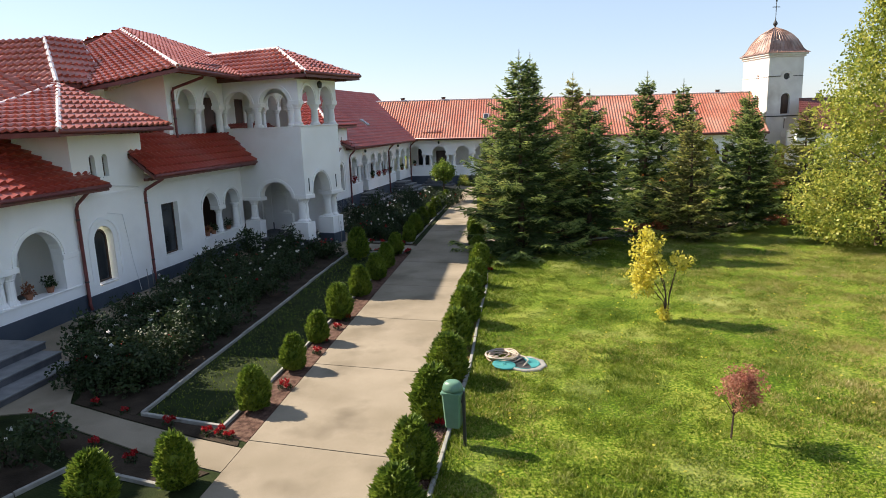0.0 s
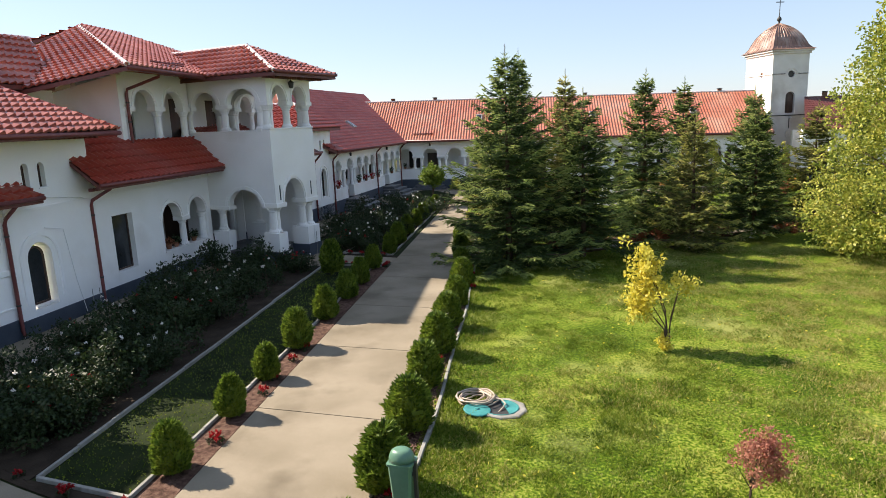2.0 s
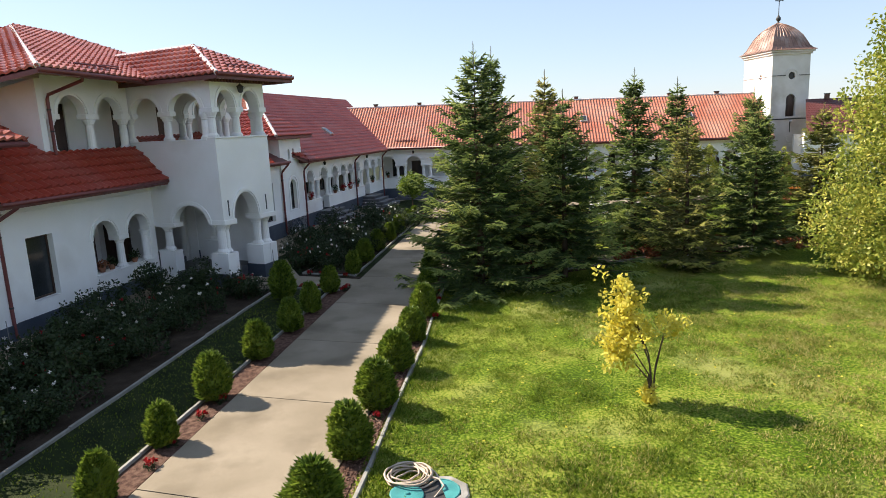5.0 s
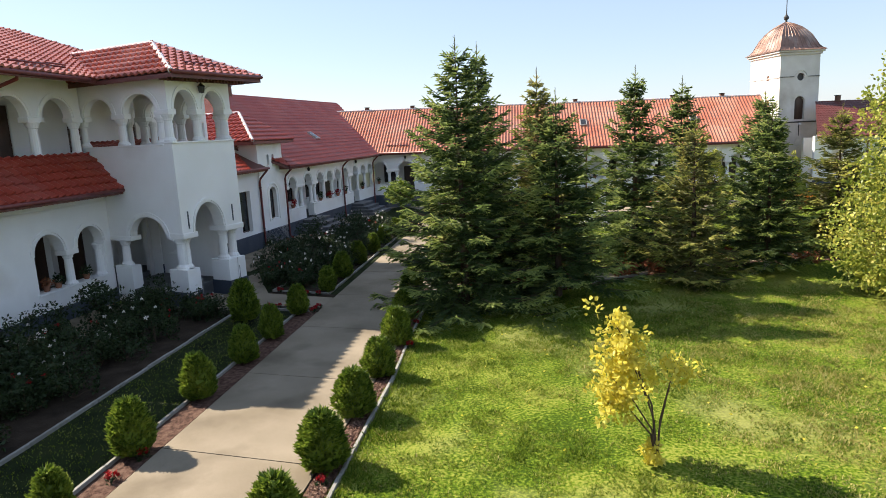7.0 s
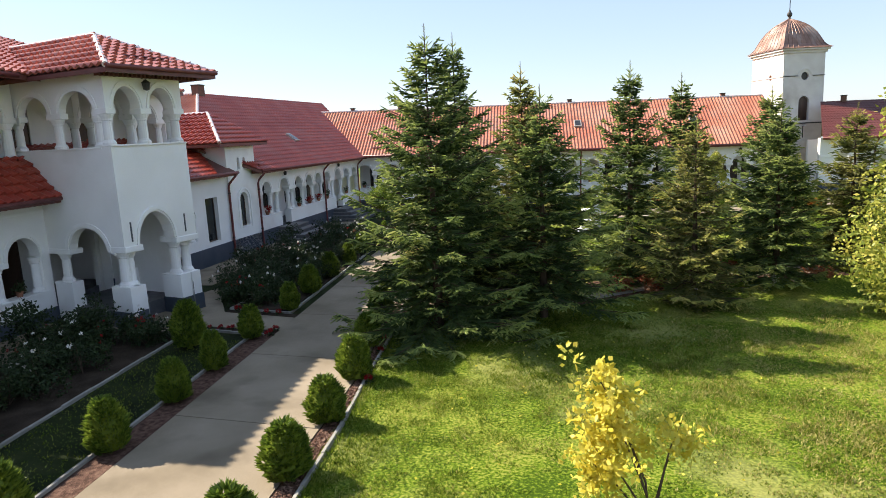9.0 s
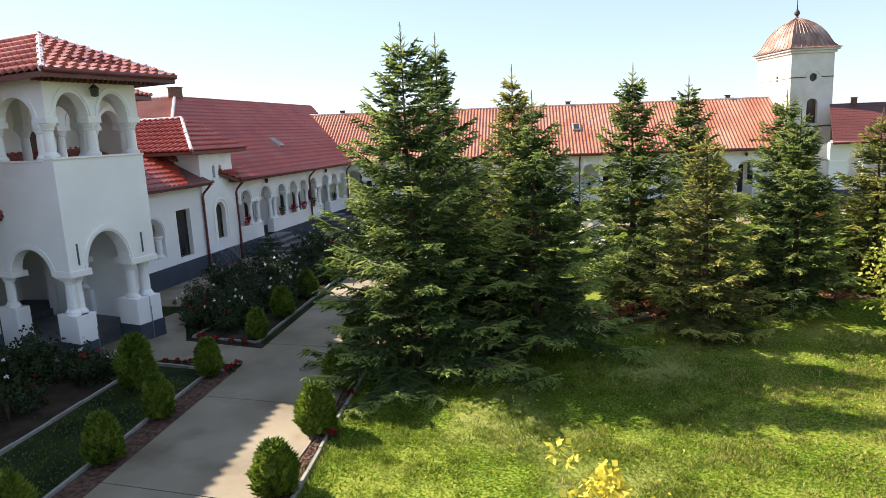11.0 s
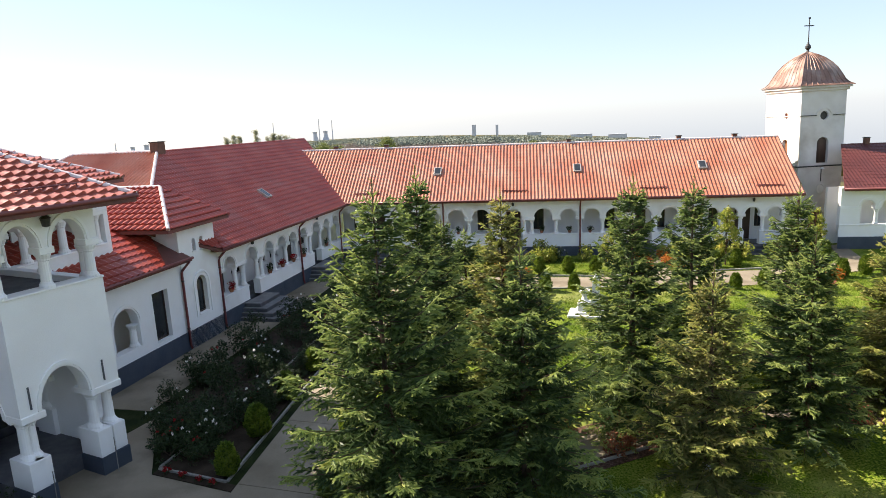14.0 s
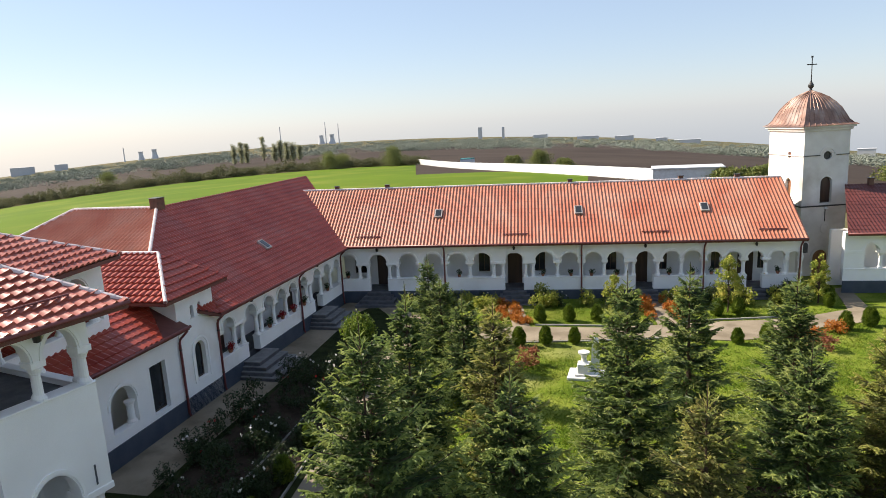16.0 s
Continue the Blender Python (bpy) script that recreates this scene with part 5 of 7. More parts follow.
def diamonds(p0, tip, width, roll):
    """Slim four-cornered blades from p0 to tip, as vertices and faces."""
    p0, tip = np.asarray(p0, float), np.asarray(tip, float)
    d = tip - p0
    ln = np.linalg.norm(d, axis=1, keepdims=True) + 1e-9
    d = d / ln
    ref = np.where(np.abs(d[:, 2:3]) > 0.9, np.array([[1.0, 0, 0]]), np.array([[0, 0, 1.0]]))
    a = np.cross(d, ref)
    a /= np.linalg.norm(a, axis=1, keepdims=True) + 1e-9
    b = np.cross(d, a)
    side = np.cos(roll)[:, None] * a + np.sin(roll)[:, None] * b
    w = np.asarray(width, float).reshape(-1, 1) * np.ones_like(ln)
    mid = p0 + d * ln * 0.45
    v = np.stack([p0, mid - side * w, tip, mid + side * w], 1).reshape(-1, 3)
    f = np.arange(len(v)).reshape(-1, 4)
    return v, f


def blades_mesh(name, sets):
    vs, fs, n = [], [], 0
    for v, f in sets:
        vs.append(v)
        fs.append(f + n)
        n += len(v)
    v, f = np.concatenate(vs), np.concatenate(fs)
    me = bpy.data.meshes.new(name)
    me.vertices.add(len(v))
    me.vertices.foreach_set("co", v.ravel())
    me.loops.add(f.size)
    me.loops.foreach_set("vertex_index", f.ravel().astype(np.int32))
    me.polygons.add(len(f))
    me.polygons.foreach_set("loop_start", np.arange(0, f.size, f.shape[1], dtype=np.int32))
    me.polygons.foreach_set("loop_total", np.full(len(f), f.shape[1], dtype=np.int32))
    me.update(calc_edges=True)
    return me


def spruce(x, y, h, r, seed, mat, label, low=0.35, spire=0.9, white=False):
    """Whorls of drooping limbs; this year's tips are lighter than the old needles inside, whose colour also holds the
    crown's shade.
    """
    g = np.random.default_rng(seed)
    t = thing("spruce_tree", label, "tree", (x, y, 0), "spruces on the lawn")
    part("trunk", tube([(x, y, -0.05), (x + 0.02, y, h * 0.3), (x - 0.01, y, h * 0.7), (x, y, h)], [0.05 + h * 0.012, 0.03 + h * 0.009, 0.03, 0.008], 8), BARK, t)
    if white:
        part("lime_wash", tube([(x, y, 0.0), (x, y, 0.45)], 0.062 + h * 0.012, 10), MARBLE, t, "white lime-washed trunk foot")
    base = np.array([x, y, 0.0])
    P, Q2, W, T, LA, LB = [], [], [], [], [], []
    lop = g.uniform(0, 6.28)
    z = low
    up = np.array([0, 0, 1.0])

    def add(p, q, w, tip):
        P.append(p), Q2.append(q), W.append(w), T.append(tip)
    while z < h - spire * 0.85:
        f = z / h
        n = int(g.integers(6, 9)) if f < 0.8 else int(g.integers(5, 7))
        a0 = g.uniform(0, 6.28)
        for k in range(n):
            az = a0 + 6.283 * k / n + g.uniform(-0.45, 0.45)
            ln = r * min(1.0, 1.12 * (1 - f) ** 0.95) * g.choice([0.45, 0.75, 0.92, 1.05]) * g.uniform(0.85, 1.16) * (1 + 0.10 * math.cos(az - lop)) + 0.10
            rise = math.radians(-12 + 56 * f ** 1.7 + g.uniform(-12, 12))
            out = np.array([math.cos(az), math.sin(az), 0])
            tang = np.array([-math.sin(az), math.cos(az), 0])
            zb = z + g.uniform(-0.2, 0.2)

            def at(u):
                u = np.atleast_1d(u)[:, None]
                return base + up * zb + out * ln * u * math.cos(rise) + up * ln * (u * math.sin(rise) - 0.24 * u * (1 - u) + 0.13 * u ** 3)
            stem = at(np.array([0.0, 0.5, 0.95]))
            LA += [stem[0], stem[1]]
            LB += [stem[1], stem[2]]
            m = max(5, int(ln / 0.10))
            u = np.clip(0.14 + 0.86 * (np.arange(m) + g.uniform(0, 0.7, m)) / m, 0, 1)
            p = np.repeat(at(u), 2, 0)
            uu = np.repeat(u, 2)
            sg = np.tile([-1.0, 1.0], m)
            l2 = (0.30 * ln ** 0.55 * (1.08 - 0.74 * uu) + 0.07) * g.uniform(0.6, 1.3, 2 * m)
            d = out * g.uniform(0.45, 0.95, (2 * m, 1)) + tang * (sg * g.uniform(0.5, 1.0, 2 * m))[:, None] + up * (g.uniform(-0.45, 0.10, (2 * m, 1)) + 0.25 * f)
            d /= np.linalg.norm(d, axis=1, keepdims=True)
            young = (uu > 0.72) & (g.uniform(0, 1, 2 * m) < 0.75)
            add(p, p + d * l2[:, None], 0.026 * g.uniform(0.8, 1.3, 2 * m), young)
            for w in (0.25, 0.5, 0.72, 0.92):
                pp = p + d * (l2 * w)[:, None]
                cr = np.cross(d, up) * g.choice([-1, 1], (2 * m, 1))
                d2 = d * g.uniform(0.6, 0.95, (2 * m, 1)) + cr * 0.75 + up * g.uniform(-0.5, 0.15, (2 * m, 1))
                d2 /= np.linalg.norm(d2, axis=1, keepdims=True)
                add(pp, pp + d2 * (l2 * 0.42 * g.uniform(0.7, 1.2, 2 * m))[:, None], np.full(2 * m, 0.021), (w > 0.6) & (uu > 0.5) & (g.uniform(0, 1, 2 * m) < 0.6) | young)
            tip = at(np.array([0.8, 1.0]))
            add(tip[:1], tip[1:] + out * 0.09 + up * 0.05, np.array([0.028]), np.array([True]))
        z += (0.22 if f < 0.75 else 0.19) * g.uniform(0.7, 1.3)
    # leading shoot with a whorl of short candles
    top = base + up * (h - spire)
    add(top[None], (base + up * h)[None], np.array([0.016]), np.array([True]))
    for zf, n, ln in ((0.10, 7, 0.34), (0.30, 6, 0.26), (0.52, 5, 0.20)):
        az = g.uniform(0, 6.28) + 6.283 * np.arange(n) / n
        p = np.repeat((top + up * spire * zf)[None], n, 0)
        add(p, p + np.stack([np.cos(az) * ln * 0.8, np.sin(az) * ln * 0.8, np.full(n, ln * 0.75)], 1), np.full(n, 0.016), np.full(n, True))
    i = np.arange(22)
    az = g.uniform(0, 6.28, 22)
    lead = top + up * (spire * 0.92 * i / 22)[:, None]
    add(lead, lead + np.stack([0.05 * np.cos(az), 0.05 * np.sin(az), np.full(22, 0.07)], 1), np.full(22, 0.008), np.full(22, True))
    P, Q2, W, T = np.concatenate(P), np.concatenate(Q2), np.concatenate(W), np.concatenate(T)
    O = g.uniform(0, 3.14, len(P))
    me = blades_mesh("crown", [diamonds(P, Q2, W, O), diamonds(P, Q2 + g.normal(0, 0.012, Q2.shape), W * 0.9, O + 1.5)])
    me.materials.append(mat[0])
    me.materials.append(mat[1])
    me.polygons.foreach_set("material_index", np.tile(T.astype(np.int32), 2))
    me.update()
    part("crown", me, None, t)
    LA, LB = np.array(LA), np.array(LB)
    wd = np.full(len(LA), 0.013)
    part("branch_frame", blades_mesh("branch_frame", [diamonds(LA, LB, wd, np.zeros(len(LA))), diamonds(LA, LB, wd, np.full(len(LA), 1.57))]), BARK, t)["kind"] = "stuff"
    return t


GREEN, TAN = (SPRUCE, SPRUCE_TIP), (SPRUCE_TAN, SPRUCE_TAN_TIP)
S1 = "tall dark green spruce with drooping tiers of branches"
spruce(-4.65, 26.95, 8.4, 3.05, 11, GREEN, S1, 0.3)
spruce(-4.6, 29.5, 8.5, 2.0, 12, GREEN, "spruce grown close against its neighbour", 0.5)
spruce(-1.95, 28.9, 6.8, 2.5, 13, GREEN, S1, 0.85)
spruce(-2.9, 31.4, 7.7, 2.1, 14, TAN, S1, 0.4)
spruce(0.45, 34.2, 7.75, 2.15, 15, GREEN, S1, 0.5)
spruce(2.4, 31.1, 5.75, 2.05, 16, TAN, "spruce with browning yellow-green lower branches", 0.45, white=True)
spruce(2.3, 36.9, 7.4, 2.0, 17, GREEN, S1, 0.5)
spruce(5.15, 33.6, 6.1, 2.2, 18, GREEN, S1, 0.55, white=True)
spruce(5.7, 38.4, 6.9, 2.1, 26, GREEN, S1, 0.5)
spruce(8.2, 36.8, 6.0, 2.0, 19, TAN, S1, 0.4)
spruce(11.0, 40.2, 6.0, 1.9, 20, GREEN, S1, 0.4)
spruce(-10.9, 49.0, 5.0, 1.5, 21, GREEN, "young dense spruce before the long wing", 0.2)
spruce(-8.9, 45.0, 4.9, 1.7, 22, GREEN, S1, 0.3)
spruce(-7.2, 35.6, 4.6, 1.7, 23, TAN, S1, 0.3)
spruce(-6.6, 41.0, 5.0, 1.8, 25, GREEN, S1, 0.3)

# clipped thujas
def thuja_proto(seed, lean=0.0):
    """A clipped cone-shaped bush, 1 m high and about 0.72 wide."""
    g = np.random.default_rng(seed)
    t = thing("thuja_bush", "clipped bright green thuja bush beside the path", "bush", (0, 0, 0), "clipped bushes along the path")
    n = 1500
    u = g.uniform(0.02, 1.0, n)
    az = g.uniform(0, 6.283, n)
    prof = 0.36 * np.sqrt(np.clip(np.sin(np.pi * np.clip(u * 0.86 + 0.12, 0, 1)), 0, 1)) * (1.08 - 0.42 * u)
    lump = 1 + 0.10 * np.sin(az * 3 + u * 9 + seed) + 0.07 * np.sin(az * 5 - u * 14)
    rr = prof * lump
    p = np.stack([np.cos(az) * rr * 0.80, np.sin(az) * rr * 0.80, 0.05 + u * 0.88], 1)
    ln = g.uniform(0.07, 0.14, n)
    d = np.stack([np.cos(az) * 0.75, np.sin(az) * 0.75, np.full(n, 0.85)], 1) + g.normal(0, 0.25, (n, 3))
    d /= np.linalg.norm(d, axis=1, keepdims=True)
    q = p + d * ln[:, None]
    part("foliage", blades_mesh("foliage", [diamonds(p, q, g.uniform(0.014, 0.028, n), az + 1.57 + g.normal(0, 0.7, n)), diamonds(p, q + g.normal(0, 0.02, q.shape), g.uniform(0.012, 0.022, n), az + g.normal(0, 0.7, n))]), THUJA, t)
    bm = bmesh.new()
    lathe(bm, 0, 0, [(0.06, 0.0), (0.05, 0.05), (0.22, 0.1), (0.27, 0.3), (0.24, 0.55), (0.14, 0.78), (0.03, 0.9)], 10)
    part("inner_growth", bm, THUJA, t)
    return t


protos = [thuja_proto(s) for s in (31, 32, 33)]
RIGHT = [(-2.55, 6.4), (-3.05, 7.5), (-3.3, 8.95), (-3.62, 10.95), (-3.88, 12.9), (-4.2, 14.9), (-4.52, 16.9), (-4.86, 18.9), (-5.2, 21.0), (-5.55, 23.2), (-6.15, 25.4), (-6.9, 28.2), (-7.7, 31.2)]
LEFT = [(-7.75, 6.9), (-6.92, 7.8), (-7.3, 10.6), (-7.62, 12.7), (-7.95, 14.6), (-8.25, 16.6), (-8.68, 19.1), (-9.02, 21.3), (-9.35, 23.2), (-9.9, 25.6), (-10.3, 28.5), (-10.75, 30.8), (-11.2, 33.4), (-11.6, 36.0), (-12.0, 38.4), (-12.4, 41.0), (-12.75, 43.4)]
GARDEN = [(-5.2, 52.9), (-3.5, 53.2), (-1.9, 53.4), (-5.7, 48.5), (-4.3, 48.9), (-2.8, 49.3), (4.9, 55.4), (6.1, 55.7), (5.5, 50.5), (6.9, 50.8), (8.3, 51.9), (11.4, 58.0), (11.7, 59.4), (12.6, 54.4), (11.2, 53.6), (3.9, 50.3)]
for i, (x, y) in enumerate(RIGHT + LEFT + GARDEN):
    k = 1.0 if (x, y) in RIGHT else 0.98 if (x, y) in LEFT else 0.95
    sc = k * random.uniform(0.92, 1.16)
    k2 = 1.14 if (x, y) in RIGHT else 1.0
    copy_thing(protos[i % 3], Matrix.LocRotScale((x, y, 0.0), Euler((random.uniform(-0.05, 0.05), random.uniform(-0.05, 0.05), random.uniform(0, 6))), (sc * k2 * random.uniform(0.97, 1.1), sc * k2 * random.uniform(0.97, 1.1), sc)))
dark = copy_thing(protos[1], Matrix.LocRotScale((-11.2, 24.6, 0), Euler((0, 0, 1)), (1.35, 1.35, 1.4)))
tagged(dark, "larger dark cone-shaped bush beside the tower walk")
for pr in protos:
    for o in (*pr.children_recursive, pr):
        bpy.data.objects.remove(o)


def scatter_leaves(g, centres, radii, per, size, flat=0.5):
    """Leaves of about the given size in rough clusters."""
    P, D = [], []
    for c, r in zip(centres, radii):
        v = g.normal(0, 1, (per, 3))
        v /= np.linalg.norm(v, axis=1, keepdims=True)
        v *= (g.uniform(0.25, 1, (per, 1)) ** 0.6) * r
        P.append(np.asarray(c) + v)
        D.append(v * 0.6 + g.normal(0, r * 0.6, v.shape))
    P, D = np.concatenate(P), np.concatenate(D)
    D /= np.linalg.norm(D, axis=1, keepdims=True) + 1e-9
    ln = size * g.uniform(0.7, 1.35, (len(P), 1))
    return diamonds(P, P + D * ln, size * 0.36 * g.uniform(0.7, 1.2, len(P)), g.uniform(0, 3.14, len(P)))


def broad_tree(x, y, h, r, seed, mat, label, clusters=170, per=70, size=0.15, trunk=0.13, name="leafy_tree", low=0.18, group="", cone=False):
    g = np.random.default_rng(seed)
    t = thing(name, label, "tree", (x, y, 0), group)
    part("trunk", tube([(x, y, -0.05), (x + 0.05, y, h * 0.25), (x, y + 0.05, h * 0.6), (x, y, h * 0.9)], [trunk, trunk * 0.8, trunk * 0.45, 0.02], 9), BARK, t)
    C, R2 = [], []
    for i in range(clusters):
        f = g.uniform(low, 1.0)
        shape = np.sin(np.pi * min(1, (f - low) / (1 - low) * 0.78 + 0.2)) ** 0.7
        if cone:
            f = 0.04 + 0.96 * g.uniform(0, 1) ** 1.35
            shape = min(1.0, 1.18 * (1 - f) ** 0.75) * min(1.0, 0.7 + f * 3)
        rad = r * shape * g.uniform(0.4, 1.05)
        az = g.uniform(0, 6.283)
        C.append((x + math.cos(az) * rad, y + math.sin(az) * rad, h * f))
        R2.append(r * g.uniform(0.12, 0.26))
    part("crown", blades_mesh("crown", [scatter_leaves(g, C, R2, per, size)]), mat, t)
    for i in range(0, clusters, max(1, clusters // 22)):
        c = Vector(C[i])
        b = Vector((x, y, c.z * 0.72))
        part("limb", tube([b, b.lerp(c, 0.5) + Vector((0, 0, 0.1)), c], [trunk * 0.35, trunk * 0.22, 0.01], 6), BARK, t)
    return t


broad_tree(9.6, 30.0, 11.2, 3.2, 41, BROAD, "large broadleaf tree turning yellow-green in autumn", 420, 110, 0.125, 0.16, cone=True)
broad_tree(12.2, 31.5, 9.5, 2.5, 42, BROAD, "large broadleaf tree turning yellow-green in autumn", 280, 95, 0.125, 0.15, cone=True)
broad_tree(5.6, 56.2, 3.4, 0.75, 43, BROAD, "young yellow-green tree before the arcade", 60, 40, 0.13, 0.05)
broad_tree(-1.0, 55.6, 2.2, 0.7, 44, BROAD, "low yellow-green shrub before the arcade", 40, 40, 0.12, 0.04, name="shrub")
broad_tree(11.0, 58.8, 3.0, 0.6, 45, BROAD, "young yellow-green tree beside the bell tower", 40, 40, 0.12, 0.05)


def globe_tree(x, y, h, r, seed):
    g = np.random.default_rng(seed)
    t = thing("globe_tree", "small standard tree with a clipped round dark crown", "tree", (x, y, 0))
    part("trunk", tube([(x, y, -0.05), (x, y + 0.02, h - r)], [0.06, 0.045], 8), BARK, t)
    C, R2 = [], []
    for i in range(120):
        v = g.normal(0, 1, 3)
        v /= np.linalg.norm(v)
        C.append(np.array([x, y, h - r]) + v * r * g.uniform(0.45, 0.86) * np.array([1, 1, 0.9]))
        R2.append(r * 0.25)
    part("crown", blades_mesh("crown", [scatter_leaves(g, C, R2, 45, 0.11)]), THUJA, t)


globe_tree(-13.15, 44.2, 3.1, 0.95, 51)

# yellow sapling: leaning stems with leaf clusters
def sapling():
    g = np.random.default_rng(61)
    x, y = 0.92, 18.15
    t = thing("yellow_sapling", "thin sapling with bright yellow autumn leaves on leaning stems", "tree", (x, y, 0))
    ends = [(-0.72, 0.1, 2.45), (-0.60, -0.1, 2.1), (-0.42, 0.12, 1.8), (-0.7, -0.12, 1.5), (-0.85, 0.1, 1.25), (0.34, 0.05, 1.9), (0.24, 0.1, 1.5)]
    C, R2 = [], []
    for ex, ey, ez in ends:
        part("stem", tube([(x, y, -0.02), (x + ex * 0.12, y + ey * 0.2, ez * 0.42), (x + ex * 0.6, y + ey * 0.7, ez * 0.8), (x + ex, y + ey, ez)], [0.02, 0.016, 0.011, 0.005], 6), BARK, t)
        for k in range(16 if ex < 0 else 5):
            f = g.uniform(0.74 if ex < 0 else 0.9, 1.03)
            C.append((x + ex * f + g.normal(0, 0.16), y + ey * f + g.normal(0, 0.16), ez * f + g.normal(0, 0.12)))
            R2.append(g.uniform(0.11, 0.18))
    for k in range(9):
        C.append((x + g.normal(-0.05, 0.07), y + g.normal(0, 0.07), g.uniform(0.08, 0.5)))
        R2.append(0.10)
    part("leaves", blades_mesh("leaves", [scatter_leaves(g, C, R2, 24, 0.10)]), YELLOW, t)


sapling()


def smoke_bush():
    g = np.random.default_rng(62)
    x, y = 1.73, 11.4
    t = thing("red_sapling", "small sapling with a feathery brownish-red crown", "tree", (x, y, 0))
    part("trunk", tube([(x - 0.02, y, -0.02), (x, y, 0.5), (x + 0.06, y, 0.95)], [0.02, 0.016, 0.008], 6), BARK, t)
    C, R2 = [], []
    for k in range(46):
        az, rr = g.uniform(0, 6.28), g.uniform(0.05, 0.40)
        C.append((x + 0.1 + rr * math.cos(az), y + rr * math.sin(az), g.uniform(0.7, 1.3) - 0.2 * rr))
        R2.append(g.uniform(0.07, 0.14))
        if k % 4 == 0:
            part("twig", tube([(x, y, 0.45), C[-1]], [0.008, 0.003], 5), BARK, t)
    part("leaves", blades_mesh("leaves", [scatter_leaves(g, C, R2, 60, 0.045)]), FEATHER, t)


smoke_bush()

# rose bushes, red bedding, autumn shrubs
def bush_proto(name, label, cat, group, seed, leaf, h, r, clusters, per, size, blooms=(), bloom_mat=None):
    g = np.random.default_rng(seed)
    t = thing(name, label, cat, (0, 0, 0), group)
    C, R2 = [], []
    for i in range(clusters):
        az, rr = g.uniform(0, 6.28), r * math.sqrt(g.uniform(0, 1))
        C.append((rr * math.cos(az), rr * math.sin(az), h * g.uniform(0.12, 1.0) * (1 - 0.3 * rr / r)))
        R2.append(r * g.uniform(0.2, 0.38))
    part("leaves", blades_mesh("leaves", [scatter_leaves(g, C, R2, per, size)]), leaf, t)
    for i in range(4):
        c = C[i]
        part("stem", tube([(0, 0, 0), (c[0] * 0.5, c[1] * 0.5, c[2] * 0.6), c], [0.012, 0.009, 0.004], 5), BARK, t)
    for i in range(len(blooms)):
        az, rr = g.uniform(0, 6.28), r * g.uniform(0.2, 0.95)
        c = (rr * math.cos(az), rr * math.sin(az), h * g.uniform(0.75, 1.08))
        part("bloom", blades_mesh("bloom", [scatter_leaves(g, [c], [blooms[i] * 0.5], 16, blooms[i])]), bloom_mat, t)
    return t


G1 = "roses in the beds"
roses = [
    bush_proto("rose_bush", "dark-leaved rose bush with a few white blooms", "bush", G1, 71, ROSE_LEAF, 0.85, 0.45, 26, 26, 0.07, (0.04, 0.05, 0.04), WHITE_PETAL),
    bush_proto("rose_bush", "dark-leaved rose bush with a few red blooms", "bush", G1, 72, ROSE_LEAF, 0.7, 0.42, 26, 26, 0.07, (0.045, 0.05), RED_PETAL),
    bush_proto("rose_bush", "dark-leaved rose bush out of bloom", "bush", G1, 73, ROSE_LEAF, 1.1, 0.5, 34, 28, 0.07),
]
bed = bush_proto("bedding_flower", "low clump of red bedding flowers in the earth strip", "flower", "red bedding flowers", 74, ROSE_LEAF, 0.16, 0.14, 7, 14, 0.05, (0.06, 0.06, 0.05, 0.06, 0.05, 0.06), RED_PETAL)
autumn = bush_proto("chrysanthemum", "round orange chrysanthemum clump beside the garden walk", "flower", "orange clumps along the garden walks", 75, ORANGE_LEAF, 0.55, 0.42, 26, 30, 0.09)
shrub = bush_proto("garden_shrub", "loose yellow-green shrub before the arcade", "bush", "shrubs before the arcade", 76, BROAD, 1.0, 0.55, 24, 22, 0.12)
russet = bush_proto("russet_shrub", "reddish-brown autumn shrub under the spruces", "bush", "russet shrubs", 77, RUSSET, 0.7, 0.5, 26, 26, 0.09)


def put(proto, x, y, s):
    return copy_thing(proto, Matrix.LocRotScale((x, y, 0.02), Euler((0, 0, random.uniform(0, 6.28))), (s, s, s * random.uniform(0.85, 1.15))))


for i in range(110):         # rose bed by the near house
    y = random.uniform(10.8, 25.4)
    x0 = -9.9 - (y - 10) * 0.155
    x1 = x0 - min(4.2, 1.6 + (y - 10) * 0.45)
    put(roses[(0, 1, 2, 2)[i % 4]], random.uniform(x1, x0 - 0.25), y, random.uniform(0.8, 1.25))
for i in range(16):
    put(roses[i % 3], random.uniform(-12.6, -9.7), random.uniform(5.0, 8.2), random.uniform(0.8, 1.2))
for i in range(64):          # bed beyond the tower walk
    y = random.uniform(29.0, 43.8)
    put(roses[(0, 0, 2, 1, 2)[i % 5]], random.uniform(max(-15.9, -12.6 - (y - 28.5) * 1.0), -11.4) - (y - 31) * 0.04, y, random.uniform(0.8, 1.3))
for i in range(12):
    y = random.uniform(31, 43)
    put(roses[2], left_edge(y) - random.uniform(0.7, 1.6), y, random.uniform(0.6, 0.9))
for i in range(16):
    y = random.uniform(7, 27)
    put(bed, left_edge(y) - random.uniform(0.1, 0.28) if random.random() < 0.6 else right_edge(y) + random.uniform(0.12, 0.4), y, random.uniform(0.65, 1.0))
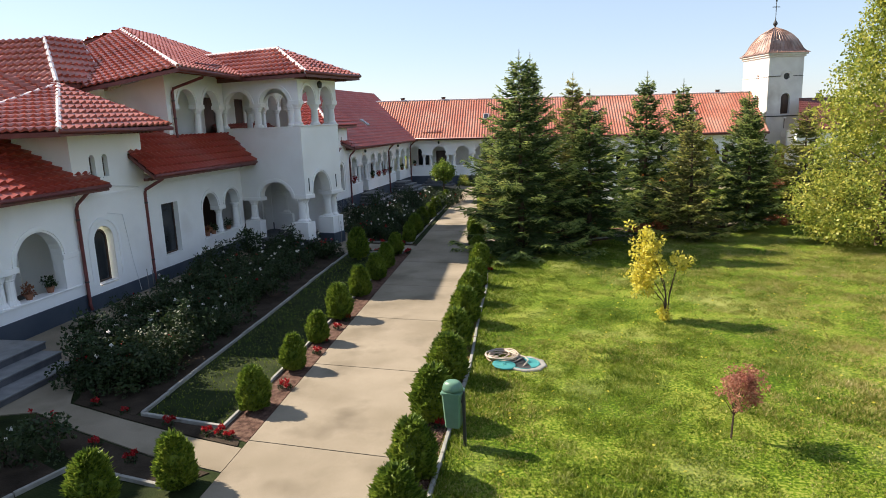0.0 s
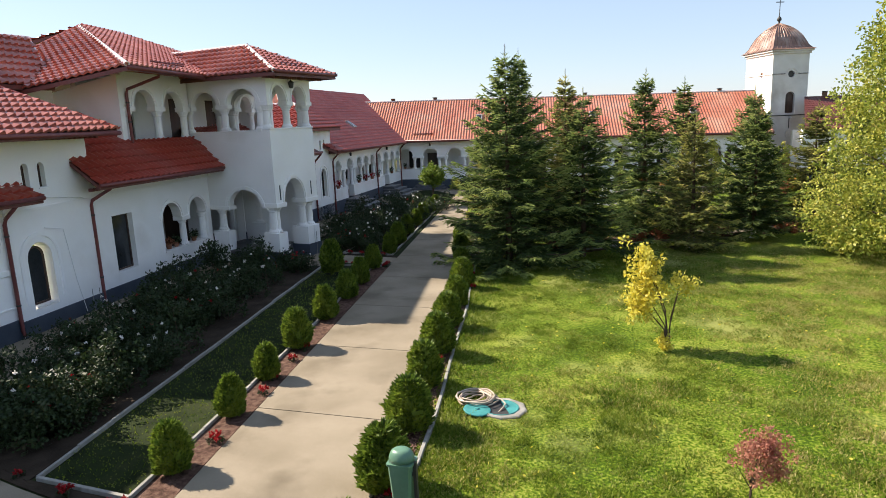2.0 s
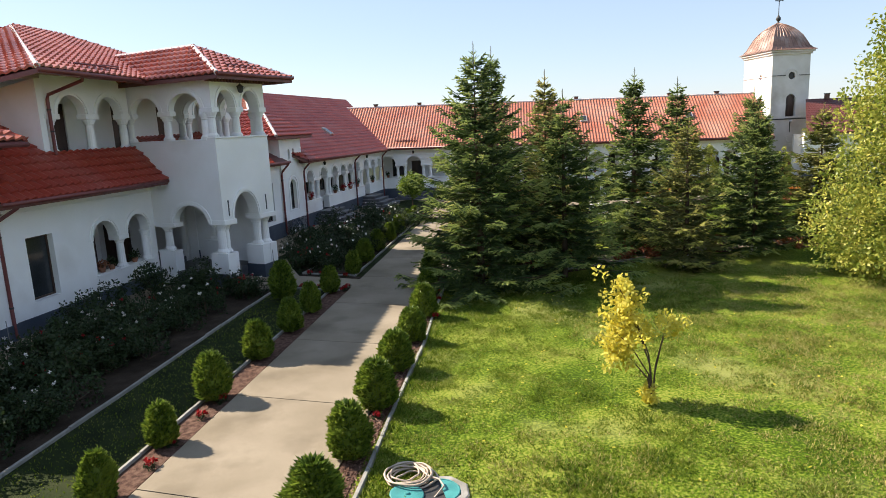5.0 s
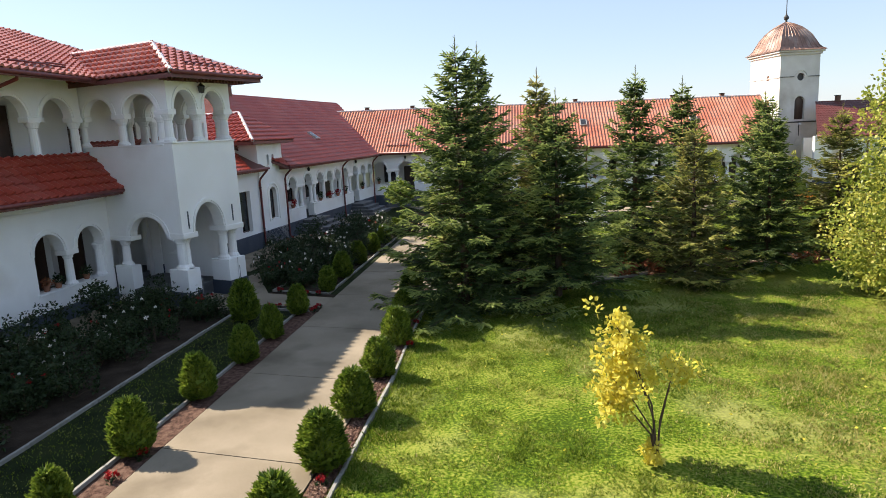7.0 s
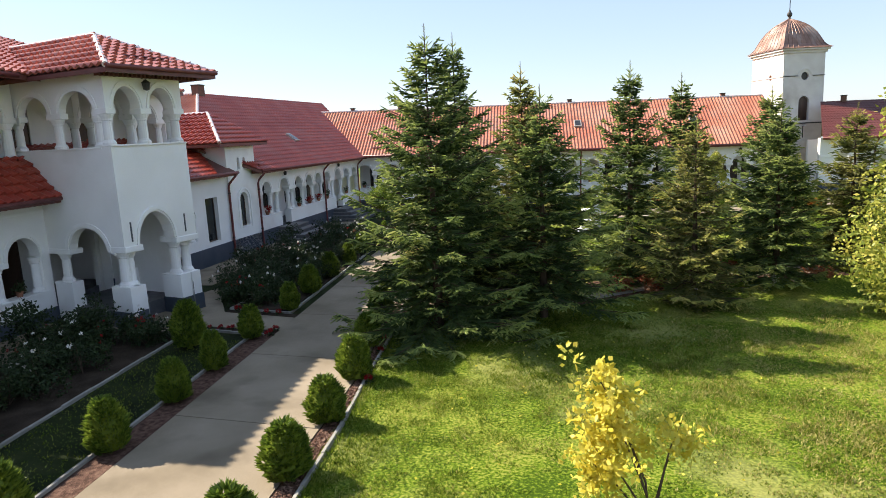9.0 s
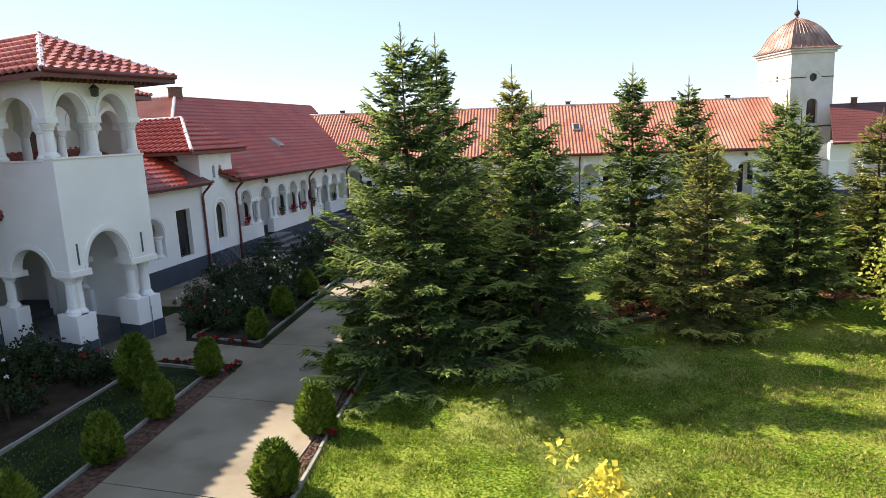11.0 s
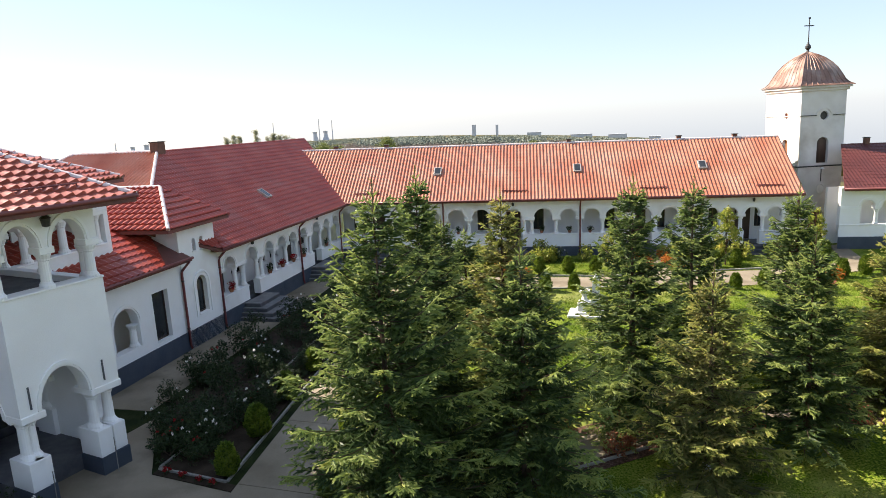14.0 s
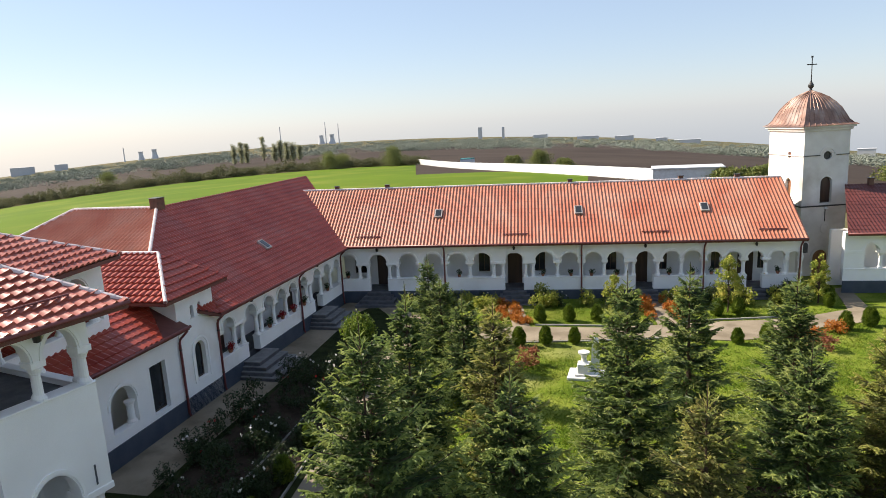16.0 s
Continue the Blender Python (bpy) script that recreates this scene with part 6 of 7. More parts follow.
for x, y in ((-7.1, 9.42), (-7.35, 9.5), (-7.6, 9.45), (-8.6, 9.6), (-9.9, 9.88), (-10.8, 10.05), (-9.4, 8.6), (-8.3, 8.3), (-10.7, 8.95), (-11.0, 26.25), (-11.4, 26.28), (-10.6, 26.22), (-11.8, 26.3), (-10.2, 26.2), (-10.4, 27.97), (-10.9, 28.05), (-11.5, 28.1), (-12.1, 28.2)):
    put(bed, x, y, random.uniform(0.6, 0.95))
for x, y in ((-7.4, 55.6), (-7.1, 54.6), (-6.8, 53.5), (-6.6, 52.6), (-8.3, 55.6), (-7.9, 54.3), (-7.5, 53.1), (-6.0, 52.4), (2.1, 57.6), (2.35, 56.4), (2.6, 55.2), (2.9, 54.2), (0.7, 57.0), (1.0, 55.6), (1.2, 54.4), (9.4, 51.8), (10.6, 53.0)):
    put(autumn, x, y, random.uniform(0.8, 1.2))
for i in range(80):
    s = random.choice([random.uniform(12.9, 19.4), random.uniform(21.5, 26.6), random.uniform(4.5, 10.8), random.uniform(28.2, 30)])
    p = L.p(s, -random.uniform(0.8, 2.4), 0)
    put(random.choice([shrub, shrub, roses[0], roses[2]]), p.x, p.y, random.uniform(0.7, 1.25))
for i in range(10):
    p = E2.p(random.uniform(2, 12), -random.uniform(0.8, 2.4), 0)
    put(shrub, p.x, p.y, random.uniform(0.7, 1.2))
for x, y, s in ((-4.9, 29.0, 0.7), (-3.3, 29.4, 0.8), (-1.5, 30.6, 0.8), (-3.4, 31.4, 0.9), (-1.6, 32.3, 1.0), (0.2, 31.9, 0.9), (1.2, 32.6, 1.1), (0.0, 33.6, 0.9), (3.9, 34.2, 0.9), (6.8, 35.2, 1.0), (8.9, 34.6, 0.9), (-4.6, 45.6, 1.3), (9.2, 50.2, 1.4)):
    put(russet, x, y, s)
big_rose = bush_proto("laurel_bush", "loose grey-green shrub in front of the loggia", "bush", "", 78, ROSE_LEAF, 1.7, 0.7, 46, 30, 0.10)
copy_thing(big_rose, Matrix.LocRotScale((-15.6, 23.6, 0), Euler((0, 0, 0.4)), (1, 1, 1)))
for pr in (*roses, bed, autumn, shrub, russet, big_rose):
    for o in (*pr.children_recursive, pr):
        bpy.data.objects.remove(o)


# ---- grass ----
def patches(x, y, size, seed):
    """Smooth random values from 0 to 1 over the ground, in patches of about the given size."""
    g = np.random.default_rng(seed)
    grid = g.uniform(0, 1, (256, 256))
    u, v = x / size + 64, y / size + 64
    i, j = np.floor(u).astype(int), np.floor(v).astype(int)
    fu, fv = u - i, v - j
    fu, fv = fu * fu * (3 - 2 * fu), fv * fv * (3 - 2 * fv)
    i, j = i % 255, j % 255
    return (grid[i, j] * (1 - fu) + grid[i + 1, j] * fu) * (1 - fv) + (grid[i, j + 1] * (1 - fu) + grid[i + 1, j + 1] * fu) * fv


def grass():
    g = np.random.default_rng(81)
    n = 900000
    y = 3.0 + 29 * g.uniform(0, 1, n) ** 1.2
    x = -2.6 - 0.12 * (y - 5) + g.uniform(0, 1, n) * (9.5 + 0.28 * y)
    den = 0.5 * patches(x, y, 1.4, 1) + 0.5 * patches(x, y, 0.35, 2) + 0.35 * patches(x, y, 0.12, 3) - 0.67
    keep = g.uniform(-0.45, 0.45, n) < den * 1.6
    x, y, den = x[keep], y[keep], den[keep]
    kx = np.interp(y, [p[1] for p in LAWN_KERB], [p[0] for p in LAWN_KERB])
    fade = np.clip((y - 3.0) / 3.0, 0, 1) * np.clip((32.0 - y) / 5.0, 0, 1) * np.clip((-2.6 - 0.12 * (y - 5) + 9.5 + 0.28 * y - x) / 2.0, 0, 1)
    ok = (x > kx + 0.06) & (g.uniform(0, 1, len(x)) < fade) & (np.hypot(x + 2.39, y - 14.14) > 0.47)
    x, y, den = x[ok], y[ok], den[ok]
    m = len(x)
    h = g.uniform(0.02, 0.05, m) * (1 + np.clip(den, 0, 1) * 3.2)
    az = g.uniform(0, 6.283, m)
    p = np.stack([x, y, np.full(m, -0.005)], 1)
    q = p + np.stack([np.cos(az) * h * 0.8, np.sin(az) * h * 0.8, h], 1)
    arid = np.clip((x + 0.12 * y - 3.0) / 8.0, 0.02, 0.55) * (0.35 + 1.3 * patches(x, y, 1.1, 4)) + 0.22 * (patches(x, y, 2.6, 5) > 0.62)
    dry = g.uniform(0, 1, m) < arid
    wide = g.uniform(0.005, 0.012, m)
    for pick, mat, label in ((~dry, GRASS, "short uneven green lawn grass with thin patches"), (dry, GRASS_DRY, "dry straw-coloured blades among the lawn grass")):
        ob = part("grass", blades_mesh("grass", [diamonds(p[pick], q[pick], wide[pick], az[pick] + 1.57)]), mat)
        tagged(ob, label, "grass", kind="stuff")
    # longer tufts along kerbs
    n = 5200
    yy = g.uniform(4, 26, n)
    xx = np.interp(yy, [p[1] for p in LAWN_KERB], [p[0] for p in LAWN_KERB]) + 0.05 + g.exponential(0.22, n)
    yy += 0.25 * np.sin(xx * 5)
    hh = g.uniform(0.05, 0.14, n)
    az = g.uniform(0, 6.283, n)
    p = np.stack([xx, yy, np.full(n, -0.005)], 1)
    q = p + np.stack([np.cos(az) * hh * 0.7, np.sin(az) * hh * 0.7, hh], 1)
    ob = part("grass_tufts", blades_mesh("grass_tufts", [diamonds(p, q, g.uniform(0.008, 0.014, n), az + 1.57)]), GRASS)
    tagged(ob, "longer grass growing over the kerb edge", "grass", kind="stuff")
    # turf strip left of the path
    n = 5200
    yy = g.uniform(9.9, 25.4, n)
    a = np.interp(yy, [9.74, 13.2, 17, 21.5, 25.6], [-7.55, -8.0, -8.6, -9.35, -10.05])
    b = np.interp(yy, [9.9, 13, 16.46, 21.5, 25.6], [-9.45, -10.0, -10.57, -11.48, -12.15])
    xx = a + (b - a) * g.uniform(0, 1, n)
    hh = g.uniform(0.025, 0.07, n)
    az = g.uniform(0, 6.283, n)
    p = np.stack([xx, yy, np.full(n, -0.005)], 1)
    q = p + np.stack([np.cos(az) * hh * 0.7, np.sin(az) * hh * 0.7, hh], 1)
    ob = part("grass", blades_mesh("grass", [diamonds(p, q, g.uniform(0.007, 0.012, n), az + 1.57)]), GRASS)
    tagged(ob, "turf strip between two kerbs", "grass", kind="stuff")

    # coarser grass on the garden lawns before the long wing
    n = 170000
    xx, yy = g.uniform(-9.5, 15, n), g.uniform(35, 57.5, n)
    ok = 0.5 * patches(xx, yy, 1.6, 6) + 0.5 * patches(xx, yy, 0.4, 7) > g.uniform(0.2, 0.75, n)
    ok &= xx > np.interp(yy, [35, 50, 57.5], [-7.9, -11.5, -9.0])
    for outline in [o for o, top in COURT_WALKS] + [ribbon(GARDEN_WALK, 1.2)]:
        inside = np.zeros(n, bool)
        for (xa, ya), (xb, yb) in zip(outline, outline[1:] + outline[:1]):
            if ya != yb:
                inside ^= ((ya > yy) != (yb > yy)) & (xx < (xb - xa) * (yy - ya) / (yb - ya) + xa)
        ok &= ~inside
    xx, yy = xx[ok], yy[ok]
    n = len(xx)
    hh = g.uniform(0.04, 0.09, n)
    az = g.uniform(0, 6.283, n)
    p = np.stack([xx, yy, np.full(n, -0.005)], 1)
    q = p + np.stack([np.cos(az) * hh * 0.8, np.sin(az) * hh * 0.8, hh], 1)
    ob = part("grass", blades_mesh("grass", [diamonds(p, q, g.uniform(0.012, 0.025, n), az + 1.57)]), GRASS)
    tagged(ob, "rough green grass of the garden lawns", "grass", kind="stuff")

    n = 700
    yy, xx = g.uniform(4, 27, n), g.uniform(-3, 14, n)
    az = g.uniform(0, 6.283, n)
    p = np.stack([xx, yy, g.uniform(0.03, 0.06, n)], 1)
    q = p + np.stack([np.cos(az) * 0.07, np.sin(az) * 0.07, g.uniform(-0.02, 0.03, n)], 1)
    ok = xx > np.interp(yy, [k[1] for k in LAWN_KERB], [k[0] for k in LAWN_KERB]) + 0.1
    ob = part("fallen_leaves", blades_mesh("fallen_leaves", [diamonds(p[ok], q[ok], np.full(ok.sum(), 0.022), az[ok] * 0 + 1.2)]), YELLOW)
    tagged(ob, "yellow leaves fallen on the lawn", "leaves", kind="stuff")


grass()


def bark_chips():
    """Loose chips lying on the mulch beside the path."""
    g = np.random.default_rng(83)
    n = 9000
    y = g.uniform(4, 30, n)
    kx = np.interp(y, [k[1] for k in LAWN_KERB], [k[0] for k in LAWN_KERB])
    rx = np.where(y < 24, -2.15 - 0.147 * y, -5.678 - 0.252 * (y - 24))
    x = rx + 0.05 + (kx - rx - 0.1) * g.uniform(0, 1, n)
    az = g.uniform(0, 6.283, n)
    p = np.stack([x, y, g.uniform(0.022, 0.04, n)], 1)
    q = p + np.stack([np.cos(az), np.sin(az), g.uniform(-0.2, 0.5, n)], 1) * g.uniform(0.03, 0.07, (n, 1))
    ob = part("bark_chips", blades_mesh("bark_chips", [diamonds(p, q, g.uniform(0.008, 0.016, n), g.uniform(0, 3.14, n))]), CHIPS)
    tagged(ob, "loose red-brown bark chips on the bed", "mulch", kind="stuff")


bark_chips()

# ---- small things ----
def rubbish_bin(x, y):
    t = thing("rubbish_bin", "green plastic litter bin with a hooded lid on a post", "bin", (x, y, 0))
    part("post", bm_box(x + 0.17, x + 0.22, y - 0.03, y + 0.03, -0.05, 1.02, 0.005), IRON, t)
    bm = bmesh.new()
    prof = [(0.13, 0.11, 0.36), (0.135, 0.115, 0.40), (0.17, 0.145, 0.98), (0.19, 0.16, 0.985), (0.19, 0.16, 1.02)]
    rings = []
    for rx, ry, z in prof:
        rings.append([bm.verts.new((x + sx, y + sy, z)) for sx, sy in ((-rx, -ry + 0.03), (-rx + 0.03, -ry), (rx - 0.03, -ry), (rx, -ry + 0.03), (rx, ry - 0.03), (rx - 0.03, ry), (-rx + 0.03, ry), (-rx, ry - 0.03))])
    for lo, hi in zip(rings, rings[1:]):
        for i in range(8):
            bm.faces.new((lo[i], lo[(i + 1) % 8], hi[(i + 1) % 8], hi[i]))
    bm.faces.new(rings[0])
    bm.faces.new(rings[-1])
    part("body", bm, BIN_GREEN, t)
    bm = bmesh.new()
    rings = []
    for k in range(6):
        a = k / 5 * math.pi / 2
        rx, ry, z = 0.185 * math.cos(a * 0.72), 0.155 * math.cos(a * 0.72), 1.03 + 0.17 * math.sin(a)
        rings.append([bm.verts.new((x + rx * math.cos(2 * math.pi * i / 16) * 1.02, y + ry * math.sin(2 * math.pi * i / 16), z)) for i in range(16)])
    for lo, hi in zip(rings, rings[1:]):
        for i in range(16):
            bm.faces.new((lo[i], lo[(i + 1) % 16], hi[(i + 1) % 16], hi[i]))
    bm.faces.new(rings[0])
    bm.faces.new(rings[-1])
    part("lid", bm, BIN_GREEN, t, "rounded green lid", smooth=True)
    part("bracket", bm_box(x + 0.12, x + 0.175, y - 0.05, y + 0.05, 0.82, 0.88), IRON, t)


rubbish_bin(-2.98, 10.15)


def manhole(x, y):
    t = thing("manhole", "rough concrete manhole with a half-open teal hatch in the lawn", "manhole", (x, y, 0))
    g = random.Random(5)
    bm = bmesh.new()
    n = 9
    wob = [g.uniform(0.92, 1.1) for i in range(n)]
    prof = [(0.60, -0.05), (0.60, 0.03), (0.57, 0.05), (0.47, 0.05), (0.46, 0.04), (0.46, -0.3)]
    rings = [[bm.verts.new((x + r * (wob[i] if r > 0.5 else 1) * 1.05 * math.cos(2 * math.pi * i / n), y + r * (wob[i] if r > 0.5 else 1) * 0.95 * math.sin(2 * math.pi * i / n), z)) for i in range(n)] for r, z in prof]
    for lo, hi in zip(rings, rings[1:]):
        for i in range(n):
            bm.faces.new((lo[i], lo[(i + 1) % n], hi[(i + 1) % n], hi[i]))
    part("ring", bm, KERB, t, "pale many-sided concrete ring")
    # Flat disc on the ground; the shaft's darkness is put into its colour.
    bm = bmesh.new()
    lathe(bm, x, y, [(0.45, 0.012), (0.44, 0.02), (0.01, 0.02)], 24)
    part("shaft_bottom", bm, IRON, t, "flat dark disc standing for the shaded shaft opening")
    bm = bmesh.new()
    lathe(bm, x, y, [(0.455, 0.028), (0.455, 0.045), (0.30, 0.05), (0.02, 0.05)], 26)
    bmesh.ops.bisect_plane(bm, geom=bm.verts[:] + bm.edges[:] + bm.faces[:], plane_co=(x + 0.12, y, 0), plane_no=(-1, -0.55, 0), clear_outer=True)
    part("fixed_plate", bm, LID_TEAL, t, "teal painted plate over one half of the shaft")
    part("rim", tube([(x + 0.43 * math.cos(2 * math.pi * i / 24), y + 0.43 * math.sin(2 * math.pi * i / 24), 0.05) for i in range(25)], 0.014, 6), LID_TEAL, t)
    lid = thing("manhole_cover", "round teal painted cover lying on the grass", "cover", (x - 0.55, y - 0.28, 0))
    bm = bmesh.new()
    lathe(bm, 0, 0, [(0.33, 0.0), (0.34, 0.012), (0.34, 0.035), (0.32, 0.045), (0.05, 0.05), (0.045, 0.075), (0.01, 0.08)], 28)
    bm.transform(Matrix.Translation((x - 0.55, y - 0.28, 0.045)) @ Matrix.Rotation(0.10, 4, "Y"))
    part("plate", bm, LID_TEAL, lid)
    hose = thing("garden_hose", "heap of coiled pale rubber garden hose beside the manhole", "hose", (x - 0.72, y + 0.34, 0))
    pts = []
    for i in range(330):
        a = i / 330 * 2 * math.pi * 8.3
        r = 0.36 + 0.09 * math.sin(i * 0.047) + 0.03 * math.sin(i * 0.31)
        pts.append((x - 0.72 + r * 1.15 * math.cos(a) + 0.09 * math.sin(i * 0.021), y + 0.34 + r * 0.95 * math.sin(a) + 0.06 * math.cos(i * 0.033), 0.035 + 0.00045 * i + 0.016 * math.sin(i * 0.7)))
    pts += [(x - 0.28, y + 0.30, 0.16), (x - 0.05, y + 0.26, 0.15), (x + 0.10, y + 0.10, 0.11), (x + 0.02, y - 0.12, 0.04), (x - 0.08, y - 0.25, -0.05)]
    part("coil", tube(pts, 0.021, 6), HOSE, hose, smooth=True)
    p = Vector((x - 0.55, y - 0.28, 0))
    small = Matrix.Translation(p) @ Matrix.Scale(0.8, 4) @ Matrix.Translation(-p)
    for o in (t, lid, hose):
        o.matrix_basis = small @ o.matrix_basis


manhole(-2.28, 14.2)


def monument(x, y):
    t = thing("garden_monument", "white marble stele and urn on a stepped base on the lawn", "monument", (x, y, 0))
    part("base_slab", bm_box(x - 0.75, x + 0.95, y - 0.6, y + 0.7, 0.0, 0.14, 0.02), MARBLE, t)
    part("pedestal", bm_box(x - 0.3, x + 0.3, y - 0.32, y + 0.22, 0.14, 0.72, 0.03), MARBLE, t)
    part("plinth", bm_box(x - 0.42, x + 0.75, y - 0.42, y + 0.55, 0.14, 0.26, 0.02), MARBLE, t)
    bm = bmesh.new()
    lathe(bm, x, y - 0.05, [(0.24, 0.72), (0.15, 0.8), (0.11, 0.95), (0.16, 1.1), (0.27, 1.2), (0.28, 1.27), (0.2, 1.28)], 14)
    part("urn", bm, MARBLE, t)
    bm = bmesh.new()
    lo = [(x + 0.3, 0.26), (x + 0.72, 0.26), (x + 0.66, 1.72), (x + 0.51, 1.95), (x + 0.36, 1.72)]
    front, back = ([bm.verts.new((a, d, z)) for a, z in lo] for d in (y + 0.1, y + 0.42))
    bm.faces.new(front)
    bm.faces.new(back)
    for i in range(5):
        bm.faces.new((front[i], front[(i + 1) % 5], back[(i + 1) % 5], back[i]))
    part("stele", bm, MARBLE, t, "tall white stone slab with a pointed top")


monument(-1.85, 44.8)


def flower_pot(fr, s, d, z, seed, mat=ROSE_LEAF, size=0.16):
    p = fr.p(s, d, z)
    t = thing("flower_pot", "potted plant standing on the arcade parapet", "pot", p, "pots on the parapets")
    bm = bmesh.new()
    lathe(bm, p.x, p.y, [(size * 0.5, p.z), (size * 0.75, p.z + size * 1.0), (size * 0.82, p.z + size * 1.05), (size * 0.8, p.z + size * 1.15), (size * 0.6, p.z + size * 1.1)], 12)
    part("pot", bm, POT, t)
    g = np.random.default_rng(seed)
    C = [(p.x + g.normal(0, size * 0.4), p.y + g.normal(0, size * 0.4), p.z + size * g.uniform(1.2, 2.6)) for i in range(9)]
    part("plant", blades_mesh("plant", [scatter_leaves(g, C, [size * 0.7] * 9, 14, 0.09)]), mat, t)


for i, (s, z) in enumerate(((-12.7, 1.0), (-11.9, 1.0), (-17.2, 1.0), (-3.0, 1.12), (-2.5, 1.12), (-1.2, 1.12))):
    flower_pot(N, s, 0.2, z, 200 + i, RUSSET if i % 3 == 0 else ROSE_LEAF)
for i, c in enumerate((10.1, 14.05, 15.55, 16.95, 18.35, 21.85)):
    flower_pot(R, c + 0.05, 0.1, 1.62, 220 + i, RED_PETAL if i in (0, 2, 3) else ROSE_LEAF, 0.17)
for i, k in enumerate((0, 4, 7, 8, 9, 10, 12, 13, 14, 17)):
    flower_pot(L, cs[k] + (0.1 if i % 2 else -0.1), 0.2, 1.75, 240 + i, ROSE_LEAF, 0.16)


def lantern(fr, s, d, z, k=1.0):
    p = fr.p(s, d, z)
    t = thing("wall_lantern", "small dark metal lantern on a wall bracket", "lantern", p, "lanterns")
    part("bracket", tube([fr.p(s, d + 0.12 * k, z + 0.16 * k), fr.p(s, d, z + 0.18 * k), fr.p(s, d, z + 0.12 * k)], 0.012, 6), IRON, t)
    bm = bmesh.new()
    lathe(bm, p.x, p.y, [(0.03 * k, p.z - 0.12 * k), (0.07 * k, p.z - 0.10 * k), (0.09 * k, p.z + 0.04 * k), (0.11 * k, p.z + 0.05 * k), (0.02 * k, p.z + 0.13 * k)], 8)
    part("lamp_body", bm, IRON, t)


lantern(NT, 1.95, TF - 0.14, 7.45, 1.3)
for s in (2.4, 11.87, 20.48, 27.4):
    lantern(L, s, -0.12, 3.8)
for s in (12.2, 20.25):
    lantern(R, s, -0.12, 3.75)


def cable(fr, pts, r=0.012):
    fr.put("wall_cable", tube(pts, r, 5), MARBLE)


cable(N, [(-8.2, -0.13, 0.1), (-8.45, -0.13, 1.2), (-8.7, -0.13, 2.9), (-9.4, -0.13, 3.05)])
cable(N, [(-7.6, -0.10, 3.72), (-7.8, -0.10, 3.78), (-9.3, -0.10, 3.95)])


def stakes(fr, pts):
    for i, (s, d, h) in enumerate(pts):
        p = fr.p(s, d, 0)
        t = thing("stake", "thin pale stake leaning against the wall", "stake", p, "stakes by the wall")
        part("rod", tube([p, p + Vector((random.uniform(-0.06, 0.06), random.uniform(-0.06, 0.06), h))], 0.012, 5), KERB, t)


stakes(N, [(-8.3, -0.5, 0.9), (-7.8, -0.35, 0.8)])
stakes(NT, [(0.6, TF - 0.15, 1.0), (3.2, TF - 0.15, 1.1)])

# ---- distance ----
def far_place(az, r):
    return CX + r * math.sin(radians(az)), CY + r * math.cos(radians(az))


def far_clumps(name, label, spots, mat, per, size):
    g = np.random.default_rng(91)
    sets = []
    for x, y, h, w in spots:
        z = land(x, y)
        C = []
        for i in range(per):
            f = g.uniform(0.05, 0.85)
            k = w * 0.45 * (1.15 - f)
            C.append((x + g.normal(0, k), y + g.normal(0, k), z + h * f))
        sets.append(scatter_leaves(g, C, [np.array((w * 0.3, w * 0.3, min(w * 0.3, h * 0.3)))] * per, 14, size))
    ob = part(name, blades_mesh(name, sets), mat)
    return tagged(ob, label, "trees", kind="stuff")


gr = random.Random(9)
spots = []
for i in range(330):            # hedge along the far side of the green field
    az = gr.uniform(-62, -19)
    r = 296 + gr.uniform(-4, 10)
    x, y = far_place(az, r)
    spots.append((x, y, gr.uniform(2.0, 3.8) * (1.7 if gr.random() < 0.12 else 1), gr.uniform(3, 6)))
far_clumps("hedgerow", "dark scrubby hedgerow along the far field edge", spots, HEDGE_LEAF, 26, 0.5)
spots = []
for az, r, h, w in ((-27.5, 292, 7.5, 6), (-22.0, 288, 9, 6), (-26.3, 300, 6, 6), (-11.2, 230, 4.5, 3), (-9.0, 232, 6.5, 4.5), (-6.8, 260, 3, 3), (-45, 420, 6, 7), (7.2, 125, 2.4, 2.6), (8.6, 126, 2.8, 3), (10, 127, 2.6, 3), (6.0, 125, 2.2, 2.4), (18, 140, 3.2, 4)):
    x, y = far_place(az, r)
    for k in range(3):
        spots.append((x + gr.uniform(-2, 2), y + gr.uniform(-2, 2), h, w))
far_clumps("field_trees", "rounded trees and scrub standing in the fields", spots, FIELD_LEAF, 110, 0.42)
spots = []
for i in range(620):
    az = gr.uniform(-62, 24)
    x, y = far_place(az, gr.choice([640, 800, 1000, 1250, 1500, 1900]) + gr.uniform(-60, 60))
    spots.append((x, y, gr.uniform(3.0, 6.5), gr.uniform(12, 30)))
far_clumps("far_woods", "hazy belts of trees near the horizon", spots, HAZED_LEAF, 30, 1.3)
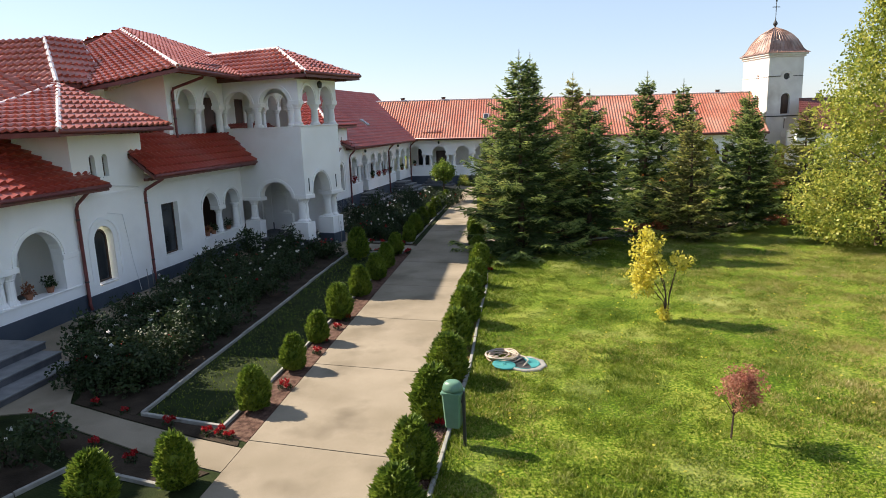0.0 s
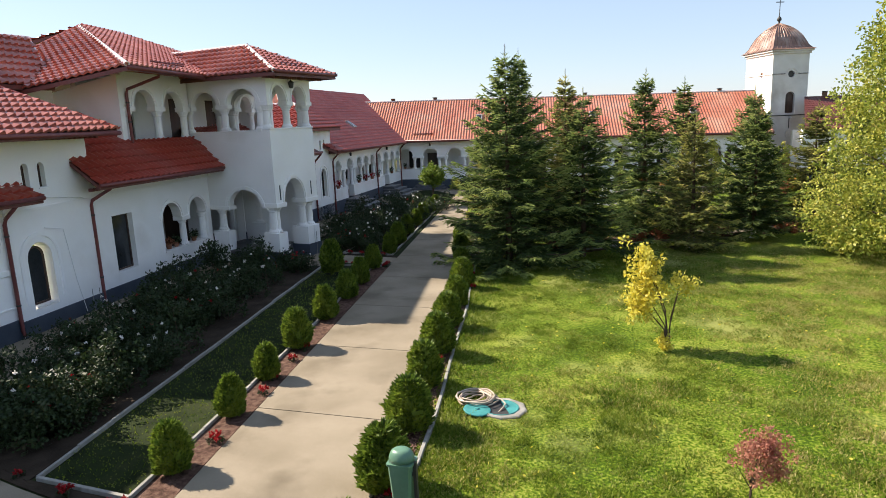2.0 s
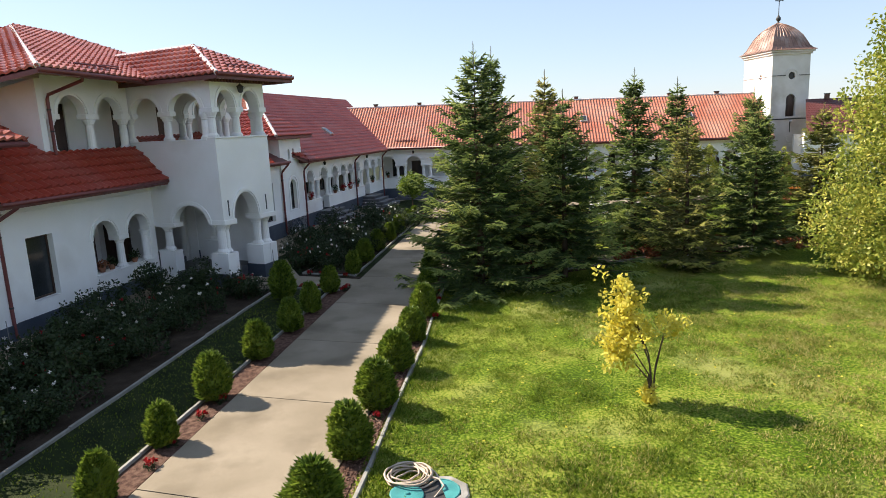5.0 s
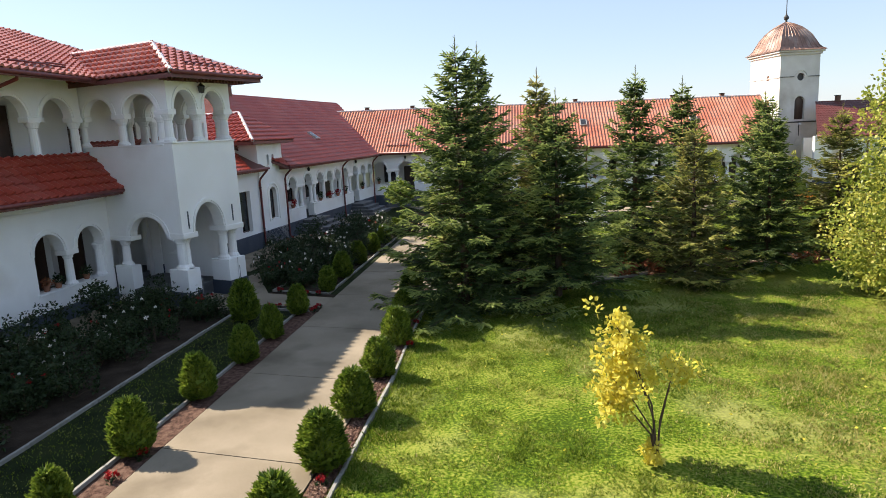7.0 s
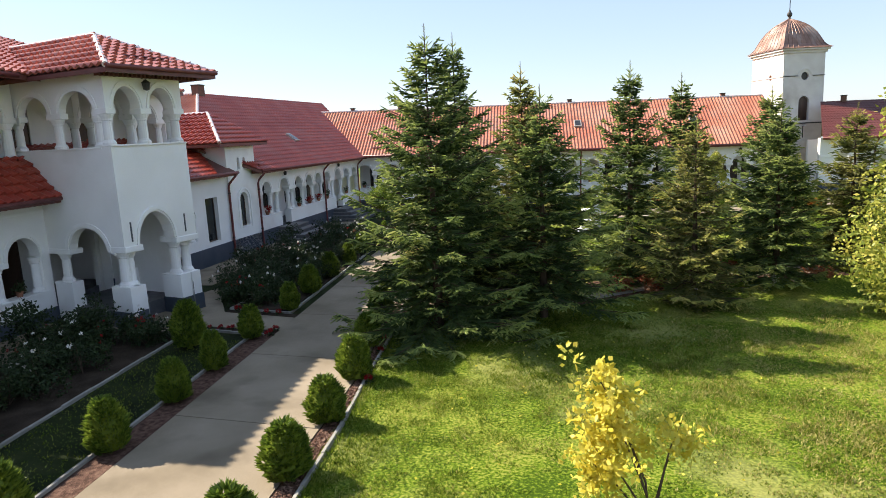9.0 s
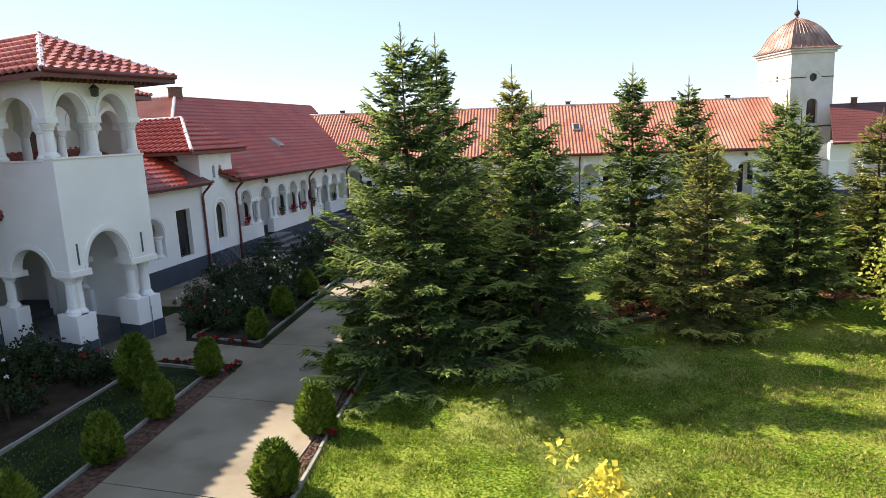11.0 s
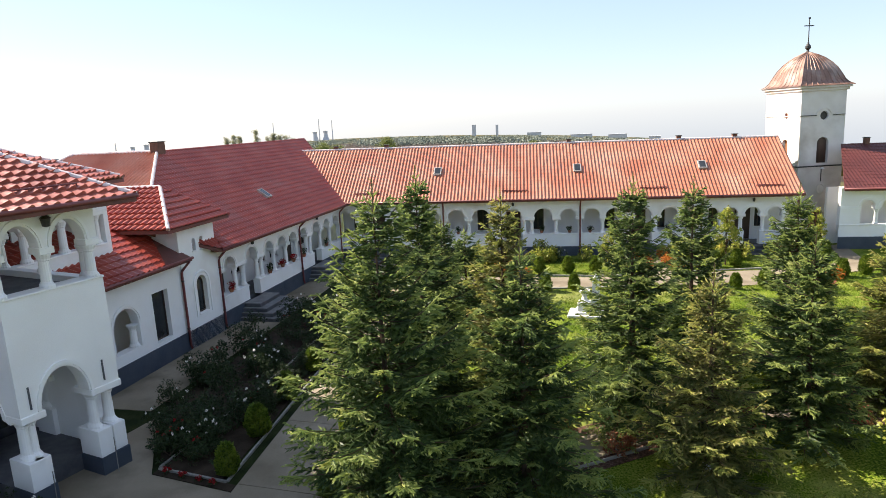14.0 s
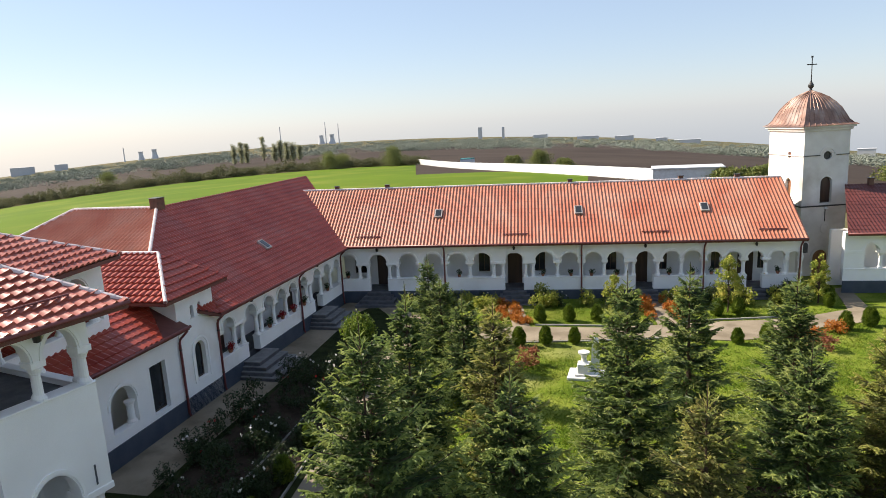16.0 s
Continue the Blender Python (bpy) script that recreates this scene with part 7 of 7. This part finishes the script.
for i, (az, r, h) in enumerate(((-35.3, 520, 15), (-34.7, 520, 16), (-34.3, 525, 15), (-32.9, 540, 20), (-32.0, 500, 13), (-31.5, 500, 15), (-31.0, 505, 14), (-30.5, 505, 13), (-29.9, 510, 11))):
    x, y = far_place(az, r)
    t = thing("poplar", "tall slim poplar far out in the fields", "tree", (x, y, land(x, y)), "far poplars")
    g = np.random.default_rng(300 + i)
    z = land(x, y)
    part("trunk", tube([(x, y, z - 0.5), (x, y, z + h * 0.8)], [0.5, 0.1], 6), BARK, t)
    C = [(x + g.normal(0, 0.8), y + g.normal(0, 0.8), z + h * g.uniform(0.08, 0.95)) for k in range(60)]
    part("crown", blades_mesh("crown", [scatter_leaves(g, C, [1.3] * 60, 60, 0.5)]), HAZED_POPLAR, t)
# Grey for far buildings with the distance haze put into the colour.
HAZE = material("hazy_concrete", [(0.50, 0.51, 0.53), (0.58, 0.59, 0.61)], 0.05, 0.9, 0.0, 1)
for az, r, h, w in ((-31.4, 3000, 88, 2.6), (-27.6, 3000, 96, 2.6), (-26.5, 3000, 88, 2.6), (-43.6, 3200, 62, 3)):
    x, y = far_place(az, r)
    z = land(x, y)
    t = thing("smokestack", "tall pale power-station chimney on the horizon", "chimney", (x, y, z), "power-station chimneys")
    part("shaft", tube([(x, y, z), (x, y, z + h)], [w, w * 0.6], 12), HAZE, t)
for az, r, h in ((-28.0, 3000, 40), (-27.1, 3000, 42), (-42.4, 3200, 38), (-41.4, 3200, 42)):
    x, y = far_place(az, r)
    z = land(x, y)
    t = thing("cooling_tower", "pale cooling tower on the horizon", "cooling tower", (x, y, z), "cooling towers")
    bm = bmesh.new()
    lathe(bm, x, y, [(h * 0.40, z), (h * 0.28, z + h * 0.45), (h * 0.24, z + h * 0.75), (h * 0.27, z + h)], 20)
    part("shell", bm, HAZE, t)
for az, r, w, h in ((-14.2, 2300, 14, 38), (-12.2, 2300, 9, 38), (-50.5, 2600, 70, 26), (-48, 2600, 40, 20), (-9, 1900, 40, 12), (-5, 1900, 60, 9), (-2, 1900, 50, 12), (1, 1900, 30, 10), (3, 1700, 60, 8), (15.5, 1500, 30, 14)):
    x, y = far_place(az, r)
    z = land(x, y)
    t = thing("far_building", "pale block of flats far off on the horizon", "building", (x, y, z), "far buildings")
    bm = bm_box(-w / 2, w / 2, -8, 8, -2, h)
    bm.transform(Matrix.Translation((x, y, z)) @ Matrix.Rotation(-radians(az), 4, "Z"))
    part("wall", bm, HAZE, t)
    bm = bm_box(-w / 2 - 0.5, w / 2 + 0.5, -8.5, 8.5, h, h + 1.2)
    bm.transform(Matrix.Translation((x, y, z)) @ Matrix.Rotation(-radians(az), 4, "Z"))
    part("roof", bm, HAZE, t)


def field_wall():
    """A long white wall across the fields, in bays with piers."""
    a, b = far_place(-20.2, 305), far_place(1.2, 128)
    t = thing("field_wall", "long white boundary wall across the fields", "wall", (a[0], a[1], land(*a)))
    n = 26
    for i in range(n):
        p0 = [a[k] + (b[k] - a[k]) * i / n for k in (0, 1)]
        p1 = [a[k] + (b[k] - a[k]) * (i + 1) / n for k in (0, 1)]
        z0, z1 = land(*p0), land(*p1)
        bm = bmesh.new()
        d = Vector((p1[1] - p0[1], p0[0] - p1[0], 0)).normalized() * 0.15
        vs = [bm.verts.new((p[0] + s * d.x, p[1] + s * d.y, z + h)) for p, z in ((p0, z0), (p1, z1)) for s in (-1, 1) for h in (-0.5, 2.3)]
        for f in ((0, 1, 5, 4), (2, 3, 7, 6), (1, 3, 7, 5), (0, 2, 6, 4), (0, 1, 3, 2), (4, 5, 7, 6)):
            bm.faces.new([vs[k] for k in f])
        part("wall_bay", bm, MARBLE, t)
    x, y = far_place(3.0, 129)
    z = land(x, y)
    s = thing("field_shed", "low white shed beside the boundary wall", "shed", (x, y, z))
    bm = bm_box(-6, 6, -3, 3, -0.5, 2.5)
    bm.transform(Matrix.Translation((x, y, z)))
    part("wall", bm, MARBLE, s)
    bm = bm_box(-6.3, 6.3, -3.3, 3.3, 2.5, 2.7)
    bm.transform(Matrix.Translation((x, y, z)))
    part("roof", bm, HAZE, s)
    x, y = far_place(-15.4, 262)
    z = land(x, y)
    s = thing("field_hut", "small blue and white hut beside the wall", "hut", (x, y, z))
    for nm, zz0, zz1, mt in (("wall", -0.5, 2.8, HAZE), ("roof", 2.8, 3.2, LID_TEAL)):
        bm = bm_box(-2.5, 2.5, -2, 2, zz0, zz1)
        bm.transform(Matrix.Translation((x, y, z)))
        part(nm, bm, mt, s)


field_wall()
